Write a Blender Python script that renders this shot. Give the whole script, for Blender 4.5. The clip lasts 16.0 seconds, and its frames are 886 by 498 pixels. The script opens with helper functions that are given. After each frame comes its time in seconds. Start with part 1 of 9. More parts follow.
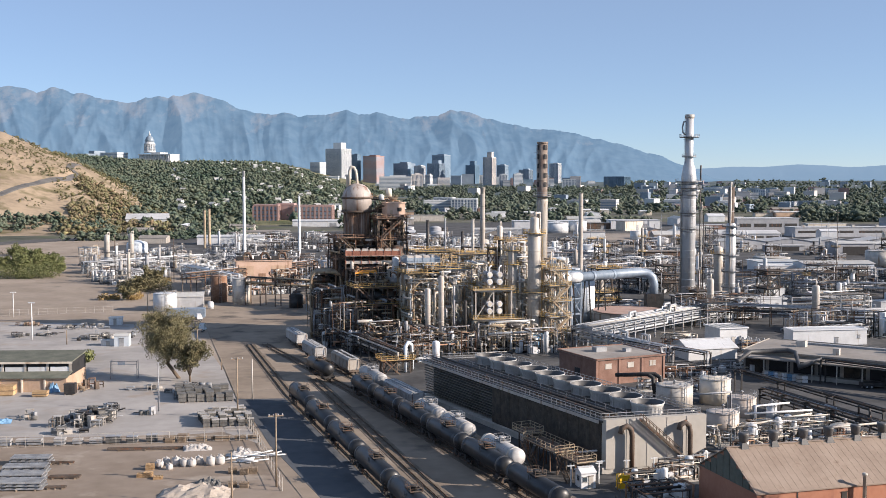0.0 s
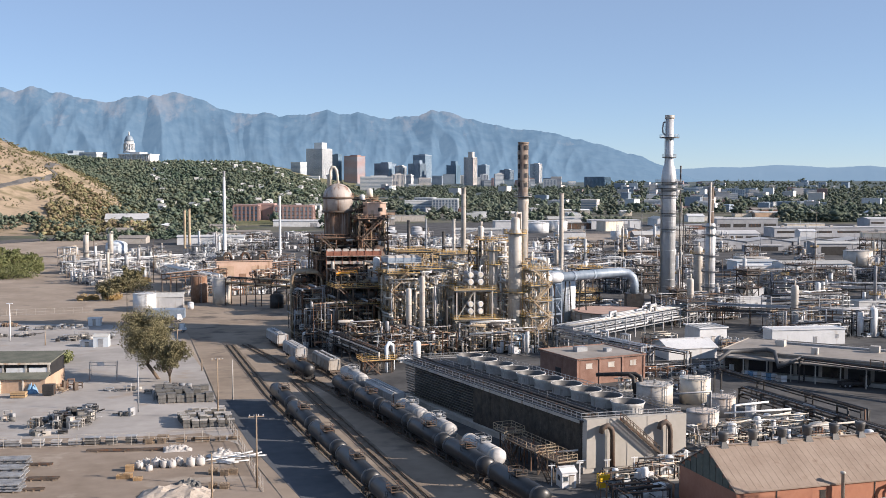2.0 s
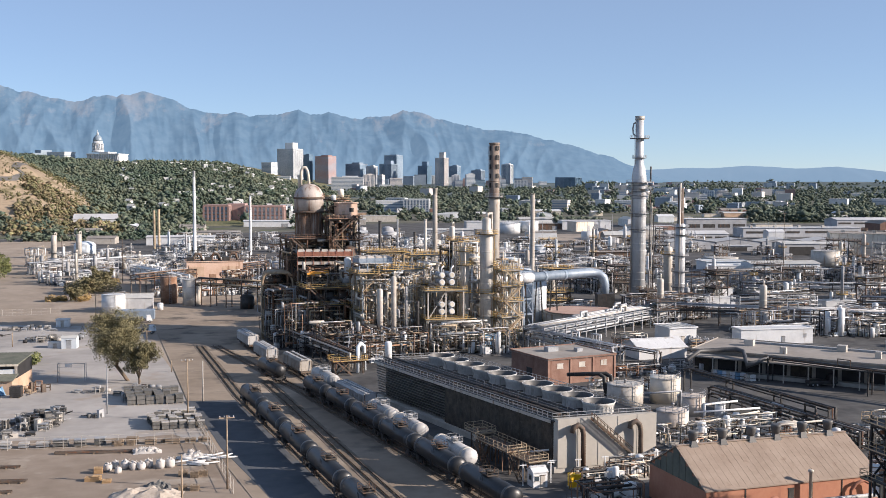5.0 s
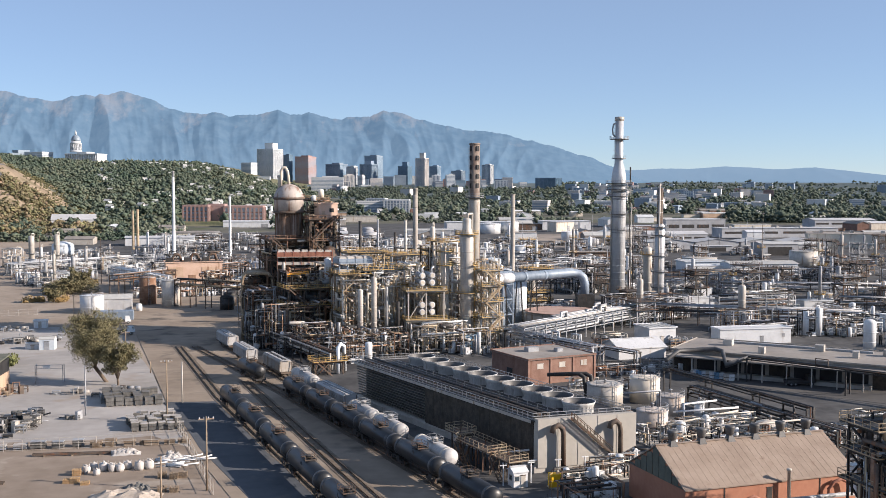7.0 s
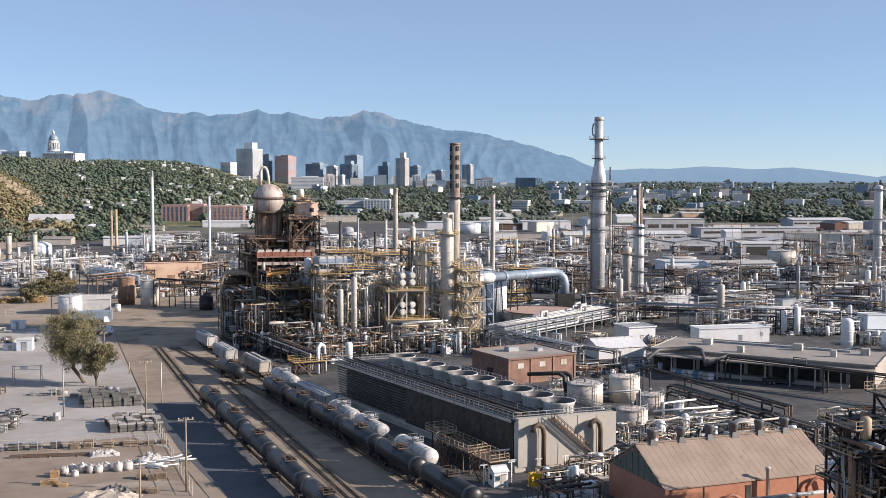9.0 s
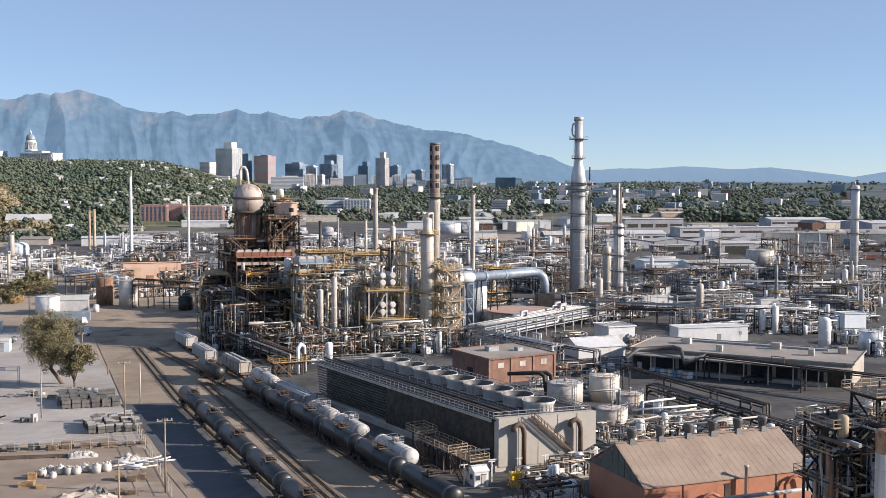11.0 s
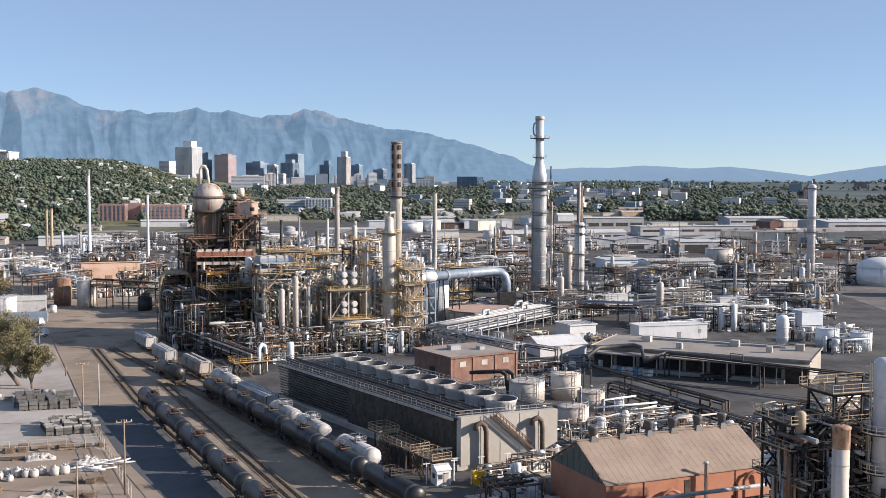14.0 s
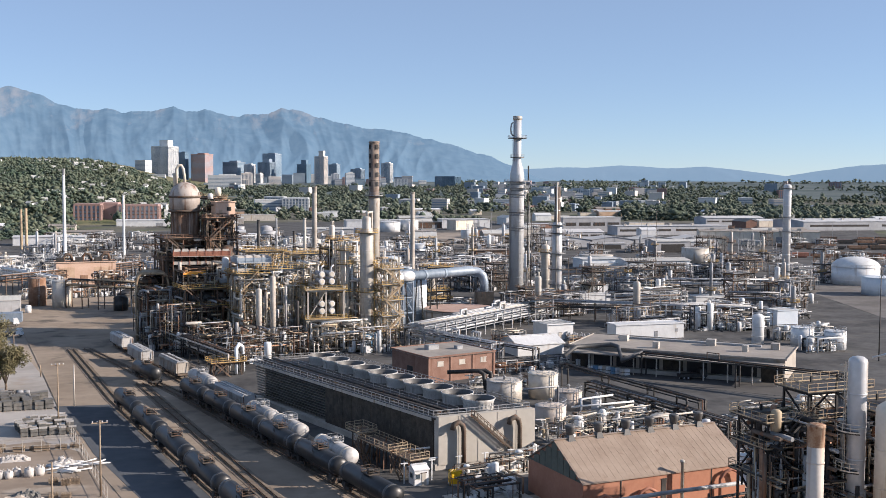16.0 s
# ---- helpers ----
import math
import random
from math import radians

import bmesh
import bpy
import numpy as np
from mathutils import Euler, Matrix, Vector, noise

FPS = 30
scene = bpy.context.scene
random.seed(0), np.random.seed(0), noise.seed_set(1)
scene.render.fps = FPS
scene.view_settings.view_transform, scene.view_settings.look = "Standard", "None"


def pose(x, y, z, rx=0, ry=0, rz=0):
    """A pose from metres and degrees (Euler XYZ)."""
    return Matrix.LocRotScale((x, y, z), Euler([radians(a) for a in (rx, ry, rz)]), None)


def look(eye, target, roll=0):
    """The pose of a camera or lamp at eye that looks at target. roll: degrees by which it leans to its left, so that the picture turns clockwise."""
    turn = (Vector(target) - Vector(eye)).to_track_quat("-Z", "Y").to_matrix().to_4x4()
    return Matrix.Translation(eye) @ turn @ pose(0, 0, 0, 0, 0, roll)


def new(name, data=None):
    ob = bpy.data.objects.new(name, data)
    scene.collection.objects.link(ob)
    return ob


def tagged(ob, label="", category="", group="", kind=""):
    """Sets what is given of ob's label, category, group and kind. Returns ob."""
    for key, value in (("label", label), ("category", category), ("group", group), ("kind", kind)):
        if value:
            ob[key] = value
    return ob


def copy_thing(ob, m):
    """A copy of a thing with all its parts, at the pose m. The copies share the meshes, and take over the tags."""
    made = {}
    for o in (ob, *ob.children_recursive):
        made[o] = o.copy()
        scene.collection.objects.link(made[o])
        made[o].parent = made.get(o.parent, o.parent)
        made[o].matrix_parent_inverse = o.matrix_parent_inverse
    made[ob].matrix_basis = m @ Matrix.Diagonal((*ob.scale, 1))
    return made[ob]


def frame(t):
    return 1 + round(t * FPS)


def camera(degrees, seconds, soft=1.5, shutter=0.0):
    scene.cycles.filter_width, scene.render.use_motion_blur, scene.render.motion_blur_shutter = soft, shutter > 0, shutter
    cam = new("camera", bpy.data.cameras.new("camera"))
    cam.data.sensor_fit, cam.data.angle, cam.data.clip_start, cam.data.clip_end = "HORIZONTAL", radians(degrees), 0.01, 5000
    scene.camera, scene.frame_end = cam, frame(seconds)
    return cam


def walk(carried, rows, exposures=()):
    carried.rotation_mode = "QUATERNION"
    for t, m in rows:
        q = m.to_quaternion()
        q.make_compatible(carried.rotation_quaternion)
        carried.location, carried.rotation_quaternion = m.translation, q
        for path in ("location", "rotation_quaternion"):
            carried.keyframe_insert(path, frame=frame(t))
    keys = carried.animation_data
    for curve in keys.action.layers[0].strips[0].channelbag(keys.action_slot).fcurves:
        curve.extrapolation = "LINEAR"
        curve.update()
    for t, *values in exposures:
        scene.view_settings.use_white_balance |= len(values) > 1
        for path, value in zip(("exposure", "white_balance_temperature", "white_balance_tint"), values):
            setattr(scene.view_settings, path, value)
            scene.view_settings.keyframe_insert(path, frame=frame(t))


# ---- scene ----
cam = camera(44.85, 16.0, soft=0.55)
EYE = 48.0
# seconds, yaw, pitch, roll of the hovering camera
ROWS = [
    (0.0, 0.0, -3.614, 0.0), (0.5, -0.254, -3.614, -0.01), (1.0, -0.508, -3.613, -0.02),
    (1.5, -0.763, -3.611, -0.033), (2.0, -1.013, -3.607, -0.048), (2.5, -1.263, -3.604, -0.06),
    (3.0, -1.514, -3.603, -0.07), (3.5, -1.766, -3.602, -0.083), (4.0, -2.022, -3.598, -0.097),
    (6.5, -3.327, -3.563, -0.144), (7.0, -3.59, -3.561, -0.155), (7.5, -3.85, -3.56, -0.164),
    (8.0, -4.112, -3.561, -0.169), (8.5, -4.377, -3.563, -0.17), (9.0, -4.642, -3.567, -0.168),
    (11.5, -6.02, -3.574, -0.174), (12.0, -6.366, -3.577, -0.176), (12.5, -6.715, -3.582, -0.174),
    (13.0, -7.06, -3.592, -0.174), (13.5, -7.404, -3.604, -0.174), (14.0, -7.744, -3.614, -0.181),
    (14.5, -8.077, -3.619, -0.194), (15.0, -8.401, -3.625, -0.208), (15.5, -8.692, -3.629, -0.224),
    (16.0, -8.934, -3.63, -0.241),
]
walk(cam, [(t, pose(0, 0, EYE, 90 + pitch, roll, yaw)) for t, yaw, pitch, roll in ROWS], [(0.0, 0.68, 6480, 13), (16.0, 0.68, 6480, 13)])

# ---- light ----
SUN_AZ, SUN_EL = 104.0, 21.5      # clockwise from the view axis at the start
world = bpy.data.worlds.new("world")
scene.world = world
world.use_nodes = True
wn = world.node_tree
sky = wn.nodes.new("ShaderNodeTexSky")
sky.sky_type, sky.sun_disc = "NISHITA", False
sky.sun_elevation, sky.sun_rotation = radians(SUN_EL), radians(SUN_AZ)
sky.altitude, sky.air_density, sky.dust_density, sky.ozone_density = 1500, 0.78, 0.05, 4.0
veil = wn.nodes.new("ShaderNodeMix")      # thin even summer haze over the clear sky
veil.data_type = "RGBA"
veil.inputs[0].default_value, veil.inputs[7].default_value = 0.36, (3.85, 4.77, 5.98, 1)
wn.links.new(sky.outputs[0], veil.inputs[6])
wn.links.new(veil.outputs[2], wn.nodes["Background"].inputs[0])
wn.nodes["Background"].inputs[1].default_value = 0.085
sun = new("sun", bpy.data.lights.new("sun", "SUN"))
sun.data.energy, sun.data.angle, sun.data.color = 5.4, radians(0.5), (1.0, 0.875, 0.745)
a, e = radians(SUN_AZ), radians(SUN_EL)
sun.matrix_world = look((300 * math.sin(a), 300 * math.cos(a), 300), (300 * math.sin(a) - math.sin(a) * math.cos(e), 300 * math.cos(a) - math.cos(a) * math.cos(e), 300 - math.sin(e)))


# ---- materials ----
def surface(name, c1, c2, scale=0.5, rough=0.7, metal=0.0, streak=None, amount=0.5, stretch=0.12, bump=0.0, fine=6.0, vary=0.12, island=0.0):
    """Two-scale mottled surface in world metres; streak: a second colour that runs down in stains; vary: spread from object to object."""
    m = bpy.data.materials.new(name)
    m.use_nodes = True
    t = m.node_tree
    n, l = t.nodes, t.links
    b = n["Principled BSDF"]
    b.inputs["Roughness"].default_value, b.inputs["Metallic"].default_value = rough, metal
    if rough >= 0.9:
        b.inputs["Specular IOR Level"].default_value = 0.12
    geo = n.new("ShaderNodeNewGeometry")
    big, small = n.new("ShaderNodeTexNoise"), n.new("ShaderNodeTexNoise")
    big.inputs["Scale"].default_value, big.inputs["Detail"].default_value = scale, 6
    small.inputs["Scale"].default_value, small.inputs["Detail"].default_value = scale * fine, 3
    l.new(geo.outputs["Position"], big.inputs["Vector"])
    l.new(geo.outputs["Position"], small.inputs["Vector"])
    ramp = n.new("ShaderNodeMapRange")
    ramp.inputs[1].default_value, ramp.inputs[2].default_value = 0.32, 0.68
    add = n.new("ShaderNodeMath")
    add.operation = "ADD"
    half = n.new("ShaderNodeMath")
    half.operation, half.inputs[1].default_value = "MULTIPLY_ADD", 0.45
    half.inputs[2].default_value = -0.22
    l.new(small.outputs[0], half.inputs[0])
    l.new(big.outputs[0], add.inputs[0])
    l.new(half.outputs[0], add.inputs[1])
    l.new(add.outputs[0], ramp.inputs[0])
    mix = n.new("ShaderNodeMix")
    mix.data_type = "RGBA"
    mix.inputs[6].default_value, mix.inputs[7].default_value = (*c1, 1), (*c2, 1)
    l.new(ramp.outputs[0], mix.inputs[0])
    out = mix.outputs[2]
    if streak:
        mp = n.new("ShaderNodeMapping")
        mp.inputs["Scale"].default_value = (1, 1, stretch)
        l.new(geo.outputs["Position"], mp.inputs[0])
        st = n.new("ShaderNodeTexNoise")
        st.inputs["Scale"].default_value, st.inputs["Detail"].default_value = scale * 2.2, 5
        l.new(mp.outputs[0], st.inputs["Vector"])
        r2 = n.new("ShaderNodeMapRange")
        r2.inputs[1].default_value, r2.inputs[2].default_value = 0.72 - 0.4 * amount, 0.86 - 0.36 * amount
        l.new(st.outputs[0], r2.inputs[0])
        m2 = n.new("ShaderNodeMix")
        m2.data_type = "RGBA"
        m2.inputs[7].default_value = (*streak, 1)
        l.new(r2.outputs[0], m2.inputs[0])
        l.new(out, m2.inputs[6])
        out = m2.outputs[2]
    info = n.new("ShaderNodeObjectInfo")
    hsv = n.new("ShaderNodeHueSaturation")
    val = n.new("ShaderNodeMapRange")
    val.inputs[3].default_value, val.inputs[4].default_value = 1 - vary, 1 + vary
    l.new(geo.outputs["Random Per Island"] if island else info.outputs["Random"], val.inputs[0])
    if island:
        hue = n.new("ShaderNodeMapRange")
        hue.inputs[3].default_value, hue.inputs[4].default_value = 0.5 - island * 0.1, 0.5 + island * 0.06
        wob = n.new("ShaderNodeMath")
        wob.operation, wob.inputs[1].default_value = "MULTIPLY", 7.31
        frac = n.new("ShaderNodeMath")
        frac.operation = "FRACT"
        l.new(geo.outputs["Random Per Island"], wob.inputs[0])
        l.new(wob.outputs[0], frac.inputs[0])
        l.new(frac.outputs[0], hue.inputs[0])
        l.new(hue.outputs[0], hsv.inputs["Hue"])
    l.new(val.outputs[0], hsv.inputs["Value"])
    l.new(out, hsv.inputs["Color"])
    l.new(hsv.outputs[0], b.inputs["Base Color"])
    if bump:
        bp = n.new("ShaderNodeBump")
        bp.inputs["Strength"].default_value, bp.inputs["Distance"].default_value = 0.6, bump
        l.new(add.outputs[0], bp.inputs["Height"])
        l.new(bp.outputs[0], b.inputs["Normal"])
    return m


RUST = (0.16, 0.07, 0.035)
STEEL = surface("galvanised_steel", (0.225, 0.235, 0.25), (0.36, 0.372, 0.385), 0.6, 0.5, 0.1, RUST, 0.2)
ALUM = surface("aluminium_cladding", (0.455, 0.47, 0.49), (0.575, 0.59, 0.605), 0.25, 0.36, 0.15, (0.36, 0.33, 0.30), 0.3)
LAGGING = surface("pale_lagging", (0.38, 0.355, 0.32), (0.50, 0.47, 0.425), 0.4, 0.5, 0.05, (0.24, 0.16, 0.10), 0.35)
DARK = surface("dark_steel", (0.02, 0.019, 0.019), (0.052, 0.05, 0.048), 0.7, 0.6, 0.1, RUST, 0.3)
IRON = surface("weathered_iron", (0.06, 0.045, 0.036), (0.128, 0.098, 0.075), 0.5, 0.75, 0.0, RUST, 0.5)
RUSTY = surface("rusted_steel", (0.20, 0.10, 0.055), (0.34, 0.22, 0.15), 0.35, 0.8, 0.0, (0.08, 0.045, 0.03), 0.45)
YELLOW = surface("yellow_paint", (0.44, 0.28, 0.085), (0.54, 0.37, 0.14), 0.8, 0.55, 0.0, RUST, 0.35)
OCHRE = surface("ochre_weathered_steel", (0.29, 0.225, 0.15), (0.41, 0.33, 0.225), 0.5, 0.7, 0.0, RUST, 0.4)
ORANGE = surface("orange_canvas", (0.75, 0.28, 0.02), (0.85, 0.38, 0.05), 0.8, 0.7)
WHITE = surface("white_paint", (0.56, 0.575, 0.585), (0.665, 0.68, 0.69), 0.3, 0.45, 0.0, (0.42, 0.38, 0.34), 0.25)
CREAM = surface("cream_paint", (0.58, 0.52, 0.43), (0.68, 0.62, 0.53), 0.3, 0.55, 0.0, (0.36, 0.26, 0.18), 0.35)
TAN = surface("tan_paint", (0.42, 0.29, 0.20), (0.52, 0.38, 0.28), 0.3, 0.6, 0.0, RUST, 0.3)
BLACKTANK = surface("black_tank_paint", (0.011, 0.0125, 0.015), (0.024, 0.026, 0.029), 0.35, 0.42, 0.0, (0.055, 0.056, 0.058), 0.25)
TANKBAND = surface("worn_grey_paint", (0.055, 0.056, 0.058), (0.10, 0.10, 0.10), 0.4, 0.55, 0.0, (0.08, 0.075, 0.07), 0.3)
CONCRETE = surface("concrete", (0.36, 0.34, 0.31), (0.47, 0.45, 0.41), 0.25, 0.9, 0.0, (0.25, 0.23, 0.2), 0.25, bump=0.02)
BEIGE = surface("beige_panel", (0.37, 0.35, 0.315), (0.44, 0.415, 0.375), 0.2, 0.75, 0.0, (0.36, 0.33, 0.28), 0.25)
BRICK = surface("brown_brick", (0.21, 0.125, 0.098), (0.28, 0.178, 0.142), 0.5, 0.9, 0.0, (0.16, 0.08, 0.055), 0.25)
TERRA = surface("terracotta_wall", (0.36, 0.155, 0.095), (0.43, 0.20, 0.125), 0.3, 0.85, 0.0, (0.24, 0.11, 0.075), 0.25)
ROOFTAN = surface("tan_metal_roof", (0.24, 0.185, 0.145), (0.30, 0.238, 0.19), 0.3, 0.6, 0.05, (0.22, 0.16, 0.12), 0.3, stretch=1.0)
ROOFGREY = surface("grey_flat_roof", (0.205, 0.186, 0.167), (0.285, 0.261, 0.236), 0.12, 0.85, 0.0, (0.2, 0.19, 0.18), 0.3, stretch=1.0)
ROOFPALE = surface("pale_metal_roof", (0.42, 0.42, 0.40), (0.52, 0.52, 0.50), 0.15, 0.55, 0.1, (0.36, 0.35, 0.33), 0.3, stretch=1.0)
ROOFWHITE = surface("white_membrane_roof", (0.44, 0.45, 0.46), (0.56, 0.57, 0.58), 0.05, 0.7, 0.0, (0.46, 0.46, 0.46), 0.3, stretch=1.0)
ROOFGREEN = surface("green_grey_felt", (0.11, 0.12, 0.10), (0.17, 0.175, 0.145), 0.3, 0.9)
WOOD = surface("weathered_timber", (0.20, 0.15, 0.105), (0.32, 0.25, 0.18), 0.9, 0.85)
LOUVRE = surface("grey_louvre_board", (0.10, 0.088, 0.076), (0.19, 0.168, 0.145), 0.5, 0.8)
PINKTAN = surface("pinkish_tan_panel", (0.56, 0.38, 0.28), (0.64, 0.46, 0.36), 0.3, 0.7, 0.0, (0.40, 0.25, 0.17), 0.25)
DARKWOOD = surface("dark_louvre_timber", (0.028, 0.023, 0.018), (0.075, 0.06, 0.045), 0.9, 0.85, 0.0, (0.10, 0.085, 0.07), 0.3, stretch=0.5)
BLUE = surface("blue_paint", (0.10, 0.22, 0.36), (0.16, 0.30, 0.45), 0.5, 0.6)
BLUESTEEL = surface("blue_grey_cladding", (0.17, 0.225, 0.29), (0.28, 0.335, 0.40), 0.3, 0.45, 0.1)
STACKTAN = surface("weathered_stack_tan", (0.27, 0.245, 0.215), (0.37, 0.34, 0.30), 0.3, 0.7, 0.0, (0.22, 0.17, 0.13), 0.3)
PALEBLUE = surface("pale_blue_cladding", (0.52, 0.58, 0.64), (0.62, 0.67, 0.71), 0.3, 0.5, 0.0, (0.4, 0.42, 0.44), 0.25)
# flat black: dark steel, and the shade inside openings put in as colour
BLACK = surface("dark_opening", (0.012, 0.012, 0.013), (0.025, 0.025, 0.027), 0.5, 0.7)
GLASS = surface("window_glass", (0.03, 0.045, 0.06), (0.07, 0.09, 0.11), 0.1, 0.12, 0.0)
CARWHITE = surface("grimy_white_car_paint", (0.34, 0.335, 0.33), (0.47, 0.465, 0.46), 0.4, 0.5, 0.0, (0.22, 0.19, 0.17), 0.4)
RUBBER = surface("black_rubber", (0.02, 0.02, 0.02), (0.035, 0.035, 0.035), 2.0, 0.85)
BAG = surface("white_woven_bag", (0.36, 0.345, 0.33), (0.50, 0.48, 0.46), 1.2, 0.85)
ASPHALT = surface("worn_asphalt", (0.08, 0.08, 0.083), (0.13, 0.126, 0.122), 0.06, 0.9, 0.0, (0.2, 0.19, 0.175), 0.3, stretch=1.0, bump=0.01)
ROADDUST = surface("dusty_road", (0.27, 0.225, 0.182), (0.355, 0.30, 0.247), 0.05, 0.95, 0.0, (0.22, 0.19, 0.16), 0.3, stretch=1.0, bump=0.02)
ROADWORK = surface("oily_tan_works_road", (0.25, 0.205, 0.163), (0.365, 0.305, 0.245), 0.05, 0.95, 0.0, (0.13, 0.115, 0.10), 0.4, stretch=1.0, bump=0.02)
YARD = surface("pale_gravel_yard", (0.31, 0.295, 0.28), (0.43, 0.41, 0.39), 0.05, 0.95, 0.0, (0.33, 0.28, 0.235), 0.35, stretch=1.0, bump=0.03)
DIRT = surface("brown_dirt", (0.235, 0.19, 0.15), (0.325, 0.27, 0.222), 0.06, 0.95, 0.0, (0.45, 0.40, 0.34), 0.35, stretch=1.0, bump=0.03)
PLANT = surface("stained_plant_paving", (0.055, 0.056, 0.058), (0.115, 0.116, 0.118), 0.07, 0.95, 0.0, (0.11, 0.105, 0.10), 0.4, stretch=1.0, bump=0.02)
BALLAST = surface("rail_ballast", (0.12, 0.10, 0.08), (0.22, 0.185, 0.15), 0.25, 0.95, bump=0.03)
LEAF = surface("green_leaves", (0.035, 0.065, 0.018), (0.085, 0.12, 0.035), 0.15, 0.8, vary=0.2)
DRYLEAF = surface("dusty_olive_leaves", (0.125, 0.115, 0.058), (0.215, 0.19, 0.10), 0.5, 0.8)
BARK = surface("grey_bark", (0.13, 0.10, 0.075), (0.20, 0.16, 0.125), 1.5, 0.9)
SLEEPER = surface("oil_stained_sleeper", (0.10, 0.083, 0.066), (0.17, 0.142, 0.115), 0.9, 0.9)
FARGREY = surface("grey_white_far_cladding", (0.30, 0.31, 0.33), (0.40, 0.41, 0.43), 0.1, 0.7, 0.0, (0.36, 0.36, 0.37), 0.25)
STACKBROWN = surface("rust_brown_stack_paint", (0.12, 0.085, 0.068), (0.22, 0.18, 0.15), 0.35, 0.8, 0.0, (0.30, 0.265, 0.23), 0.4, stretch=0.3)
DRYGRASS = surface("dry_yellow_grass", (0.34, 0.235, 0.10), (0.46, 0.34, 0.17), 0.4, 0.9)


# ---- mesh tools ----
class Shape:
    """Collects the corners and faces of one part."""

    def __init__(self):
        self.v, self.f, self.s = [], [], []

    def quad_prism(self, base, z0, z1, top=None):
        """A prism over the polygon base; top: another polygon for its upper end."""
        n, k = len(base), len(self.v)
        top = top or base
        self.v += [(p[0], p[1], z0 if len(p) < 3 else p[2]) for p in base] + [(p[0], p[1], z1 if len(p) < 3 else p[2]) for p in top]
        self.f += [tuple(range(k + n - 1, k - 1, -1)), tuple(range(k + n, k + 2 * n))]
        self.f += [(k + i, k + (i + 1) % n, k + n + (i + 1) % n, k + n + i) for i in range(n)]
        self.s += [False] * (n + 2)
        return self

    def box(self, x, y, z, sx, sy, sz, ang=0.0):
        """A box centred at x, y that stands on z."""
        c, s = math.cos(radians(ang)), math.sin(radians(ang))
        return self.quad_prism([(x + c * a * sx / 2 - s * b * sy / 2, y + s * a * sx / 2 + c * b * sy / 2) for a, b in ((-1, -1), (1, -1), (1, 1), (-1, 1))], z, z + sz)

    def beam(self, p, q, w, h=None):
        """A square bar from p to q."""
        p, q = Vector(p), Vector(q)
        d = (q - p).normalized()
        side = d.cross(Vector((0, 0, 1)))
        side = side.normalized() if side.length > 1e-4 else Vector((1, 0, 0))
        up = side.cross(d)
        h = h or w
        k = len(self.v)
        for c in (p, q):
            self.v += [tuple(c + side * a * w / 2 + up * b * h / 2) for a, b in ((-1, -1), (1, -1), (1, 1), (-1, 1))]
        self.f += [(k, k + 3, k + 2, k + 1), (k + 4, k + 5, k + 6, k + 7)] + [(k + i, k + (i + 1) % 4, k + 4 + (i + 1) % 4, k + 4 + i) for i in range(4)]
        self.s += [False] * 6
        return self

    def lathe(self, x, y, profile, n=18, closed=True):
        """A turned shape about an upright axis; profile: radius, height from the bottom up."""
        k = len(self.v)
        for r, z in profile:
            self.v += [(x + r * math.cos(2 * math.pi * i / n), y + r * math.sin(2 * math.pi * i / n), z) for i in range(n)]
        for j in range(len(profile) - 1):
            self.f += [(k + j * n + i, k + j * n + (i + 1) % n, k + (j + 1) * n + (i + 1) % n, k + (j + 1) * n + i) for i in range(n)]
            self.s += [True] * n
        if closed:
            m = len(profile) - 1
            self.f += [tuple(range(k + n - 1, k - 1, -1)), tuple(range(k + m * n, k + m * n + n))]
            self.s += [False] * 2
        return self

    def path(self, pts, r, n=6):
        """A round pipe through the points, mitred at the bends."""
        pts = [Vector(p) for p in pts]
        k = len(self.v)
        side = None
        for i, p in enumerate(pts):
            d0 = (p - pts[i - 1]).normalized() if i else (pts[1] - p).normalized()
            d1 = (pts[i + 1] - p).normalized() if i < len(pts) - 1 else d0
            d = (d0 + d1)
            d = d.normalized() if d.length > 1e-3 else d0
            if side is None:
                side = d.cross(Vector((0, 0, 1)))
                side = side if side.length > 1e-3 else Vector((1, 0, 0))
            side = (side - d * side.dot(d))
            side = side.normalized() if side.length > 1e-4 else d.orthogonal().normalized()
            up = d.cross(side)
            grow = min(1.5, 1 / max(0.5, d.dot(d0)))
            self.v += [tuple(p + (side * math.cos(2 * math.pi * a / n) + up * math.sin(2 * math.pi * a / n)) * r * grow) for a in range(n)]
        for j in range(len(pts) - 1):
            self.f += [(k + j * n + i, k + (j + 1) * n + i, k + (j + 1) * n + (i + 1) % n, k + j * n + (i + 1) % n) for i in range(n)]
            self.s += [True] * n
        m = len(pts) - 1
        self.f += [tuple(range(k, k + n)), tuple(range(k + m * n + n - 1, k + m * n - 1, -1))]
        self.s += [False] * 2
        return self

    def drum(self, p, q, r, n=16, cap=0.35):
        """A lying vessel from p to q with dished ends."""
        p, q = Vector(p), Vector(q)
        d = (q - p).normalized()
        side = d.cross(Vector((0, 0, 1))).normalized() if abs(d.z) < 0.99 else Vector((1, 0, 0))
        up = side.cross(d)
        k = len(self.v)
        rings = [(p - d * r * cap, 0.05), (p - d * r * cap * 0.85, 0.5), (p - d * r * cap * 0.5, 0.83), (p, 1), (q, 1), (q + d * r * cap * 0.5, 0.83), (q + d * r * cap * 0.85, 0.5), (q + d * r * cap, 0.05)]
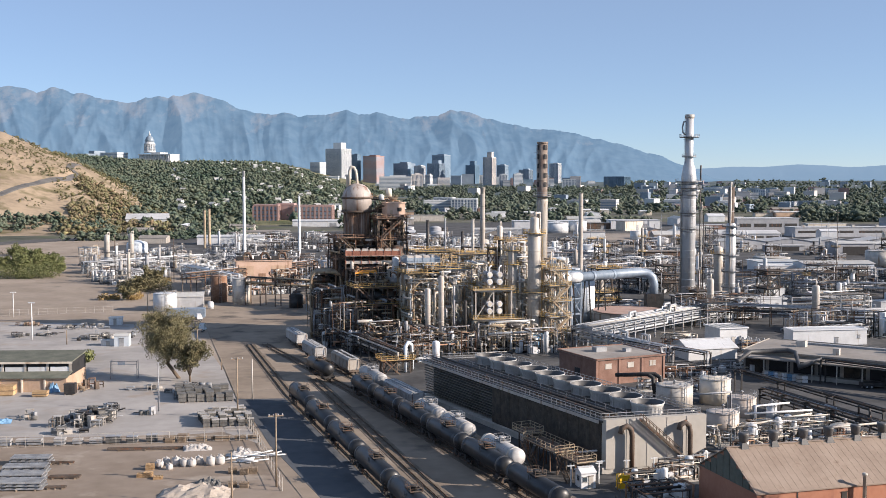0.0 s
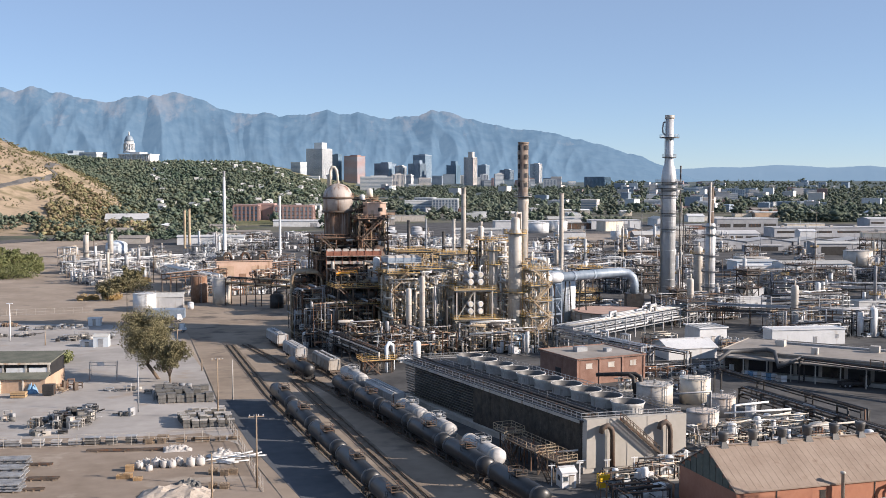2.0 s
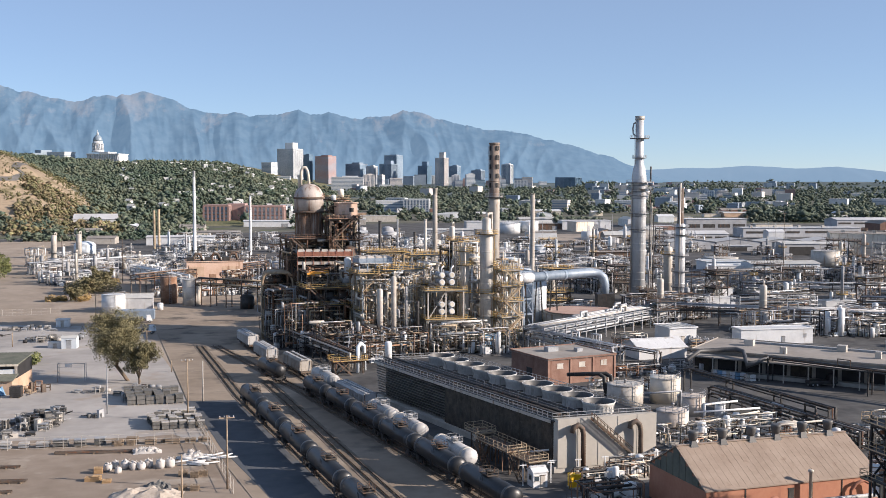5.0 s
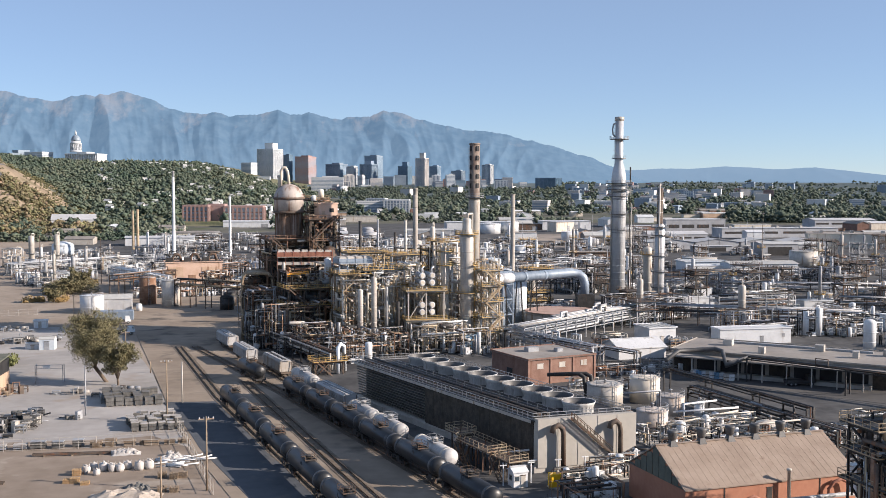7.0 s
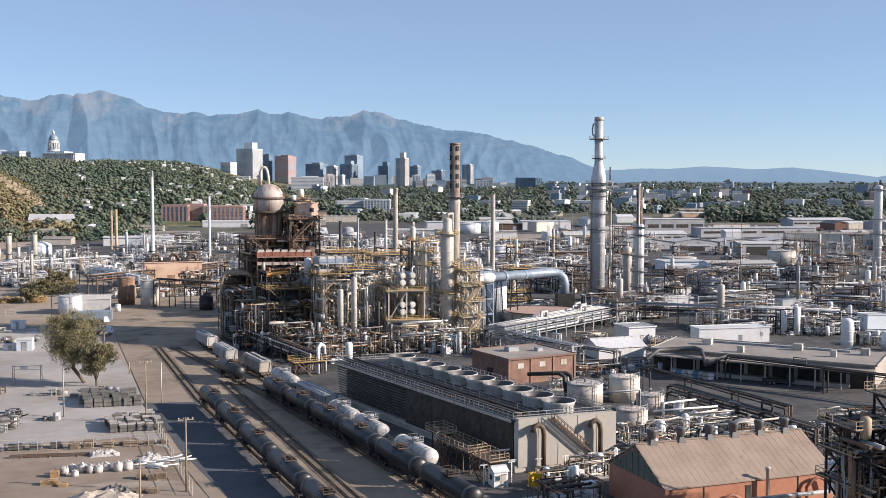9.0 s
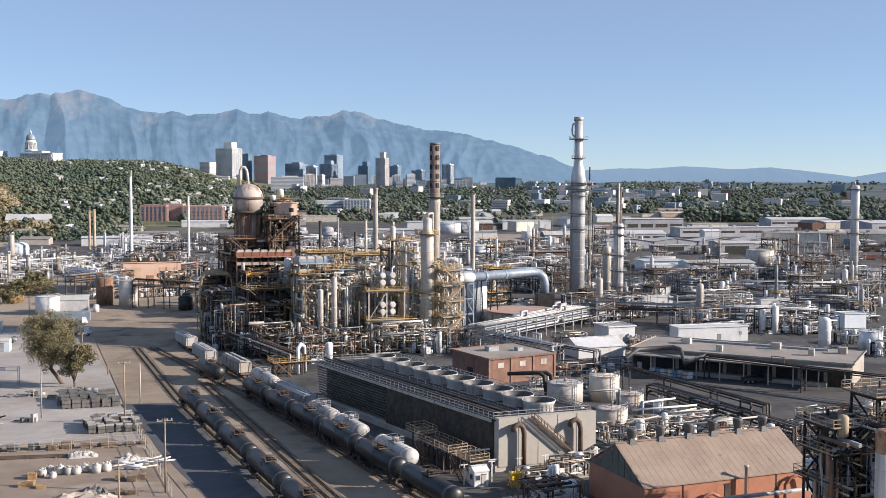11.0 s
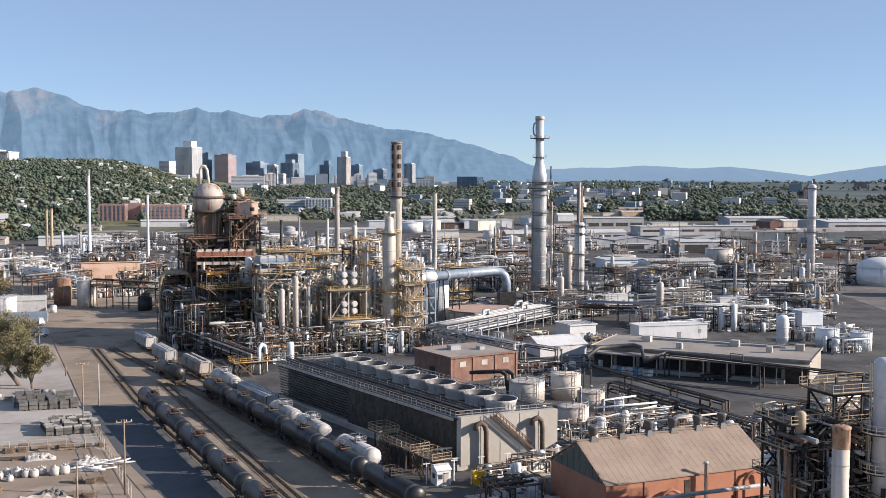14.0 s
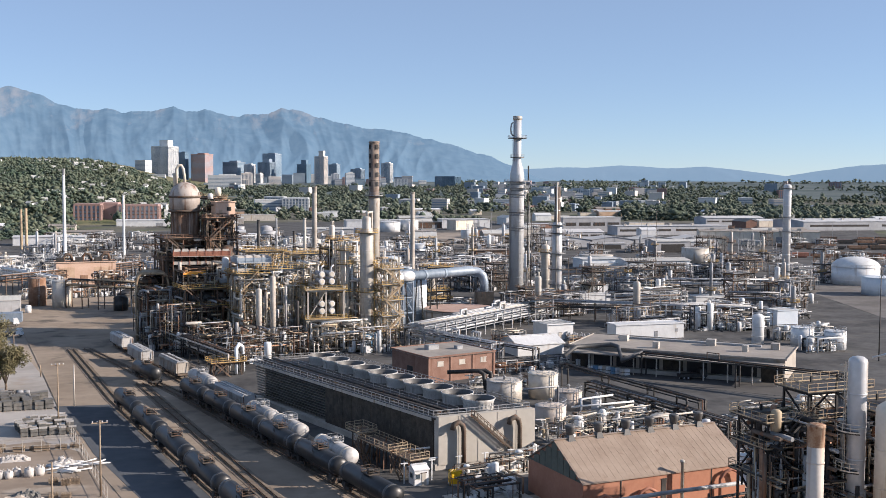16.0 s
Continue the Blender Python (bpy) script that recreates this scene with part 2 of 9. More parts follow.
        for c, w in rings:
            self.v += [tuple(c + (side * math.cos(2 * math.pi * a / n) + up * math.sin(2 * math.pi * a / n)) * r * w) for a in range(n)]
        for j in range(len(rings) - 1):
            self.f += [(k + j * n + i, k + j * n + (i + 1) % n, k + (j + 1) * n + (i + 1) % n, k + (j + 1) * n + i) for i in range(n)]
            self.s += [True] * n
        return self

    def rail(self, pts, h=1.1, step=1.6, w=0.07, closed=False):
        """A handrail with posts along the points (feet)."""
        pts = [Vector(p) for p in pts]
        if closed:
            pts.append(pts[0])
        for p, q in zip(pts, pts[1:]):
            for z in (h, h * 0.52):
                self.beam(p + Vector((0, 0, z)), q + Vector((0, 0, z)), w)
            self.beam(p + Vector((0, 0, 0.08)), q + Vector((0, 0, 0.08)), w * 0.6, 0.16)
            m = max(1, round((q - p).length / step))
            for i in range(m):
                c = p + (q - p) * (i / m)
                self.beam(c, c + Vector((0, 0, h)), w)
        return self


def mesh_of(name, shape, material):
    me = bpy.data.meshes.new(name)
    me.from_pydata(shape.v, [], shape.f)
    me.polygons.foreach_set("use_smooth", shape.s)
    me.materials.append(material)
    me.update()
    return me


def part(name, shape, material, parent, label=""):
    ob = new(name, shape if isinstance(shape, bpy.types.Mesh) else mesh_of(name, shape, material))
    ob.parent = parent
    return tagged(ob, label)


def thing(name, x, y, z, ang, label, category, group="", kind=""):
    ob = new(name)
    ob.matrix_basis = pose(x, y, z, 0, 0, ang)
    ob.empty_display_size = 0.5
    return tagged(ob, label, category, group, kind)


def solid(name, shape, material, label, category, group="", kind="", x=0, y=0, z=0, ang=0):
    """A thing of one mesh."""
    ob = new(name, mesh_of(name, shape, material))
    ob.matrix_basis = pose(x, y, z, 0, 0, ang)
    return tagged(ob, label, category, group, kind)


def ring_deck(parent, x, y, z, r0, r1, a0=0.0, a1=360.0, mat=None, rail_mat=None, n=16):
    """A ring platform round a column with its handrail, from angle a0 to a1."""
    s, rl = Shape(), Shape()
    m = max(3, int(n * (a1 - a0) / 360))
    an = [radians(a0 + (a1 - a0) * i / m) for i in range(m + 1)]
    for p, q in zip(an, an[1:]):
        c = [(x + r * math.cos(t), y + r * math.sin(t)) for r, t in ((r0, p), (r1, p), (r1, q), (r0, q))]
        s.quad_prism(c, z - 0.18, z)
    rl.rail([(x + r1 * math.cos(t), y + r1 * math.sin(t), z) for t in an], step=2.0)
    d = part("platform", s, mat or DARK, parent)
    tagged(part("railing", rl, rail_mat or YELLOW, d), kind="stuff")
    return d


def ladder(parent, x, y, z0, z1, ang, mat=None):
    s = Shape()
    c, w = (math.cos(radians(ang)), math.sin(radians(ang))), 0.28
    for k in (-w, w):
        s.beam((x - c[1] * k, y + c[0] * k, z0), (x - c[1] * k, y + c[0] * k, z1), 0.08)
    for i in range(int((z1 - z0) / 0.9)):
        z = z0 + 0.5 + 0.9 * i
        s.beam((x - c[1] * w, y + c[0] * w, z), (x + c[1] * w, y - c[0] * w, z), 0.06)
        if z > z0 + 2.4 and i % 2 == 0:
            for p, q in ((-0.4, 0), (0, 0.4)):
                s.beam((x - c[1] * p + c[0] * (0.75 if p == 0 else 0.1), y + c[0] * p + c[1] * (0.75 if p == 0 else 0.1), z), (x - c[1] * q + c[0] * (0.75 if q == 0 else 0.1), y + c[0] * q + c[1] * (0.75 if q == 0 else 0.1), z), 0.05)
    part("ladder", s, mat or YELLOW, parent)


# ---- kinds of things ----
def column(x, y, r, h, mat, label, decks=(), deck_w=1.4, deck_mat=None, rail_mat=None, head=True, taper=(), lad=-70, group="", name="process_column", pipe=True, skirt=0.0):
    """An upright vessel: shell with rings, domed head, ring decks, ladder and riser pipe. taper: (height, radius) steps above."""
    t = thing(name, x, y, 0, 0, label, name.replace("_", " "), group)
    prof = [(r, skirt), (r, h)]
    top_r, top_z = r, h
    for z, rr in taper:
        prof.append((rr, z))
        top_r, top_z = rr, z
    if head:
        prof += [(top_r * 0.92, top_z + top_r * 0.25), (top_r * 0.6, top_z + top_r * 0.5), (top_r * 0.15, top_z + top_r * 0.6)]
    part("shell", Shape().lathe(0, 0, prof, 20), mat, t)
    if r > 0.9:
        part("base_skirt", Shape().lathe(0, 0, [(r * 1.12, 0), (r * 1.12, 0.5), (r * 1.03, 0.55), (r * 1.03, max(1.2, h * 0.06))], 16), CONCRETE if not skirt else IRON, t)
    k = max(3, int(top_z / 4.2))
    rg = Shape()
    for i in range(1, k):
        z = top_z * i / k
        rr = next((a for a in [np.interp(z, [p[1] for p in prof], [p[0] for p in prof])]), r)
        rg.lathe(0, 0, [(rr * 1.005, z), (rr * 1.025 + 0.02, z + 0.05), (rr * 1.025 + 0.02, z + 0.2), (rr * 1.005, z + 0.25)], 20, False)
    if r > 0.7:
        tagged(part("stiffening", rg, mat, t), kind="stuff")
    for i, dk in enumerate(decks):
        z, a0, a1 = dk if isinstance(dk, tuple) else (dk, 0, 360)
        rr = float(np.interp(z, [p[1] for p in prof], [p[0] for p in prof]))
        ring_deck(t, 0, 0, z, rr * 1.01, rr + deck_w, a0, a1, deck_mat, rail_mat)
    if lad is not None:
        rr = max(p[0] for p in prof)
        ladder(t, (rr + 0.35) * math.cos(radians(lad)), (rr + 0.35) * math.sin(radians(lad)), 1.0, h, lad, rail_mat)
    if pipe:
        c, s = math.cos(radians(lad or 0) + 1.2), math.sin(radians(lad or 0) + 1.2)
        rr = r + 0.5
        part("riser_pipe", Shape().path([(c * top_r * 0.3, s * top_r * 0.3, top_z + top_r * 0.5), (c * top_r * 0.3, s * top_r * 0.3, top_z + top_r * 0.5 + 1.2), (c * rr, s * rr, top_z + top_r * 0.5 + 1.2), (c * rr, s * rr, 2.0)], max(0.18, r * 0.16), 8), LAGGING, t)
    return t


def flue(x, y, r0, r1, h, mat, label, tip=None, decks=(), lad=None, group=""):
    """A tall tapered flue: shaft, lip, optional dark tip and decks."""
    t = thing("flue_stack", x, y, 0, 0, label, "chimney", group)
    z1 = h * 0.93 if tip else h
    rt = r0 + (r1 - r0) * 0.93 if tip else r1
    part("shaft", Shape().lathe(0, 0, [(r0 * 1.15, 0), (r0 * 1.15, 1.0), (r0, 1.1), (r0 + (r1 - r0) * 0.5, h * 0.5), (rt, z1)], 18), mat, t)
    if tip:
        part("tip", Shape().lathe(0, 0, [(rt * 1.01, z1), (r1 * 1.02, h - 0.6), (r1 * 1.12, h - 0.5), (r1 * 1.12, h), (r1 * 0.85, h), (r1 * 0.85, h - 1.2)], 18, False), tip, t)
    else:
        part("lip", Shape().lathe(0, 0, [(r1 * 1.01, h - 0.5), (r1 * 1.1, h - 0.45), (r1 * 1.1, h + 0.05), (r1 * 0.85, h + 0.05), (r1 * 0.85, h - 1)], 18, False), mat, t)
    rg = Shape()
    for i in range(1, int(h / 6)):
        z = i * 6.0
        rr = r0 + (r1 - r0) * z / h
        rg.lathe(0, 0, [(rr, z), (rr + 0.08, z + 0.05), (rr + 0.08, z + 0.25), (rr, z + 0.3)], 18, False)
    tagged(part("flange_banding", rg, mat, t), kind="stuff")
    for z in decks:
        rr = r0 + (r1 - r0) * z / h
        ring_deck(t, 0, 0, z, rr, rr + 1.2, 0, 360, DARK, STEEL, 12)
    if lad is not None:
        ladder(t, (r0 + 0.3) * math.cos(radians(lad)), (r0 + 0.3) * math.sin(radians(lad)), 2, h - 1, lad, STEEL)
    return t


def steel_frame(x, y, ang, lx, ly, levels, label, nx=2, ny=2, mat=None, rail_mat=None, deck_mat=None, brace=True, floors=True, name="pipe_structure", stairs=True, inset=0.0, w=0.35):
    """An open steel frame: posts, beams, braces, decks with handrails, stair flights."""
    mat, rail_mat, deck_mat = mat or IRON, rail_mat or YELLOW, deck_mat or DARK
    t = thing(name, x, y, 0, ang, label, "steel structure")
    top = levels[-1]
    px = [-lx / 2 + lx * i / nx for i in range(nx + 1)]
    py = [-ly / 2 + ly * j / ny for j in range(ny + 1)]
    for a in px:
        for b in py:
            part("post", Shape().box(a, b, 0, w, w, top + (1.0 if floors else 0)), mat, t)
    z0 = 0
    for li, z in enumerate(levels):
        s = Shape()
        for b in py:
            s.beam((px[0], b, z - 0.25), (px[-1], b, z - 0.25), w * 0.7, 0.45)
        for a in px:
            s.beam((a, py[0], z - 0.25), (a, py[-1], z - 0.25), w * 0.7, 0.45)
        if brace:
            for b in (py[0], py[-1]):
                i = li % nx
                s.beam((px[i], b, z0), (px[i + 1], b, z - 0.3), 0.2)
                if li % 2:
                    s.beam((px[i + 1], b, z0), (px[i], b, z - 0.3), 0.2)
            for a in (px[0], px[-1]):
                j = (li + 1) % ny
                s.beam((a, py[j], z0), (a, py[j + 1], z - 0.3), 0.2)
        tagged(part("framing", s, mat, t), kind="stuff")
        if floors:
            ex = 0.9
            d = part("deck", Shape().quad_prism([(px[0] - ex, py[0] - ex), (px[-1] + ex, py[0] - ex), (px[-1] + ex, py[-1] + ex), (px[0] - ex, py[-1] + ex)], z, z + 0.14), deck_mat, t)
            part("handrail", Shape().rail([(px[0] - ex, py[0] - ex, z + 0.14), (px[-1] + ex, py[0] - ex, z + 0.14), (px[-1] + ex, py[-1] + ex, z + 0.14), (px[0] - ex, py[-1] + ex, z + 0.14)], closed=True), rail_mat, d)
        if stairs and floors:
            s = Shape()
            yy = py[0] - 1.5
            xa, xb = (px[0], px[0] + (z - z0) * 1.1) if li % 2 else (px[0] + (z - z0) * 1.1, px[0])
            for k in (-0.4, 0.4):
                s.beam((xa, yy + k, z0), (xb, yy + k, z), 0.1, 0.3)
                s.beam((xa, yy + k, z0 + 1), (xb, yy + k, z + 1), 0.07)
            m = max(3, int((z - z0) / 0.4))
            for i in range(m):
                c = i / m
                s.box(xa + (xb - xa) * c, yy, z0 + (z - z0) * c, 0.3, 0.8, 0.05)
            part("stair_flight", s, mat, t)
        z0 = z
    return t


def rack(x0, y0, x1, y1, label, w=6.0, levels=(5.0, 7.0), bay=7.0, pipes=7, seed=1, mat=None, mats=None, rmax=0.32):
    """A pipe rack from one end to the other: bents, ties and rows of pipes on each level."""
    rnd = random.Random(seed)
    mat = mat or IRON
    mats = mats or (ALUM, LAGGING, WHITE, STEEL, ALUM, IRON)
    ln = math.hypot(x1 - x0, y1 - y0)
    t = thing("pipe_rack", x0, y0, 0, math.degrees(math.atan2(y1 - y0, x1 - x0)), label, "pipe rack")
    n = max(1, round(ln / bay))
    far = Shape()
    for i in range(n + 1):
        s = Shape()
        a = ln * i / n
        for b in (-w / 2, w / 2):
            s.box(a, b, 0, 0.3, 0.3, levels[-1])
        for z in levels:
            s.beam((a, -w / 2 - 0.3, z - 0.15), (a, w / 2 + 0.3, z - 0.15), 0.25, 0.3)
        if math.hypot(x0 + x1, y0 + y1) / 2 > 330:
            far.v, far.f, far.s = far.v + s.v, far.f + [tuple(k + len(far.v) for k in q) for q in s.f], far.s + s.s
        else:
            part("bent", s, mat, t)
    if far.v:
        tagged(part("bent_framing", far, mat, t), kind="stuff")
    s = Shape()
    for z in levels:
        for b in (-w / 2, w / 2):
            s.beam((0, b, z - 0.4), (ln, b, z - 0.4), 0.18, 0.25)
    tagged(part("tie_framing", s, mat, t), kind="stuff")
    heap = {}
    for z in levels:
        for k in range(pipes):
            b = -w / 2 + 0.4 + (w - 0.8) * (k + rnd.uniform(-0.2, 0.2)) / max(1, pipes - 1)
            r = rnd.uniform(0.09, rmax)
            a0, a1 = (0, ln) if rnd.random() < 0.7 else sorted((rnd.uniform(0, ln * 0.4), rnd.uniform(ln * 0.6, ln)))
            pts = [(a0, b, z + r), (a1, b, z + r)]
            if rnd.random() < 0.35:
                pts.append((a1 + 0.1, b, z + r))
                pts.append((a1 + 0.1, b, rnd.uniform(0.3, 2)))
            if ln > 30 and rnd.random() < 0.2:
                m = rnd.uniform(0.3, 0.7) * ln
                pts[1:1] = [(m, b, z + r), (m, b, z + r + 1.6), (m + 3, b, z + r + 1.6), (m + 3, b, z + r)]
            m = rnd.choice(mats)
            if math.hypot(x0 + x1, y0 + y1) / 2 > 300:
                heap.setdefault(m.name, (Shape(), m))[0].path(pts, r, 6)
            else:
                part("pipe", Shape().path(pts, r, 6), m, t)
    for s, m in heap.values():
        tagged(part("pipework", s, m, t), kind="stuff")
    return t


def piping(x, y, ang, lx, ly, seed, label, runs=16, zmax=5.0, mats=None, posts=True, joined=None, thin=1.0):
    """Ground-level process piping on a skid: pumps, valves, drums and pipes at right angles."""
    rnd = random.Random(seed)
    mats = mats or (ALUM, WHITE, DARK, LAGGING, STEEL, IRON, LAGGING, IRON, WHITE)
    t = thing("process_piping", x, y, 0, ang, label, "piping")
    part("plinth", Shape().box(0, 0, 0, lx, ly, 0.25), CONCRETE if math.hypot(x, y) < 250 else PLANT, t)
    joined = math.hypot(x, y) > 150 if joined is None else joined
    heap = {}
    for i in range(runs):
        r = rnd.choice((0.07, 0.1, 0.13, 0.18, 0.25)) * thin
        p = [rnd.uniform(-lx / 2, lx / 2), rnd.uniform(-ly / 2, ly / 2), 0.25]
        pts = [tuple(p)]
        p[2] = rnd.uniform(0.6, zmax)
        pts.append(tuple(p))
        ax = rnd.random() < 0.5
        for k in range(rnd.randint(1, 3)):
            if ax:
                p[0] = rnd.uniform(-lx / 2, lx / 2)
            else:
                p[1] = rnd.uniform(-ly / 2, ly / 2)
            ax = not ax
            pts.append(tuple(p))
        if rnd.random() < 0.6:
            p[2] = 0.25
            pts.append(tuple(p))
        m = rnd.choice(mats)
        if joined:
            m = mats[(seed + i % (3 if math.hypot(x, y) < 430 else 2)) % len(mats)]
            heap.setdefault(m.name, (Shape(), m))[0].path(pts, r, 4)
        else:
            part("pipe", Shape().path(pts, r, 6), m, t)
    for s, m in heap.values():
        tagged(part("pipework", s, m, t), kind="stuff")
    if posts:
        sup = Shape()
        for i in range(max(2, runs // 5)):
            s = sup if joined else Shape()
            a, b, z = rnd.uniform(-lx / 2, lx / 2), rnd.uniform(-ly / 2, ly / 2), rnd.uniform(zmax * 0.4, zmax)
            s.box(a, b, 0.25, 0.22, 0.22, z)
            s.beam((a - 1.1, b, z), (a + 1.1, b, z), 0.2)
            if not joined:
                part("pipe_support", s, rnd.choice((IRON, STEEL, OCHRE)), t)
        if joined:
            tagged(part("pipe_support", sup, rnd.choice((IRON, STEEL, OCHRE)), t), kind="stuff")
    kit = {}

    def put(name, s, m):
        if joined:
            k = kit.setdefault(m.name, (Shape(), m))[0]
            k.f += [tuple(a + len(k.v) for a in q) for q in s.f]
            k.v += s.v
            k.s += s.s
        else:
            part(name, s, m, t)

    for i in range(max(2, runs // 4)):
        a, b = rnd.uniform(-lx / 2 + 1, lx / 2 - 1), rnd.uniform(-ly / 2 + 1, ly / 2 - 1)
        k = rnd.random()
        s = Shape()
        if k < 0.4:
            s.box(a, b, 0.25, 1.6, 0.8, 0.3)
            s.drum((a - 0.5, b, 1.0), (a + 0.4, b, 1.0), 0.38, 6 if joined else 10, 0.2)
            s.lathe(a + 0.8, b, [(0.3, 0.5), (0.3, 1.3), (0.12, 1.5)], 8)
            put("pump", s, WHITE if joined else rnd.choice((DARK, STEEL)))
        elif k < 0.75:
            h = rnd.uniform(1.5, zmax)
            r = rnd.uniform(0.35, 0.8) * (1.4 if joined else 1.0)
            s.lathe(a, b, [(r, 0.25), (r, h), (r * 0.8, h + r * 0.35), (r * 0.2, h + r * 0.5)], 8 if joined else 12)
            put("small_vessel", s, WHITE if joined else rnd.choice((WHITE, STEEL)))
        else:
            s.box(a, b, 0.25, rnd.uniform(1, 2.2), rnd.uniform(0.8, 1.5), rnd.uniform(1.2, 2.2))
            put("control_cabinet", s, WHITE if joined else rnd.choice((WHITE, STEEL)))
    for s, m in kit.values():
        tagged(part("pump_set", s, m, t), kind="stuff")
    return t


def fill_frame(x, y, ang, lx, ly, h, seed, label, n=60, mats=None, z0=0.0):
    """The pipes, drums and small vessels that crowd a steel frame."""
    rnd = random.Random(seed)
    mats = mats or (LAGGING, STEEL, DARK, RUSTY, WHITE)
    t = thing("structure_pipework", x, y, 0, ang, label, "piping")
    heap = {}
    for i in range(int(n * 1.5)):
        m = rnd.choice(mats)
        s = heap.setdefault(m.name, (Shape(), m))[0]
        a, b, z = rnd.uniform(-lx / 2, lx / 2), rnd.uniform(-ly / 2, ly / 2), rnd.uniform(z0 + 0.5, h)
        r = rnd.choice((0.06, 0.08, 0.1, 0.14, 0.2, 0.3))
        k = rnd.random()
        if k < 0.35:
            pts = [(a, b, rnd.uniform(z0, z * 0.6)), (a, b, z)]
            if rnd.random() < 0.6:
                pts.append((rnd.uniform(-lx / 2, lx / 2), b, z))
        elif k < 0.6:
            pts = [(a, b, z), (rnd.uniform(-lx / 2, lx / 2), b, z)]
            if rnd.random() < 0.5:
                pts.append((pts[1][0], b, rnd.uniform(z0, h)))
        else:
            pts = [(a, -ly / 2 - rnd.uniform(0, 1), z), (a, b, z), (a, b, rnd.uniform(z0, h))]
        if (Vector(pts[0]) - Vector(pts[1])).length > 0.5:
            s.path(pts, r, 6 if r > 0.13 else 4)
    for s, m in heap.values():
        if s.v:
            tagged(part("pipework", s, m, t), kind="stuff")
    for i in range(max(2, n // 22)):
        a, b, z = rnd.uniform(-lx / 2 + 1, lx / 2 - 1), rnd.uniform(-ly / 2, ly / 2), rnd.uniform(z0 + 1.5, h)
        r, g = rnd.uniform(0.4, 0.9), rnd.uniform(1.2, 2.6)
        if i % 2:
            part("drum", Shape().drum((a - g, b, z), (a + g, b, z), r, 12, 0.4), rnd.choice(mats if BLACK in mats else (LAGGING, STEEL, DARK)), t)
        else:
            part("drum", Shape().lathe(a, b, [(r * 0.3, z - 0.2), (r, z), (r, z + g), (r * 0.6, z + g + r * 0.4), (r * 0.2, z + g + r * 0.5)], 12), rnd.choice(mats if BLACK in mats else (LAGGING, STEEL, WHITE)), t)
    return t


def tank(x, y, r, h, mat, label, roof="cone", group="", rail=True, seed=1):
    t = thing("storage_tank", x, y, 0, 0, label, "storage tank", group)
    part("shell", Shape().lathe(0, 0, [(r, 0), (r, h)], 28), mat, t)
    rise = {"cone": 0.16, "dome": 0.42, "flat": 0.03}[roof]
    prof = [(r * 1.02, h), (r * 1.02, h + 0.12)] + [(r * math.cos(a), h + 0.12 + r * rise * math.sin(a)) if roof == "dome" else (r * (1 - a / 1.5), h + 0.12 + r * rise * a / 1.5) for a in (0.3, 0.6, 0.9, 1.2, 1.45)]
    part("roof", Shape().lathe(0, 0, prof, 28), mat, t)
    rg = Shape()
    for i in range(1, max(2, int(h / 2.4))):
        z = i * 2.4
        if z < h - 0.3:
            rg.lathe(0, 0, [(r, z), (r + 0.05, z + 0.02), (r + 0.05, z + 0.1), (r, z + 0.12)], 28, False)
    if rg.v:
        tagged(part("seaming", rg, mat, t), kind="stuff")
    if rail:
        tagged(part("railing", Shape().rail([(r * math.cos(radians(q)), r * math.sin(radians(q)), h + 0.12) for q in range(-130, 60, 24)], step=2), STEEL, t), kind="stuff")
        ladder(t, (r + 0.2) * math.cos(-1.2), (r + 0.2) * math.sin(-1.2), 0.2, h + 0.8, -69, STEEL)
        part("vent", Shape().lathe(0, 0, [(0.25, h + r * rise), (0.25, h + r * rise + 0.7), (0.45, h + r * rise + 0.75), (0.1, h + r * rise + 1.0)], 8), STEEL, t)
    return t


def lying_vessel(x, y, ang, ln, r, z, mat, label):
    t = thing("pressure_vessel", x, y, 0, ang, label, "pressure vessel")
    part("shell", Shape().drum((-ln / 2, 0, z), (ln / 2, 0, z), r, 16, 0.5), mat, t)
    for a in (-ln * 0.32, ln * 0.32):
        part("saddle", Shape().box(a, 0, 0, 0.5, r * 1.5, z - r * 0.7), CONCRETE, t)
    part("nozzle", Shape().lathe(ln * 0.2, 0, [(0.25, z + r * 0.95), (0.25, z + r + 0.6), (0.4, z + r + 0.6), (0.4, z + r + 0.75)], 8), STEEL, t)
    return t


BOGIE = {}


def bogies(t, ln):
    """Two four-wheel bogies under a rail car."""
    for a in (-ln / 2 + 2.6, ln / 2 - 2.6):
        if "frame" not in BOGIE:
            s = Shape()
            for b in (-0.95, 0.95):
                s.box(0, b, 0.45, 2.2, 0.22, 0.4)
            s.box(0, 0, 0.6, 0.5, 2.0, 0.35)
            BOGIE["frame"] = mesh_of("bogie_frame", s, DARK)
            s = Shape()
            for b in (-0.76, 0.76):
                s.path([(0, b - 0.07, 0), (0, b + 0.07, 0)], 0.44, 14)
            s.path([(0, -0.8, 0), (0, 0.8, 0)], 0.09, 8)
            BOGIE["wheel"] = mesh_of("wheelset", s, IRON)
        f = part("bogie_frame", BOGIE["frame"], None, t)
        f.location = (a, 0, 0.2)
        for c in (-0.9, 0.9):
            w = part("wheelset", BOGIE["wheel"], None, f)
            w.location = (c, 0, 0.46)


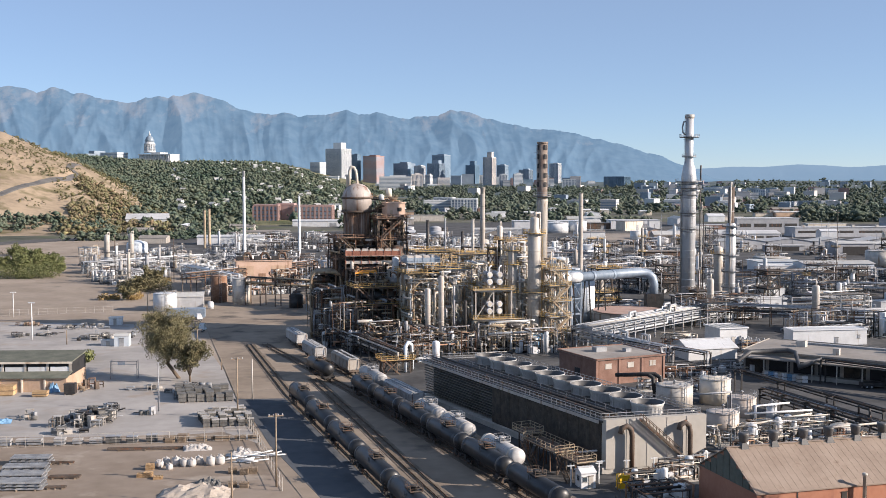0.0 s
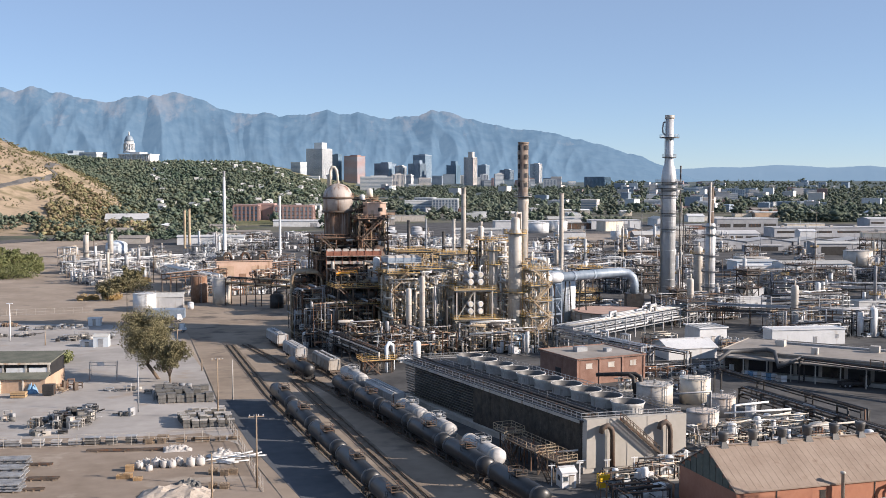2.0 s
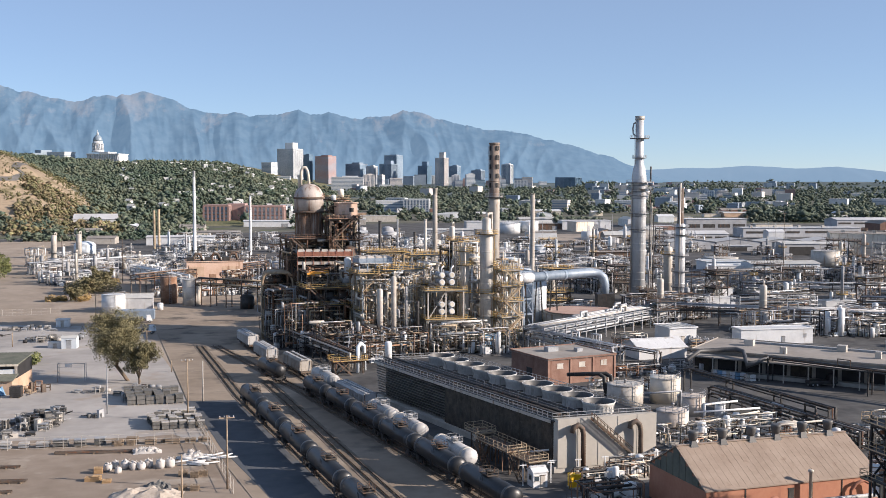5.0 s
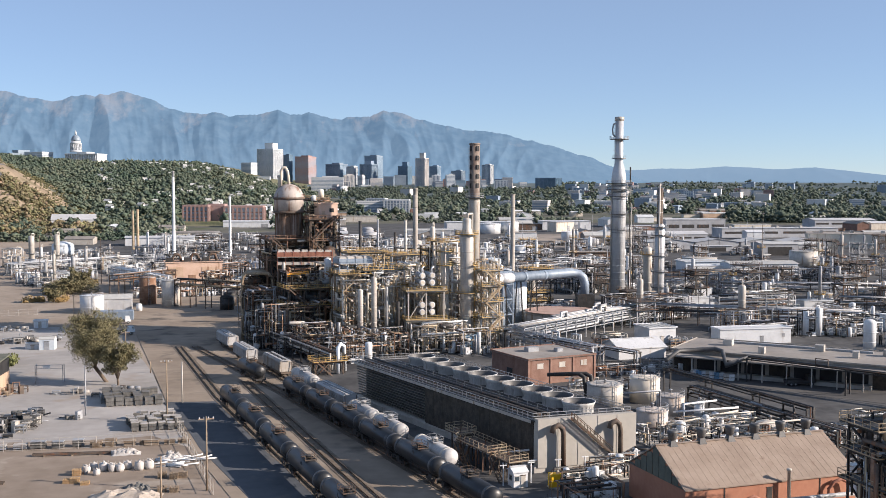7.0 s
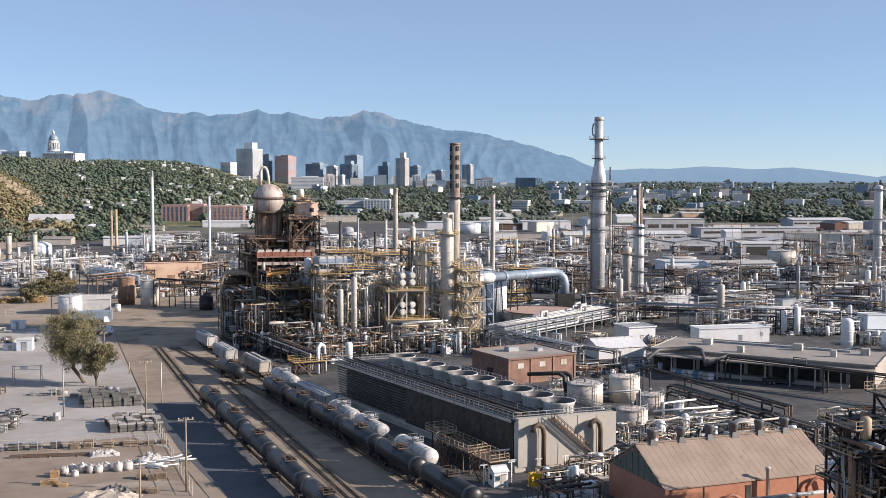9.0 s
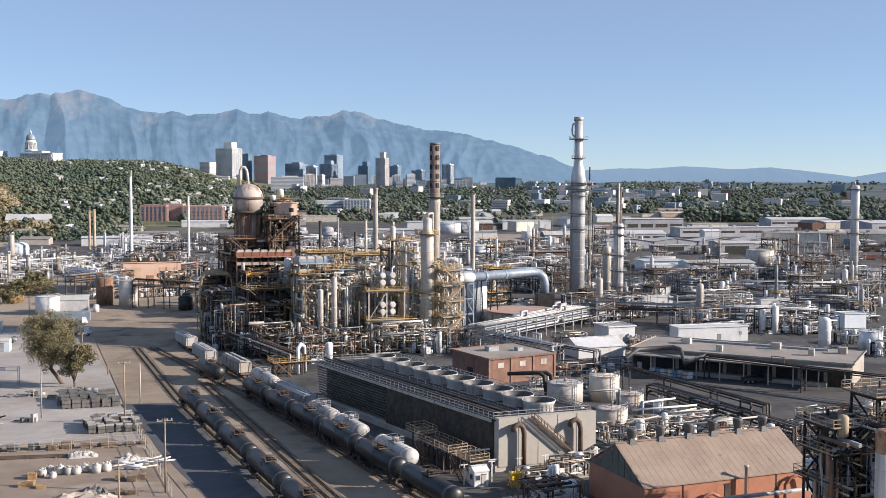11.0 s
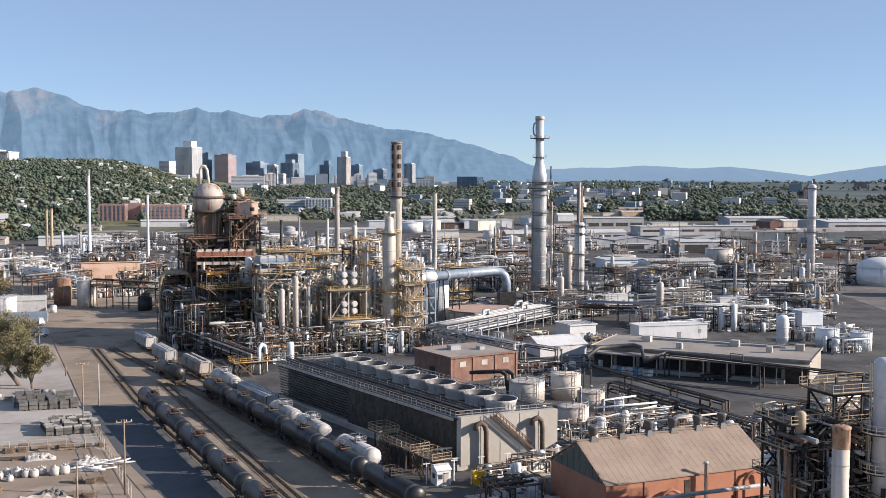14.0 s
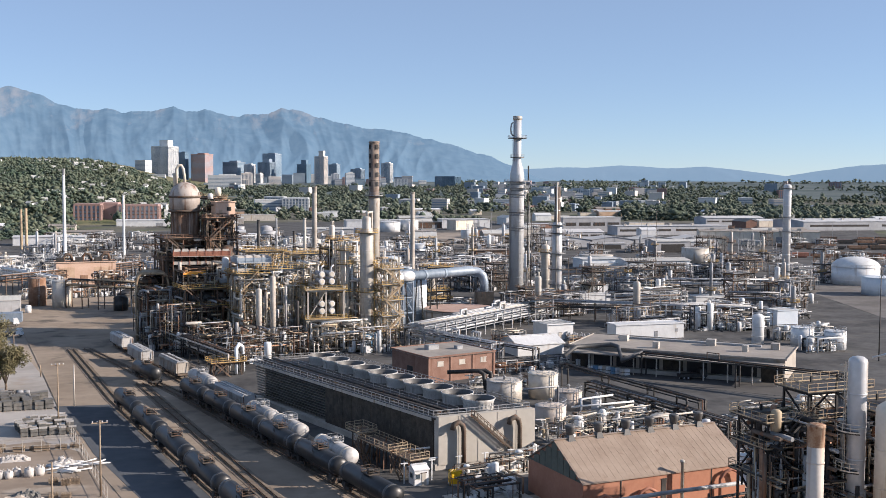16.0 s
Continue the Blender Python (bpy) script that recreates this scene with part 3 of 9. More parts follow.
def tank_car(x, y, ang, ln, mat, label, band=None, r=1.48, z=2.95, white=False):
    """A rail tank car: barrel, worn bands, dome platform with rails, sill, ladder, bogies."""
    t = thing("tank_car", x, y, 0.25, ang, label, "rail tank car", "rail cars on the sidings")
    l2 = ln / 2 - 1.0
    part("barrel", Shape().drum((-l2, 0, z), (l2, 0, z), r, 24, 0.45), mat, t)
    if band:
        for a in (-l2 + 0.5, l2 - 0.9):
            part("barrel_band", Shape().path([(a - 0.35, 0, z), (a + 0.35, 0, z)], r + 0.012, 24), band, t, "worn grey band round the barrel")
    sd = Shape().box(0, 0, 1.0, ln - 0.6, 0.5, 0.4)
    for a in (-l2 + 1.0, l2 - 1.0):
        sd.box(a, 0, 0.95, 1.1, 2.4, 0.75)
    for a in (-ln / 2 + 0.15, ln / 2 - 0.15):
        sd.box(a, 0, 1.0, 0.35, 2.5, 0.45)
    part("underframe", sd, DARK, t)
    dm = part("manway", Shape().lathe(0, 0, [(0.5, z + r - 0.15), (0.5, z + r + 0.45), (0.58, z + r + 0.45), (0.58, z + r + 0.6), (0.2, z + r + 0.7)], 12), mat if white else DARK, t)
    part("walkway", Shape().box(0, 0, z + r - 0.02, 2.7, 1.9, 0.07), STEEL if white else DARK, dm)
    tagged(part("railing", Shape().rail([(-1.3, -0.9, z + r), (1.3, -0.9, z + r), (1.3, 0.9, z + r), (-1.3, 0.9, z + r)], h=0.95, closed=True, w=0.05), STEEL if white else IRON, dm), kind="stuff")
    for b in (-r - 0.12, r + 0.12):
        s = Shape()
        for a in (-0.3, 0.3):
            s.beam((a, b, 1.0), (a, b * 0.75, z + r - 0.1), 0.06)
        for i in range(8):
            s.beam((-0.3, b, 1.1 + 0.35 * i), (0.3, b, 1.1 + 0.35 * i), 0.05)
        part("side_ladder", s, STEEL if white else DARK, t)
    s = Shape()
    for b in (-1.2, 1.2):
        s.rail([(-ln / 2 + 0.2, b, 1.45), (-ln / 2 + 1.2, b, 1.45)], step=1, w=0.05)
        s.rail([(ln / 2 - 1.2, b, 1.45), (ln / 2 - 0.2, b, 1.45)], step=1, w=0.05)
    tagged(part("end_rail", s, STEEL if white else DARK, t), kind="stuff")
    part("bottom_outlet", Shape().lathe(0, 0, [(0.2, 0.75), (0.25, 1.0), (0.25, z - r + 0.1)], 8), DARK, t)
    for a in (-ln / 2, ln / 2):
        part("coupler", Shape().box(a, 0, 0.75, 0.7, 0.28, 0.28), IRON, t)
    bogies(t, ln)
    return t


def hopper_car(x, y, ang, ln, mat, label, trough=True):
    """A covered hopper: ribbed body, sloped hoppers, roof with hatch grid, ends, bogies."""
    t = thing("hopper_car", x, y, 0.25, ang, label, "rail hopper car", "rail cars on the sidings")
    l2 = ln / 2 - 0.8
    prof = [(-1.45, 1.5), (-1.55, 3.9), (-1.2, 4.25), (1.2, 4.25), (1.55, 3.9), (1.45, 1.5)]
    s = Shape()
    k = len(s.v)
    for a in (-l2, l2):
        s.v += [(a, b, c) for b, c in prof]
    n = len(prof)
    s.f += [tuple(range(k, k + n)), tuple(range(k + 2 * n - 1, k + n - 1, -1))] + [(k + i, k + n + i, k + n + (i + 1) % n, k + (i + 1) % n) for i in range(n)]
    s.s += [False] * (n + 2)
    part("body", s, mat, t)
    rb = Shape()
    m = int(ln / 1.3)
    for i in range(m + 1):
        a = -l2 + 2 * l2 * i / m
        for b in (-1, 1):
            rb.beam((a, b * 1.5, 1.5), (a, b * 1.6, 3.85), 0.12)
    tagged(part("ribbing", rb, mat, t), kind="stuff")
    hp = Shape()
    for a in (-l2 * 0.6, 0, l2 * 0.6):
        hp.quad_prism([(a - 0.5, -0.5), (a + 0.5, -0.5), (a + 0.5, 0.5), (a - 0.5, 0.5)], 0.5, 1.6, [(a - l2 * 0.3, -1.35), (a + l2 * 0.3, -1.35), (a + l2 * 0.3, 1.35), (a - l2 * 0.3, 1.35)])
    part("hopper_bay", hp, mat, t)
    gr = Shape()
    for b in (-0.85, 0.85):
        gr.box(0, b, 4.25, 2 * l2, 0.5, 0.1)
    for i in range(int(ln / 1.1)):
        gr.box(-l2 + 0.6 + i * 1.1, 0, 4.25, 0.12, 2.2, 0.14)
    part("roof_walkway", gr, STEEL, t)
    part("hatch", Shape().box(0, 0, 4.27, 2 * l2 - 1, 0.55, 0.14), DARK if trough else mat, t)
    s = Shape().box(0, 0, 1.0, ln - 0.5, 0.5, 0.4)
    for a in (-ln / 2 + 0.3, ln / 2 - 0.3):
        s.box(a, 0, 1.05, 0.5, 2.8, 0.4)
        for b in (-1.3, 1.3):
            s.beam((a, b, 1.2), (a * 0.96, b, 4.0), 0.12)
    part("underframe", s, IRON, t)
    bogies(t, ln)
    return t


def shed(x, y, ang, lx, ly, h, wall, roof, label, rise=0.0, doors=(), windows=(), name="building", category="building", ribs=0.0, eave=0.3, group="", open_front=None, ridge_x=True):
    """A building: walls with thickness at the base, flat or pitched roof (ridge along x), doors and windows on the front (-y) and sides."""
    t = thing(name, x, y, 0, ang, label, category, group)
    if rise:
        s = Shape().box(0, 0, 0, lx, ly, h)
        k = len(s.v)
        s.v += [(-lx / 2, -ly / 2, h), (-lx / 2, ly / 2, h), (-lx / 2, 0, h + rise), (lx / 2, -ly / 2, h), (lx / 2, ly / 2, h), (lx / 2, 0, h + rise)]
        s.f += [(k, k + 2, k + 1), (k + 3, k + 4, k + 5), (k, k + 3, k + 5, k + 2), (k + 1, k + 2, k + 5, k + 4)]
        s.s += [False] * 4
        part("wall", s, wall, t)
        for sg in (-1, 1):
            ye, ze = sg * (ly / 2 + eave), h - eave * rise / (ly / 2)
            r = Shape()
            r.quad_prism([(-lx / 2 - eave, ye, ze + 0.03), (lx / 2 + eave, ye, ze + 0.03), (lx / 2 + eave, 0, h + rise + 0.03), (-lx / 2 - eave, 0, h + rise + 0.03)], 0, 0,
                         [(-lx / 2 - eave, ye, ze + 0.2), (lx / 2 + eave, ye, ze + 0.2), (lx / 2 + eave, 0, h + rise + 0.2), (-lx / 2 - eave, 0, h + rise + 0.2)])
            rf = part("roof", r, roof, t)
            if ribs:
                rb = Shape()
                for i in range(int(lx / ribs) + 1):
                    a = -lx / 2 + i * ribs
                    rb.beam((a, ye, ze + 0.205), (a, 0, h + rise + 0.205), 0.05, 0.03)
                tagged(part("roof_seaming", rb, roof, rf), kind="stuff")
        if math.hypot(x, y) < 700:
            part("ridge_cap", Shape().beam((-lx / 2 - eave, 0, h + rise + 0.24), (lx / 2 + eave, 0, h + rise + 0.24), 0.6, 0.1), roof, t)
    else:
        part("wall", Shape().box(0, 0, 0, lx, ly, h), wall, t)
        part("roof", Shape().box(0, 0, h, lx + 2 * eave, ly + 2 * eave, 0.25), roof, t)
        pr = Shape()
        for a, b, c, d in ((0, -ly / 2 - eave, lx + 2 * eave, 0.2), (0, ly / 2 + eave, lx + 2 * eave, 0.2), (-lx / 2 - eave, 0, 0.2, ly + 2 * eave), (lx / 2 + eave, 0, 0.2, ly + 2 * eave)):
            pr.box(a, b, h + 0.1, c, d, 0.35)
        if math.hypot(x, y) < 700:
            part("parapet", pr, wall, t)
        if ribs:
            rb = Shape()
            for i in range(int(lx / ribs)):
                rb.box(-lx / 2 + (i + 0.5) * ribs, 0, h + 0.25, 0.12, ly, 0.1)
            tagged(part("roof_seaming", rb, roof, t), kind="stuff")
    for side, a, w, z0, z1, m in list(doors) + list(windows):
        s = Shape()
        if side in "fb":
            yy = (-1 if side == "f" else 1) * (ly / 2 + 0.02)
            s.box(a, yy, z0, w, 0.1, z1 - z0)
        else:
            xx = (-1 if side == "l" else 1) * (lx / 2 + 0.02)
            s.box(xx, a, z0, 0.1, w, z1 - z0)
        o = part("door" if z0 < 0.5 else "window", s, m, t)
        if math.hypot(x, y) > 420:
            continue
        f = Shape()
        for dz in (z0 - 0.1, z1):
            if side in "fb":
                f.box(a, yy, dz, w + 0.2, 0.16, 0.1)
            else:
                f.box(xx, a, dz, 0.16, w + 0.2, 0.1)
        part("frame_trim", f, CONCRETE if z0 > 0.5 else DARK, o)
    return t


def pole(x, y, h, label, ang=0, arms=1, mat=None, lamp=False, wide=2.4, thick=0.17):
    t = thing("utility_pole" if not lamp else "street_lamp", x, y, 0, ang, label, "utility pole" if not lamp else "street lamp")
    part("shaft", Shape().lathe(0, 0, [(thick, 0), (thick * 0.65, h)], 8), mat or WOOD, t)
    for k in range(arms):
        z = h - 0.5 - 1.1 * k
        s = Shape().box(0, 0.12, z, wide, 0.14, 0.16)
        c = part("crossarm", s, mat or WOOD, t)
        ins = Shape()
        for i in range(4):
            ins.lathe(-wide / 2 + 0.15 + (wide - 0.3) * i / 3, 0.12, [(0.06, z + 0.16), (0.09, z + 0.3), (0.05, z + 0.42)], 6)
        tagged(part("insulator_row", ins, WHITE, c), kind="stuff")
    if lamp:
        part("lamp_head", Shape().box(0, 0, h, 1.9, 0.5, 0.22), WHITE, t)
    return t


def leaf_clump(s, c, r, rnd, n=26, size=0.35):
    """Leaves as small bent quads scattered through a ball."""
    for i in range(n):
        d = Vector((rnd.gauss(0, 1), rnd.gauss(0, 1), rnd.gauss(0, 0.8))).normalized() * r * rnd.random() ** 0.4
        p = Vector(c) + d
        a, b = Vector((rnd.gauss(0, 1), rnd.gauss(0, 1), rnd.gauss(0, 1))).normalized(), Vector((rnd.gauss(0, 1), rnd.gauss(0, 1), rnd.gauss(0, 1)))
        b = (b - a * b.dot(a)).normalized()
        w = size * rnd.uniform(0.6, 1.3)
        k = len(s.v)
        s.v += [tuple(p - a * w), tuple(p + b * w * 0.6), tuple(p + a * w), tuple(p - b * w * 0.6)]
        s.f.append((k, k + 1, k + 2, k + 3))
        s.s.append(False)


def tree(x, y, z, h, spread, seed, label, leaf=None, trunk_h=0.3, clumps=60, leaves=60, size=0.3, lean=0.0, name="tree"):
    """Tapered trunk, forking limbs and a crown of many loose leaf clumps."""
    rnd = random.Random(seed)
    t = thing(name, x, y, z, 0, label, name)
    s = Shape()
    top = Vector((lean, 0, h * trunk_h))
    s.path([(0, 0, -0.3), tuple(top * 0.5 + Vector((rnd.uniform(-.1, .1), 0, 0))), tuple(top)], 0.028 * h, 8)
    tips = []
    for i in range(8):
        q = 2 * math.pi * i / 8 + rnd.uniform(-0.3, 0.3)
        e = Vector((lean + spread * rnd.uniform(0.35, 0.8) * math.cos(q), spread * rnd.uniform(0.35, 0.8) * math.sin(q), h * rnd.uniform(0.5, 0.92)))
        mid = top.lerp(e, 0.5) + Vector((0, 0, h * 0.05))
        s.path([tuple(top * 0.85), tuple(mid), tuple(e)], 0.011 * h, 6)
        tips += [mid.lerp(e, 0.5), e]
    part("trunk", s, BARK, t)
    s = Shape()
    for i in range(clumps):
        c = rnd.choice(tips) + Vector((rnd.gauss(0, 1), rnd.gauss(0, 1), rnd.gauss(0, 0.9))) * spread * 0.24
        leaf_clump(s, c, spread * rnd.uniform(0.16, 0.32), rnd, leaves, size)
    part("crown", s, leaf or LEAF, t)
    return t


# ---- ground ----
def smooth(a):
    a = min(1.0, max(0.0, a))
    return a * a * (3 - 2 * a)


def ground_z(x, y):
    """Height of the land: flat plant, a wooded rise, a bare foothill, and the far valley floor."""
    d = math.hypot(x, y)
    az = math.degrees(math.atan2(x, y))
    if abs(az) > 75:
        return 0.0
    z = 44 * smooth((d - 1900) / 3600) * 1.25
    z += 80 * smooth((d - 980) / 1850) * (1 - smooth((az + 9.8) / 7.0))
    b = float(np.interp(az, (-40, -26, -22.4, -18.6, -17.2, -15.8, -14.6), (125, 108, 88, 54, 33, 10, 0)))
    b *= smooth((d - 1010) / 430) * (1 - 0.75 * smooth((d - 1500) / 500))
    n = noise.noise(Vector((x * 0.006, y * 0.006, 1.0))) * 0.16 + (0.5 - abs(noise.noise(Vector((x * 0.016, y * 0.005, 3.0))))) * 0.2 + noise.noise(Vector((x * 0.03, y * 0.03, 3.0))) * 0.05
    return z + b * (0.95 + n)


def build_ground():
    rr = [0, 60, 120, 180, 260, 340, 440, 560, 700, 820, 920] + [960 + 26 * i for i in range(34)] + [1880 + 100 * i for i in range(11)] + [3000, 3150, 3350, 3600, 3900, 4200, 4500, 4700, 4850]
    an = [-180 + 10 * i for i in range(12)] + [-65 + 5 * i for i in range(6)] + [-36 + 0.6 * i for i in range(44)] + [-9 + 1.5 * i for i in range(40)] + [52, 60, 70, 85, 100, 120, 140, 160]
    v, f, mi = [], [], []
    for r in rr:
        for q in an:
            x, y = r * math.sin(radians(q)), r * math.cos(radians(q))
            v.append((x, y, ground_z(x, y)))
    n = len(an)
    for j in range(len(rr) - 1):
        for i in range(n):
            i2 = (i + 1) % n
            f.append((j * n + i, (j + 1) * n + i, (j + 1) * n + i2, j * n + i2))
            q, r = an[i], rr[j]
            bare = -40 < q < -16.6 + noise.noise(Vector((q * 0.4, r * 0.01, 0))) * 1.8 and 1000 < r < 1750
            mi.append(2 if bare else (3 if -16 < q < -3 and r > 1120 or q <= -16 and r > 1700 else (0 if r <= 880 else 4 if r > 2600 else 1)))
    me = bpy.data.meshes.new("ground")
    me.from_pydata(v, [], f)
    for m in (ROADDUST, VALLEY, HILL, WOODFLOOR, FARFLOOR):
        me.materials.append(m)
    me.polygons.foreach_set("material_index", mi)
    me.polygons.foreach_set("use_smooth", [True] * len(f))
    ob = new("ground", me)
    tagged(ob, "pale gravel plant ground running out to dry hills and valley", "ground", kind="structure")


WOODFLOOR = surface("wooded_slope_floor", (0.09, 0.105, 0.055), (0.21, 0.19, 0.12), 0.02, 0.95, fine=8)
# bluer than the nearer floor: distance haze is put into this colour
FARFLOOR = surface("haze_blue_valley_floor", (0.06, 0.085, 0.09), (0.125, 0.15, 0.15), 0.006, 0.95, fine=9)
VALLEY = surface("valley_floor", (0.06, 0.07, 0.052), (0.16, 0.152, 0.132), 0.012, 0.95, 0.0, (0.10, 0.12, 0.06), 0.45, stretch=1.0, fine=8)
HILL = surface("bare_dry_hillside", (0.215, 0.172, 0.125), (0.36, 0.285, 0.205), 0.02, 0.95, 0.0, (0.15, 0.13, 0.075), 0.5, stretch=1.0, fine=9, bump=0.5)
build_ground()


def sheet(name, pts, z, material, label, category="paving"):
    ob = solid(name, Shape().quad_prism(pts, z - 0.3, z), material, label, category, kind="structure")
    return ob


PAVED = surface("grey_brown_paving", (0.115, 0.110, 0.106), (0.18, 0.173, 0.168), 0.06, 0.95, 0.0, (0.13, 0.12, 0.11), 0.35, stretch=1.0, bump=0.02)
sheet("pavement_yard", [(-88.8, 197.3), (-168.4, 376.9), (-129.8, 386.6), (-89.1, 370.7), (-55.7, 270.3), (-39.7, 212.9), (-32.2, 188.9), (-41.9, 201.8)], 0.02, YARD, "pale grey gravel storage yard", "yard")
sheet("pavement_dirt", [(-71.3, 157.9), (-89.2, 198.2), (-51.6, 200.0), (-42.1, 203.2), (-32.2, 192.2), (-13.9, 157.9)], 0.05, DIRT, "brown packed-dirt storage yard", "yard")
sheet("pavement_plant", [(-18.9, 157.9), (-36.0, 284.0), (-57.2, 380.1), (-85.6, 457.1), (-146.4, 572.8), (-248.2, 766.4), (-185.1, 1156.0), (146.3, 1286.6), (679.4, 1156.0), (264.8, 380.1), (102.8, 157.9)], 0.08, PLANT, "stained grey paving of the process plant", "paving")
sheet("road_works", [(-20.0, 156.5), (-31.5, 188.1), (-39.5, 212.9), (-55.6, 271.1), (-86.3, 380.1), (-110.3, 430.9), (-89.1, 476.4), (-54.1, 457.1), (-30.6, 313.8), (-6.2, 238.6), (21.5, 156.5)], 0.11, ROADWORK, "dusty tan works road beside the rail sidings", "road")
# dark blue tone stands in for the tank cars' shade on the road
BLUEROAD = surface("blue_grey_shaded_road", (0.075, 0.085, 0.10), (0.12, 0.13, 0.145), 0.06, 0.9, 0.0, (0.17, 0.165, 0.155), 0.3, stretch=1.0, bump=0.01)
sheet("road_siding", [(-46.0, 234.0), (-36.9, 209.5), (-31.4, 192.2), (-17.6, 157.6), (-8.0, 160.0), (-19.5, 190.0), (-32.5, 228.0), (-35.0, 234.5)], 0.14, BLUEROAD, "dark blue-grey road strip, tank-car shade put into its colour", "road")
sheet("road_lot", [(-174.8, 405.7), (-127.5, 405.7), (-144.8, 457.1), (-143.4, 572.8), (-174.3, 580.2), (-209.5, 580.2), (-194.5, 508.5), (-212.8, 494.6)], 0.05, ROADDUST, "pale tan open lot", "yard")
sheet("road_lower", [(-159.2, 364.7), (-86.0, 357.5), (-45.5, 325.2), (-65.3, 405.7), (-97.5, 405.7), (-176.9, 405.7)], 0.08, ROADDUST, "dusty cross road in building shade", "road")
sheet("road_highway", [(-390.0, 720.0), (-340.4, 793.2), (-302.0, 868.0), (-282.0, 930.0), (-287.0, 975.0), (-318.0, 905.0), (-361.0, 835.0), (-412.0, 775.0)], 0.06, ASPHALT, "grey asphalt highway below the hill", "road")
sheet("road_frontage", [(-520.0, 985.0), (-400.0, 1000.0), (-372.0, 1003.0), (-374.0, 1013.0), (-400.0, 1010.0), (-520.0, 995.0)], 0.9, ASPHALT, "grey frontage road under the bare hill", "road")
sheet("pavement_car_park", [(75.8, 252.6), (115.8, 220.9), (121.2, 190.4), (144.4, 227.4), (125.8, 245.9), (90.3, 261.0)], 0.13, ASPHALT, "worn grey car park by the warehouse", "paving")
sheet("pavement_right_lot", [(230.3, 431.9), (206.1, 313.1), (328.4, 473.1), (349.0, 576.0), (276.8, 544.2)], 0.13, PAVED, "open brown paved lot beside the storage tanks", "paving")

# ---- far mountains ----
def mountain_material(mat, low, high, rock, glow, lit):
    """A far range, distance haze painted into its blue: wooded low slopes, bare pale crags high up."""
    mat.use_nodes = True
    t = mat.node_tree
    n, l = t.nodes, t.links
    n.remove(n["Principled BSDF"])
    geo = n.new("ShaderNodeNewGeometry")
    no, cr = n.new("ShaderNodeTexNoise"), n.new("ShaderNodeTexNoise")
    no.inputs["Scale"].default_value, no.inputs["Detail"].default_value = 0.02, 8
    mp = n.new("ShaderNodeMapping")
    mp.inputs["Scale"].default_value = (1, 0.3, 0.8)
    mp.inputs["Rotation"].default_value = (0, 0.45, 0)
    l.new(geo.outputs["Position"], mp.inputs[0])
    l.new(mp.outputs[0], cr.inputs["Vector"])
    cr.inputs["Scale"].default_value, cr.inputs["Detail"].default_value, cr.inputs["Roughness"].default_value = 0.0085, 12, 0.68
    l.new(geo.outputs["Position"], no.inputs["Vector"])
    base = n.new("ShaderNodeMix")
    base.data_type = "RGBA"
    base.inputs[6].default_value, base.inputs[7].default_value = (*low, 1), (*high, 1)
    mr = n.new("ShaderNodeMapRange")
    mr.inputs[1].default_value, mr.inputs[2].default_value = 0.38, 0.64
    l.new(no.outputs[0], mr.inputs[0])
    l.new(mr.outputs[0], base.inputs[0])
    sep = n.new("ShaderNodeSeparateXYZ")
    l.new(geo.outputs["Position"], sep.inputs[0])
    hi = n.new("ShaderNodeMapRange")
    hi.inputs[1].default_value, hi.inputs[2].default_value, hi.inputs[3].default_value, hi.inputs[4].default_value = 170, 400, -0.16, 0.09
    l.new(sep.outputs[2], hi.inputs[0])
    up = n.new("ShaderNodeMath")
    l.new(cr.outputs[0], up.inputs[0])
    l.new(hi.outputs[0], up.inputs[1])
    bare = n.new("ShaderNodeMapRange")
    bare.inputs[1].default_value, bare.inputs[2].default_value = 0.52, 0.68
    l.new(up.outputs[0], bare.inputs[0])
    mix = n.new("ShaderNodeMix")
    mix.data_type = "RGBA"
    mix.inputs[7].default_value = (*rock, 1)
    l.new(bare.outputs[0], mix.inputs[0])
    l.new(base.outputs[2], mix.inputs[6])
    air = n.new("ShaderNodeMapRange")      # haze mixed into the colour, thickest at the foot
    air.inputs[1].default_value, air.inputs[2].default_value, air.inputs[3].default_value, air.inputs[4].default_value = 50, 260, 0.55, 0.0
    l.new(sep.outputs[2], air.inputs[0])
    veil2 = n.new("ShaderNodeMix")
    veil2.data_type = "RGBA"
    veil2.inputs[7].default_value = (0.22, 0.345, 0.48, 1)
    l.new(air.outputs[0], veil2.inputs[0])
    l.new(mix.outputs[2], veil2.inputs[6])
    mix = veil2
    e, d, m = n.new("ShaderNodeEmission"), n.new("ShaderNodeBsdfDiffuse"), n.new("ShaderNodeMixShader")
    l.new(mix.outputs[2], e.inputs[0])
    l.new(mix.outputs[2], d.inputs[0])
    # self-glow stands in for light scattered by the air before the range
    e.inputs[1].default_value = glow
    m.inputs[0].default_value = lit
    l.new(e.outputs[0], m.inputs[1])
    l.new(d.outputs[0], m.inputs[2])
    l.new(m.outputs[0], n["Material Output"].inputs[0])
    return mat


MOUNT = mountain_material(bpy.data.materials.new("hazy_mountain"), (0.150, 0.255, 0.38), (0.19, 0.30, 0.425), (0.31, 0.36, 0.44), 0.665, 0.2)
FARHILL = mountain_material(bpy.data.materials.new("hazy_far_hills"), (0.30, 0.435, 0.60), (0.32, 0.45, 0.61), (0.33, 0.45, 0.60), 0.636, 0.12)


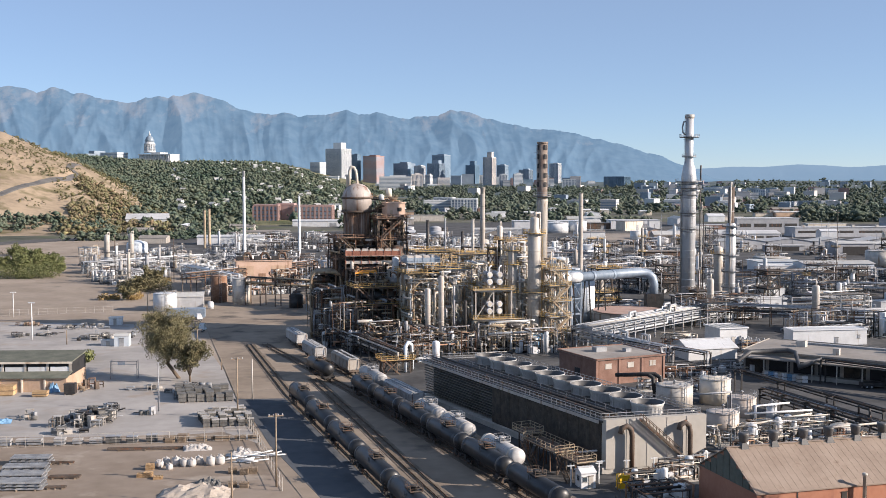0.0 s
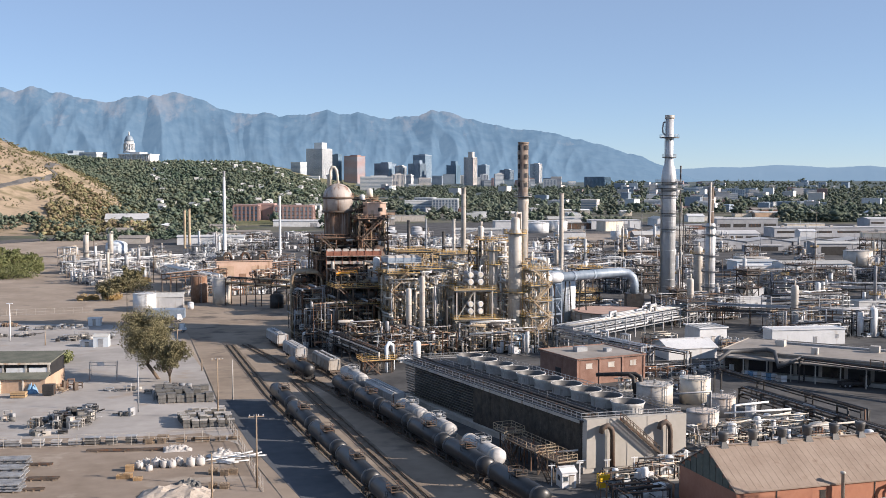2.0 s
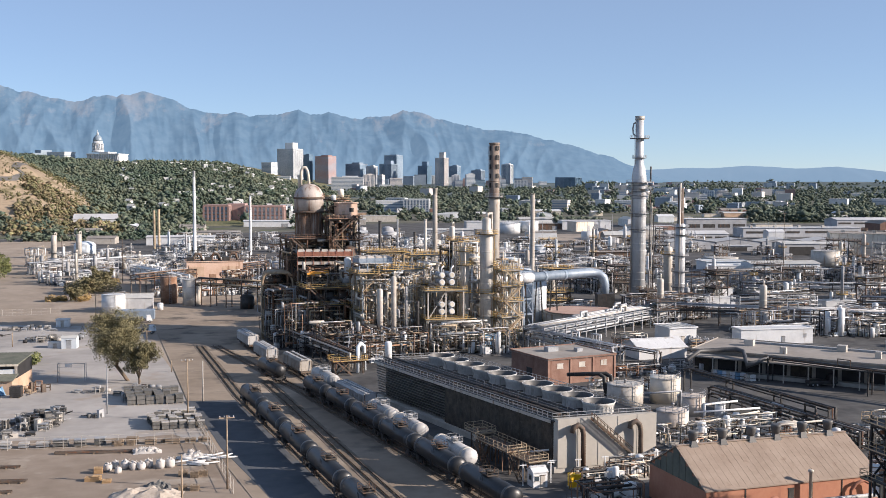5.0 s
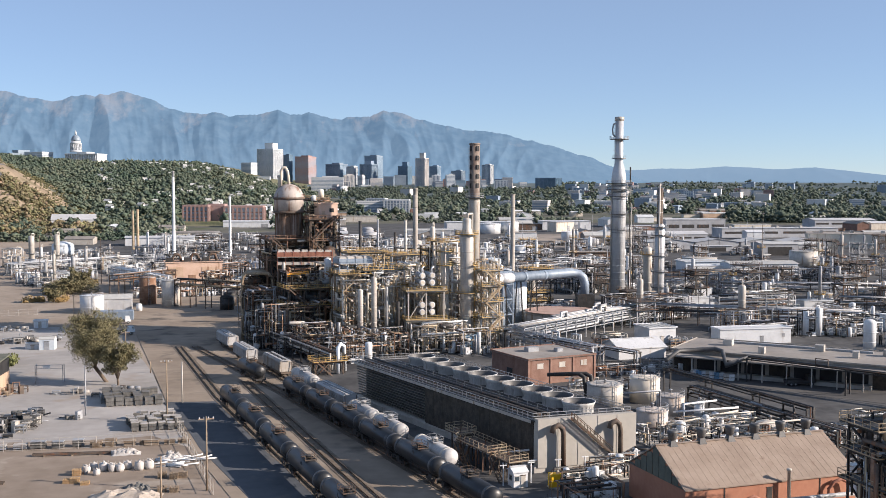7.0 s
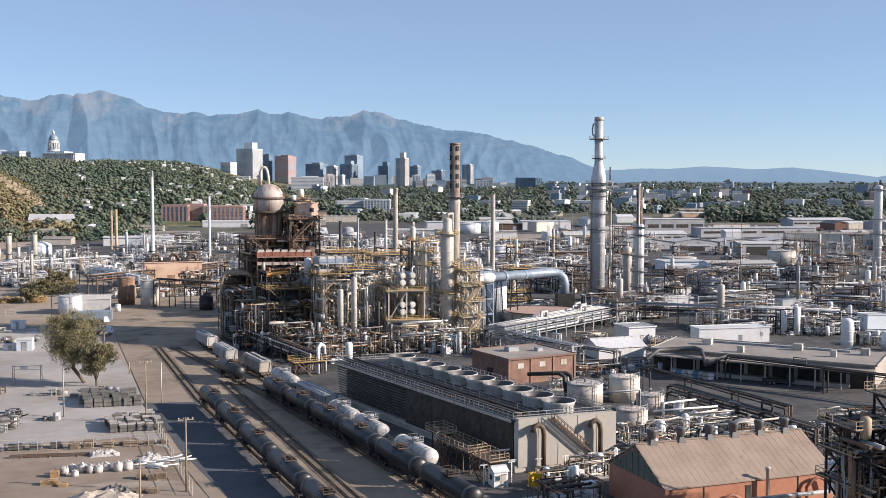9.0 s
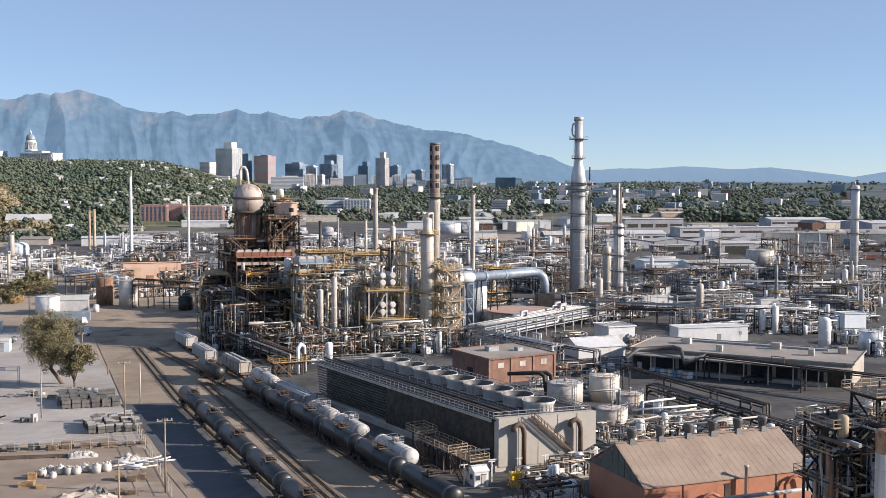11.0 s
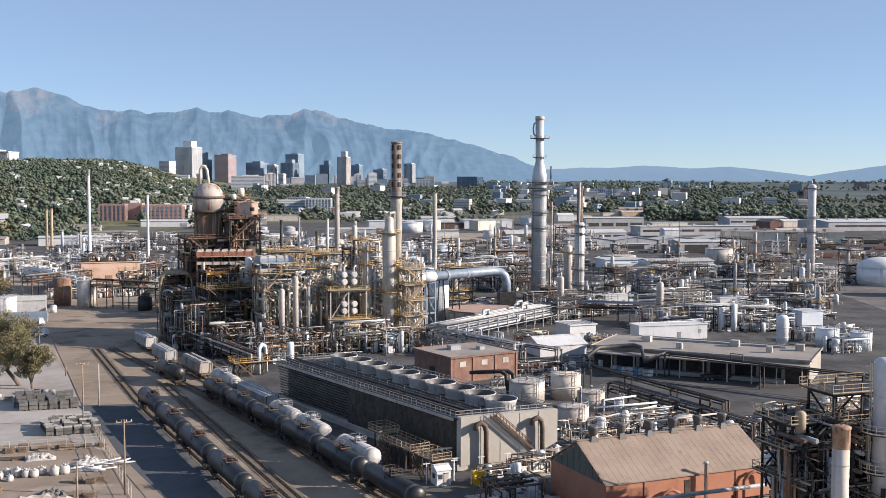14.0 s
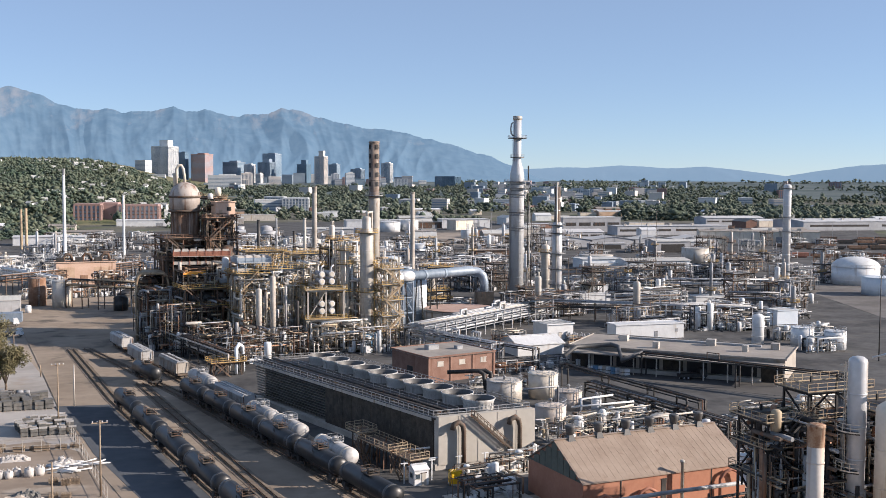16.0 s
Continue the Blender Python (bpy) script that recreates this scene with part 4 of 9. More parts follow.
def mountain_range(name, dist, knots, base, rough, seed, label, material, deep=430, steps=52):
    """A ridge round an arc: its height glides between the summits and saddles given, worn by noise, with ridged spurs on its near face."""
    v, f = [], []
    a0, a1 = knots[0][0], knots[-1][0]
    n, m = int((a1 - a0) / 0.05), steps
    for i in range(n + 1):
        q = a0 + (a1 - a0) * i / n
        top = float(np.interp(q, [k[0] for k in knots], [k[1] for k in knots]))
        jag = (noise.fractal(Vector((q * 1.1, seed, 0)), 0.8, 2.0, 5)) * rough * min(1, (top - base) / 120)
        for j in range(m + 1):
            k = j / m
            # spurs run down slantwise from the crest, each with smaller ones on its flanks
            w = noise.noise(Vector((q * 0.3, k * 1.2, seed + 4))) * 0.6
            s1 = 1 - abs(noise.noise(Vector((q * 0.38 + k * 0.5 + w, k * 0.45, seed)))) * 2.4
            s2 = 1 - abs(noise.noise(Vector((q * 0.95 - k * 0.9 + w * 1.5, k * 0.9, seed + 9)))) * 2.4
            s3 = 1 - abs(noise.noise(Vector((q * 2.3 + k * 1.6 + w * 2, k * 2.4, seed + 5)))) * 2.4
            s4 = noise.fractal(Vector((q * 3.6 + w * 3, k * 8.0, seed + 2)), 0.9, 2.0, 3)
            bow = math.sin(min(1, k * 1.01) * math.pi) ** 0.7
            big = (top - base) / 330
            d = dist - (1 - k) * deep - (s1 * 40 + s2 * 15 + s3 * 3 + s4 * 2) * bow * big * (deep / 430)
            z = base + (top - base) * (0.25 * k + 0.75 * k ** 1.15) + (s1 * 9 + s2 * 5 + s3 * 2 + s4 * 1.5) * bow * big
            z += jag * k ** 9
            v.append((d * math.sin(radians(q)), d * math.cos(radians(q)), z))
    for i in range(n):
        for j in range(m):
            c = i * (m + 1) + j
            f.append((c, c + m + 1, c + m + 2, c + 1))
    me = bpy.data.meshes.new(name)
    me.from_pydata(v, [], f)
    me.polygons.foreach_set("use_smooth", [True] * len(f))
    me.materials.append(material)
    tagged(new(name, me), label, "mountains", kind="structure")


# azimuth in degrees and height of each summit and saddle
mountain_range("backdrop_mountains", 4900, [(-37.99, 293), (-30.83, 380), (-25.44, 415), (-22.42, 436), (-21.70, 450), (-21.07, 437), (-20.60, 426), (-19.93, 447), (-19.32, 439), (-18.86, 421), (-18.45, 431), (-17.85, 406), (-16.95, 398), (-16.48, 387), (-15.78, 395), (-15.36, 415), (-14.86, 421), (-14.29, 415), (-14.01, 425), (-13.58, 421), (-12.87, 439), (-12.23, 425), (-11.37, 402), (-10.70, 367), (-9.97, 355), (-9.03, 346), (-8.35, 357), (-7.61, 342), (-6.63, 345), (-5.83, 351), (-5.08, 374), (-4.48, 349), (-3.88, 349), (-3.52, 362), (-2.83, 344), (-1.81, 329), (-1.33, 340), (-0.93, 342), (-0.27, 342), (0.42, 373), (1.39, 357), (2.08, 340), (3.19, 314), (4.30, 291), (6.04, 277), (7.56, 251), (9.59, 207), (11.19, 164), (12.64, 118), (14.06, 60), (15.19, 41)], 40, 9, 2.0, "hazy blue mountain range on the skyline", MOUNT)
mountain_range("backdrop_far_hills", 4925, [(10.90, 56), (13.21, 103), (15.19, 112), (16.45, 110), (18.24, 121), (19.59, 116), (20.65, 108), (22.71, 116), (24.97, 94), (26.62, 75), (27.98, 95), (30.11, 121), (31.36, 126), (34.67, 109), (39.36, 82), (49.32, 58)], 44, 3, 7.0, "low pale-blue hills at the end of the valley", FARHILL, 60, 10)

# ---- rail sidings and cars ----
def track(x0, y0, x1, y1):
    ln = math.hypot(x1 - x0, y1 - y0)
    t = thing("rail_track", x0, y0, 0, math.degrees(math.atan2(y1 - y0, x1 - x0)), "worn steel rail track set in dusty ballast", "rail track", kind="structure")
    part("ballast_bed", Shape().quad_prism([(0, -1.6), (ln, -1.6), (ln, 1.6), (0, 1.6)], 0, 0.16), BALLAST, t)
    for b in (-0.75, 0.75):
        part("rail", Shape().beam((0, b, 0.3), (ln, b, 0.3), 0.09, 0.18), IRON, t)
    s = Shape()
    for i in range(int(ln / 0.65)):
        s.box(0.3 + 0.65 * i, 0, 0.05, 0.24, 2.5, 0.14)
    tagged(part("sleeper_row", s, SLEEPER, t), kind="stuff")


track(-34.6, 238.5, 11.0, 108.9)
track(-57.0, 313.0, -34.6, 238.5)
track(-21.2, 243.8, 26.0, 128.2)
track(-52.5, 313.5, -21.2, 243.8)
track(-43.3, 313.6, 17.1, 160.1)
track(-31.5, 258.0, 4.0, 147.0)
for x, y in ((-29.2, 222.4), (-23.1, 203.8), (-16.9, 185.4), (-10.5, 166.9), (-4.1, 148.6), (2.1, 130.2), (8.3, 111.8)):
    tank_car(x, y, -70.6, 18.5, BLACKTANK, "black rail tank car with a dusty worn barrel", TANKBAND)
for x, y, ln in ((-16.9, 233.6, 15.0), (-10.9, 218.9, 15.2), (-5.0, 204.3, 15.6), (0.9, 189.1, 16.4), (7.2, 173.3, 16.8), (13.9, 156.6, 17.4)):
    tank_car(x, y, -68.0, ln, BLACKTANK, "black rail tank car with grey end bands", TANKBAND)
tank_car(-16.2, 246.0, -68.0, 14.5, CARWHITE, "white rail tank car streaked with grime", CREAM, white=True)
hopper_car(-8.4, 226.8, -67.0, 18.0, CARWHITE, "white covered hopper car with a hatch grid on its roof", False)
tank_car(-2.4, 208.2, -68.0, 12.4, CARWHITE, "white rail tank car streaked with grime", CREAM, white=True)
tank_car(2.7, 195.4, -68.0, 12.4, CARWHITE, "white rail tank car streaked with grime", CREAM, white=True)
tank_car(9.9, 177.4, -68.0, 13.6, CARWHITE, "white rail tank car streaked with grime", CREAM, white=True)
tank_car(-30.0, 259.5, -66.0, 15.0, BLACKTANK, "black rail tank car standing alone at the siding end", None)
hopper_car(-24.6, 268.2, -68.0, 16.0, STACKTAN, "dusty grey-brown covered hopper car")
hopper_car(-34.7, 286.6, -68.5, 15.0, CARWHITE, "dusty white covered hopper car", False)
hopper_car(-42.8, 311.3, -68.5, 15.0, CARWHITE, "dusty white covered hopper car", False)


FANRING = surface("pale_grey_fibreglass", (0.32, 0.315, 0.305), (0.42, 0.415, 0.40), 0.5, 0.6, 0.0, (0.21, 0.19, 0.17), 0.35)


# ---- cooling tower ----
def cooling_tower(a, b, c, h, fans):
    """Crossflow tower from its near corner a along to b, end wall a to c: louvres, boarding, deck, fan rings, rails, end panel."""
    a, b, c = Vector((*a, 0)), Vector((*b, 0)), Vector((*c, 0))
    lng, wid = (b - a), (c - a)
    t = thing("cooling_tower", a.x, a.y, 0, 0, "long dark timber cooling tower with a beige end wall", "cooling tower")

    def at(s, w, z=0.0):
        p = lng * s + wid * w
        return (p.x, p.y, z)

    def slab(s, s0, s1, w0, w1, z0, z1, lean=0.0):
        s.quad_prism([at(s0, w0 + lean)[:2], at(s1, w0 + lean)[:2], at(s1, w1)[:2], at(s0, w1)[:2]], z0, z1, [at(s0, w0)[:2], at(s1, w0)[:2], at(s1, w1)[:2], at(s0, w1)[:2]])
        return s
    part("basin", slab(Shape(), -0.01, 1.01, -0.03, 1.03, 0, 1.1), CONCRETE, t)
    # flat black core paints in the shade behind the louvre slats
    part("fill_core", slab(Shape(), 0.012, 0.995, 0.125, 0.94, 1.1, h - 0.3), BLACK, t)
    m = 12
    for i in range(m):
        z = 1.4 + (h - 2.0) * i / m
        off = 0.05 * (1 - (z / h))
        part("louvre", Shape().quad_prism([at(0.55, 0.0 + off, z)[:3], at(1.0, 0.0 + off, z), at(1.0, 0.02 + off, z + 0.06), at(0.55, 0.02 + off, z + 0.06)], 0, 0,
             [at(0.55, 0.0 + off, z + 0.12), at(1.0, 0.0 + off, z + 0.12), at(1.0, 0.02 + off, z + 0.18), at(0.55, 0.02 + off, z + 0.18)]), LOUVRE, t)
    for i in range(22):
        s0 = 0.012 + 0.535 * i / 22
        part("side_board", slab(Shape(), s0, s0 + 0.535 / 22 - 0.0004, 0.004 + 0.002 * (i % 2), 0.06, 1.1, h - 0.25), DARKWOOD, t)
    part("deck", slab(Shape(), 0.0, 1.0, -0.015, 1.015, h - 0.25, h), DARK, t)
    part("fascia", slab(Shape(), 0.012, 1.0, -0.02, -0.015, h - 0.55, h - 0.02), LAGGING, t, "pale fascia board under the deck rail")
    part("end_wall", slab(Shape(), -0.012, 0.006, 0.0, 1.0, 0.9, h + 0.35), BEIGE, t, "beige panelled end wall")
    jn = Shape()
    for w in (0.2, 0.4, 0.6, 0.8):
        p = Vector(at(-0.0125, w))
        jn.beam((p.x, p.y, 1.0), (p.x, p.y, h + 0.3), 0.05)
    part("panel_joint", jn, CONCRETE, t)
    rl = Shape().rail([at(0.01, 0.0, h), at(1.0, 0.0, h), at(1.0, 1.0, h), at(0.01, 1.0, h), at(0.01, 0.0, h)], step=1.5, w=0.09)
    part("handrail", rl, STEEL, t)
    rl = Shape().rail([at(0.03, 0.3, h), at(1.0, 0.3, h)], step=3.0, w=0.06)
    part("inner_rail", rl, STEEL, t)
    for w in (0.1, 0.2):
        part("water_main", Shape().path([at(0.03, w, h + 0.55), at(0.99, w, h + 0.55)], 0.34 if w < 0.15 else 0.24, 10), DARK, t)
    bx = Shape()
    for i in range(fans):
        bx.box(*at((i + 0.5) / fans, 0.16)[:2], h, 1.2, 2.0, 0.5, math.degrees(math.atan2(lng.y, lng.x)))
    part("distribution_box", bx, IRON, t)
    for i in range(fans):
        s0 = 0.055 + 0.9 * (i + 0.12) / fans
        x, y, _ = at(s0, 0.6)
        r = 2.98
        f = part("fan_ring", Shape().lathe(x, y, [(r * 0.88, h), (r * 0.87, h + 0.9), (r * 0.92, h + 1.4), (r, h + 1.9), (r * 0.95, h + 1.9), (r * 0.86, h + 1.4), (r * 0.8, h + 0.8), (r * 0.8, h)], 26, False), FANRING, t, "flared pale grey fan ring")
        rb = Shape()
        for k in range(26):
            q = 2 * math.pi * k / 26
            rb.beam((x + r * 0.87 * math.cos(q), y + r * 0.87 * math.sin(q), h + 0.1), (x + r * 0.9 * math.cos(q), y + r * 0.9 * math.sin(q), h + 1.3), 0.09)
        tagged(part("ring_ribbing", rb, FANRING, f), kind="stuff")
        # dark inner sleeve, added to put shade inside the ring
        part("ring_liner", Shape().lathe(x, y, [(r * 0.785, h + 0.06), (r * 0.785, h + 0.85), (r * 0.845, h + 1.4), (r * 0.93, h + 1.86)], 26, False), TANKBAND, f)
        s = Shape().lathe(x, y, [(0.35, h + 0.9), (0.4, h + 1.2), (0.1, h + 1.35)], 10)
        for k in range(6):
            q = math.pi * k / 3 + i
            s.beam((x + 0.3 * math.cos(q), y + 0.3 * math.sin(q), h + 1.1), (x + r * 0.76 * math.cos(q), y + r * 0.76 * math.sin(q), h + 1.1), 0.45, 0.06)
        part("fan", s, DARK, f)
        # black disc in place of the unlit shaft below the fan
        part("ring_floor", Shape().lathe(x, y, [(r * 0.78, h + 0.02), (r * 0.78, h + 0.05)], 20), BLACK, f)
    # two risers on the end wall and the stair down it
    for w in (0.22, 0.80):
        p = [at(-0.026, w + k, z) for k, z in ((-0.0, 0.5), (-0.0, h - 2.2), (-0.012, h - 1.2), (-0.05, h - 0.6), (-0.10, h - 0.9), (-0.115, h - 1.8))]
        part("riser_pipe", Shape().path(p, 0.42, 10), IRON, t, "dark riser pipe bent over like a crook")
    s = Shape()
    for k in (-0.016, -0.028):
        s.beam(at(k, 0.32, h + 0.2), at(k, 0.72, 2.6), 0.12, 0.35)
        s.beam(at(k, 0.32, h + 1.2), at(k, 0.72, 3.6), 0.1)
        for i in range(12):
            w = 0.32 + 0.4 * i / 12
            z = h + 0.2 - (h - 2.4) * i / 12
            s.beam(at(k, w, z), at(k, w, z + 1.0), 0.08)
    for i in range(22):
        w = 0.32 + 0.4 * i / 22
        z = h + 0.2 - (h - 2.4) * i / 22
        p, q = at(-0.016, w, z), at(-0.028, w, z)
        s.beam(p, q, 0.3, 0.06)
    part("stair", s, IRON, t)
    return t


cooling_tower((26.3, 173.9), (-4.4, 234.8), (43.8, 178.6), 8.7, 10)



def pipe(pts, r, mat, label, n=10):
    """One free pipe through the points."""
    x, y = pts[0][0], pts[0][1]
    t = solid("pipe", Shape().path([(p[0] - x, p[1] - y, p[2]) for p in pts], r, n), mat, label, "pipe", x=x, y=y)
    return t


# ---- catalytic cracker with its domed vessel ----
AX = 20.0       # how far the plant's grid is turned


SKIRT = surface("dark_rust_skirt", (0.10, 0.055, 0.035), (0.24, 0.15, 0.10), 0.4, 0.8, 0.0, (0.42, 0.36, 0.31), 0.42, stretch=0.08)
VESSEL = surface("rust_streaked_pale_shell", (0.385, 0.34, 0.31), (0.50, 0.45, 0.415), 0.35, 0.6, 0.0, (0.20, 0.105, 0.065), 0.5)


def cracker(x, y):
    t = thing("process_vessel", x, y, 0, 0, "cream domed cracker vessel with a rust-streaked skirt", "process vessel")
    dome = [(4.62 * math.cos(radians(q)), 42.9 + 4.45 * math.sin(radians(q))) for q in range(0, 85, 9)]
    part("shell", Shape().lathe(0, 0, [(4.55, 38.7), (4.6, 42.6)] + dome + [(0.35, 47.34)], 32), VESSEL, t)
    part("lower_shell", Shape().lathe(0, 0, [(2.2, 24), (4.05, 29), (4.1, 38.7)], 32), SKIRT, t, "rust-streaked lower shell")
    for z, k in ((38.2, 0.45), (42.5, 0.42), (30.9, 0.3)):
        rr = 4.6 if z > 35 else 4.1
        part("belt", Shape().lathe(0, 0, [(rr, z), (rr + k, z + 0.08), (rr + k, z + 0.6), (rr, z + 0.7)], 32, False), IRON, t)
    st = Shape()
    for q in range(0, 360, 20):
        c, n = math.cos(radians(q)), math.sin(radians(q))
        st.beam((4.2 * c, 4.2 * n, 31.5), (4.2 * c, 4.2 * n, 38.2), 0.16)
    tagged(part("skirt_stiffening", st, RUSTY, t), kind="stuff")
    part("standpipe", Shape().lathe(0, 0, [(1.5, 0), (1.5, 18), (2.2, 21.5)], 14), RUSTY, t)
    part("overhead_line", Shape().path([(-2.4, 0, 46), (-2.4, 0, 51.2), (-1.8, 0, 52.4), (-0.9, 0, 52.3), (-0.3, 0, 51.2), (-0.05, -0.1, 49.4), (0.2, -0.2, 46.5)], 0.42, 12), CREAM, t, "cream overhead line looped over the dome")
    part("overhead_line", Shape().path([(-3.0, 0.6, 45), (-3.0, 0.6, 49.0), (-3.3, 0.6, 50.0)], 0.45, 10), CREAM, t)
    part("handrail", Shape().rail([(5.0 * math.cos(radians(q)), 5.0 * math.sin(radians(q)), 43.1) for q in range(-30, 120, 25)]), RUSTY, t)
    return t


CX, CY = -27.0, 337.4
cracker(CX, CY)
# bulk added under the dome to deepen the structure's shadow
column(CX - 0.5, CY + 0.5, 4.3, 20.5, IRON, "dark rusted regenerator vessel added to deepen the cracker's shade", (), lad=None, pipe=False, name="process_vessel")
steel_frame(CX, CY, AX, 15, 14, (7, 13, 19, 24, 30.5), "dark rusted steel tower frame round the cracker vessel", 3, 2, IRON, RUSTY)
steel_frame(-17.0, 334.8, AX, 9, 9, (6, 12, 18, 24, 30, 36.5), "dark steel stair tower beside the cracker vessel", 2, 2, IRON, RUSTY, brace=True)
steel_frame(-36.8, 337.4, AX, 7, 7, (5, 10, 15), "weathered frame with yellow rails inside a portal", 1, 1, IRON, YELLOW, stairs=False)
pf = thing("portal_frame", -36.3, 332.4, 0, AX - 14, "weathered tan portal frame with rounded top corners", "steel structure")
for b in (-4.5, 4.5):
    part("portal", Shape().path([(-4.6, b, 0), (-4.6, b, 17.5), (-4.2, b, 19.2), (-3.0, b, 20.2), (3.0, b, 20.2), (4.2, b, 19.2), (4.6, b, 17.5), (4.6, b, 0)], 0.5, 8), OCHRE, pf)
for a in (-4.6, 4.6):
    for z in (6.0, 12.0, 17.0):
        part("tie_beam", Shape().beam((a, -4.5, z), (a, 4.5, z), 0.4), OCHRE, pf)
part("tie_beam", Shape().box(0, 0, 20.0, 6.5, 9.5, 0.5), OCHRE, pf)


def cabin(x, y, z, ang, lx, ly, h, mat, label, posts=True):
    t = thing("rooftop_cabin", x, y, z, ang, label, "cabin")
    part("walls", Shape().box(0, 0, 0, lx, ly, h), mat, t)
    part("roof", Shape().quad_prism([(-lx / 2 - 0.3, -ly / 2 - 0.3), (lx / 2 + 0.3, -ly / 2 - 0.3), (lx / 2 + 0.3, ly / 2 + 0.3), (-lx / 2 - 0.3, ly / 2 + 0.3)], h, h + 0.25), mat, t)
    part("window", Shape().box(lx * 0.18, -ly / 2 - 0.02, h * 0.4, 1.4, 0.1, 1.2), BLACK, t)
    part("door", Shape().box(-lx * 0.25, -ly / 2 - 0.02, 0, 1.0, 0.1, 2.1), TAN, t)
    return t


cabin(-15.4, 334.8, 36.9, AX, 6.0, 5.0, 4.4, PINKTAN, "tan control cabin on the cracker tower top")

steel_frame(-18.6, 341.5, AX, 5, 5, (12, 24, 33, 38.5, 42.4), "rusty steel mast frame with railed decks beside the domed vessel", 1, 1, IRON, OCHRE, IRON, stairs=False, w=0.22)
tp = thing("surge_drum", -17.2, 341.0, 42.54, 0, "small cream upright drum on the mast frame top", "drum")
part("shell", Shape().lathe(0, 0, [(1.0, 0.5), (1.0, 2.6), (0.8, 3.0), (0.25, 3.2)], 16), CREAM, tp)
part("skirt", Shape().lathe(0, 0, [(0.7, 0), (0.7, 0.5)], 12), RUSTY, tp)
fill_frame(-17.8, 338.5, AX, 7, 7, 43, 1500, "rusty pipes climbing beside the domed vessel", 110, (RUSTY, IRON, OCHRE, LAGGING, DARK), 30.0)


def fin_fan(x, y, z, ang, lx, ly, label, mat=None, legs=0.0):
    """An air cooler: bundle box with header pipes, plenums, fan rings, legs."""
    t = thing("air_cooler", x, y, z, ang, label, "air cooler")
    mat = mat or RUSTY
    part("cooler_box", Shape().box(0, 0, 2.6, lx, ly, 1.3), mat, t)
    part("walkway", Shape().box(0, -ly / 2 - 0.6, 2.4, lx, 1.1, 0.15), LAGGING, t)
    part("handrail", Shape().rail([(-lx / 2, -ly / 2 - 1.1, 2.55), (lx / 2, -ly / 2 - 1.1, 2.55)], step=1.4), mat, t)
    part("tray", Shape().box(0, 0, 0, lx, ly, 0.9), LAGGING, t)
    n = max(2, int(lx / 2.2))
    for i in range(n + 1):
        part("leg", Shape().box(-lx / 2 + lx * i / n, -ly / 2, 0, 0.25, 0.25, 4.2), mat, t)
        part("leg", Shape().box(-lx / 2 + lx * i / n, ly / 2, 0, 0.25, 0.25, 4.2), mat, t)
    for i in range(n):
        part("plenum", Shape().quad_prism([(-lx / 2 + lx * i / n + 0.1, -ly / 2), (-lx / 2 + lx * (i + 1) / n - 0.1, -ly / 2), (-lx / 2 + lx * (i + 1) / n - 0.1, ly / 2), (-lx / 2 + lx * i / n + 0.1, ly / 2)], 3.9, 4.5,
             [(-lx / 2 + lx * (i + 0.15) / n, -ly / 3), (-lx / 2 + lx * (i + 0.85) / n, -ly / 3), (-lx / 2 + lx * (i + 0.85) / n, ly / 3), (-lx / 2 + lx * (i + 0.15) / n, ly / 3)]), LAGGING, t)
    if legs:
        for a in (-lx / 2, 0, lx / 2):
            for b in (-ly / 2, ly / 2):
                part("post", Shape().box(a, b, -legs, 0.35, 0.35, legs), IRON, t)
    return t


REDOX = surface("red_oxide_steel", (0.26, 0.10, 0.065), (0.36, 0.17, 0.115), 0.4, 0.75, 0.0, (0.12, 0.06, 0.04), 0.4)
fin_fan(-21.6, 328.7, 22.9, AX - 14, 16.5, 6, "rusty red air cooler bank on the cracker structure", REDOX, legs=22.9)
part("awning", Shape().quad_prism([(0, -4.2, 19.9), (6.5, -4.2, 20.3), (6.5, -2.2, 21.2), (0, -2.2, 20.8)], 0, 0, [(0, -4.2, 20.2), (6.5, -4.2, 20.6), (6.5, -2.2, 21.5), (0, -2.2, 21.1)]), ORANGE, thing("canvas_awning", -26.7, 322.8, 0, AX - 14, "bright orange canvas awning under the air coolers", "awning"))
column(-14.2, 319.4, 1.0, 25, WHITE, "slim white pipe column on the cracker front", (), lad=None, pipe=False)
column(-36.2, 334.8, 2.0, 11, CREAM, "red and white banded vessel inside the portal frame", (6,), lad=None)
column(-11.9, 317.1, 0.9, 20, TAN, "slim tan riser column", (), lad=None, pipe=False)
for i, (x, y, h) in enumerate(((-24.8, 325.2, 18), (-23.1, 327.5, 20), (-11.0, 322.8, 14))):
    column(x, y, 0.55, h, WHITE if i == 0 else LAGGING, "thin pale standpipe in the cracker structure", (), lad=None, pipe=False)
steel_frame(-20.0, 317.1, AX, 14, 9, (6.5, 12, 17), "dark frame with exchangers in front of the cracker", 3, 2, IRON, YELLOW, inset=0)
lying_vessel(-23.7, 310.5, AX, 9, 1.3, 3.0, STEEL, "grey lying exchanger at the cracker foot")
lying_vessel(-15.2, 305.3, AX, 8, 1.1, 2.6, DARK, "dark lying drum at the cracker foot")
# dark pipe colours here stand in for the shade at the foot
for k, (x, y, s) in enumerate(((-28.8, 311.6, 3), (-21.4, 301.2, 4), (-13.2, 295.2, 5), (-30.9, 325.2, 6))):
    piping(x, y, AX, 15, 10, 40 + s, "tangle of pipes at the cracker foot, darkened as if in shade", 24, 6.0, (DARK, IRON, BLACK, DARK, STEEL, IRON, LAGGING), thin=0.8)
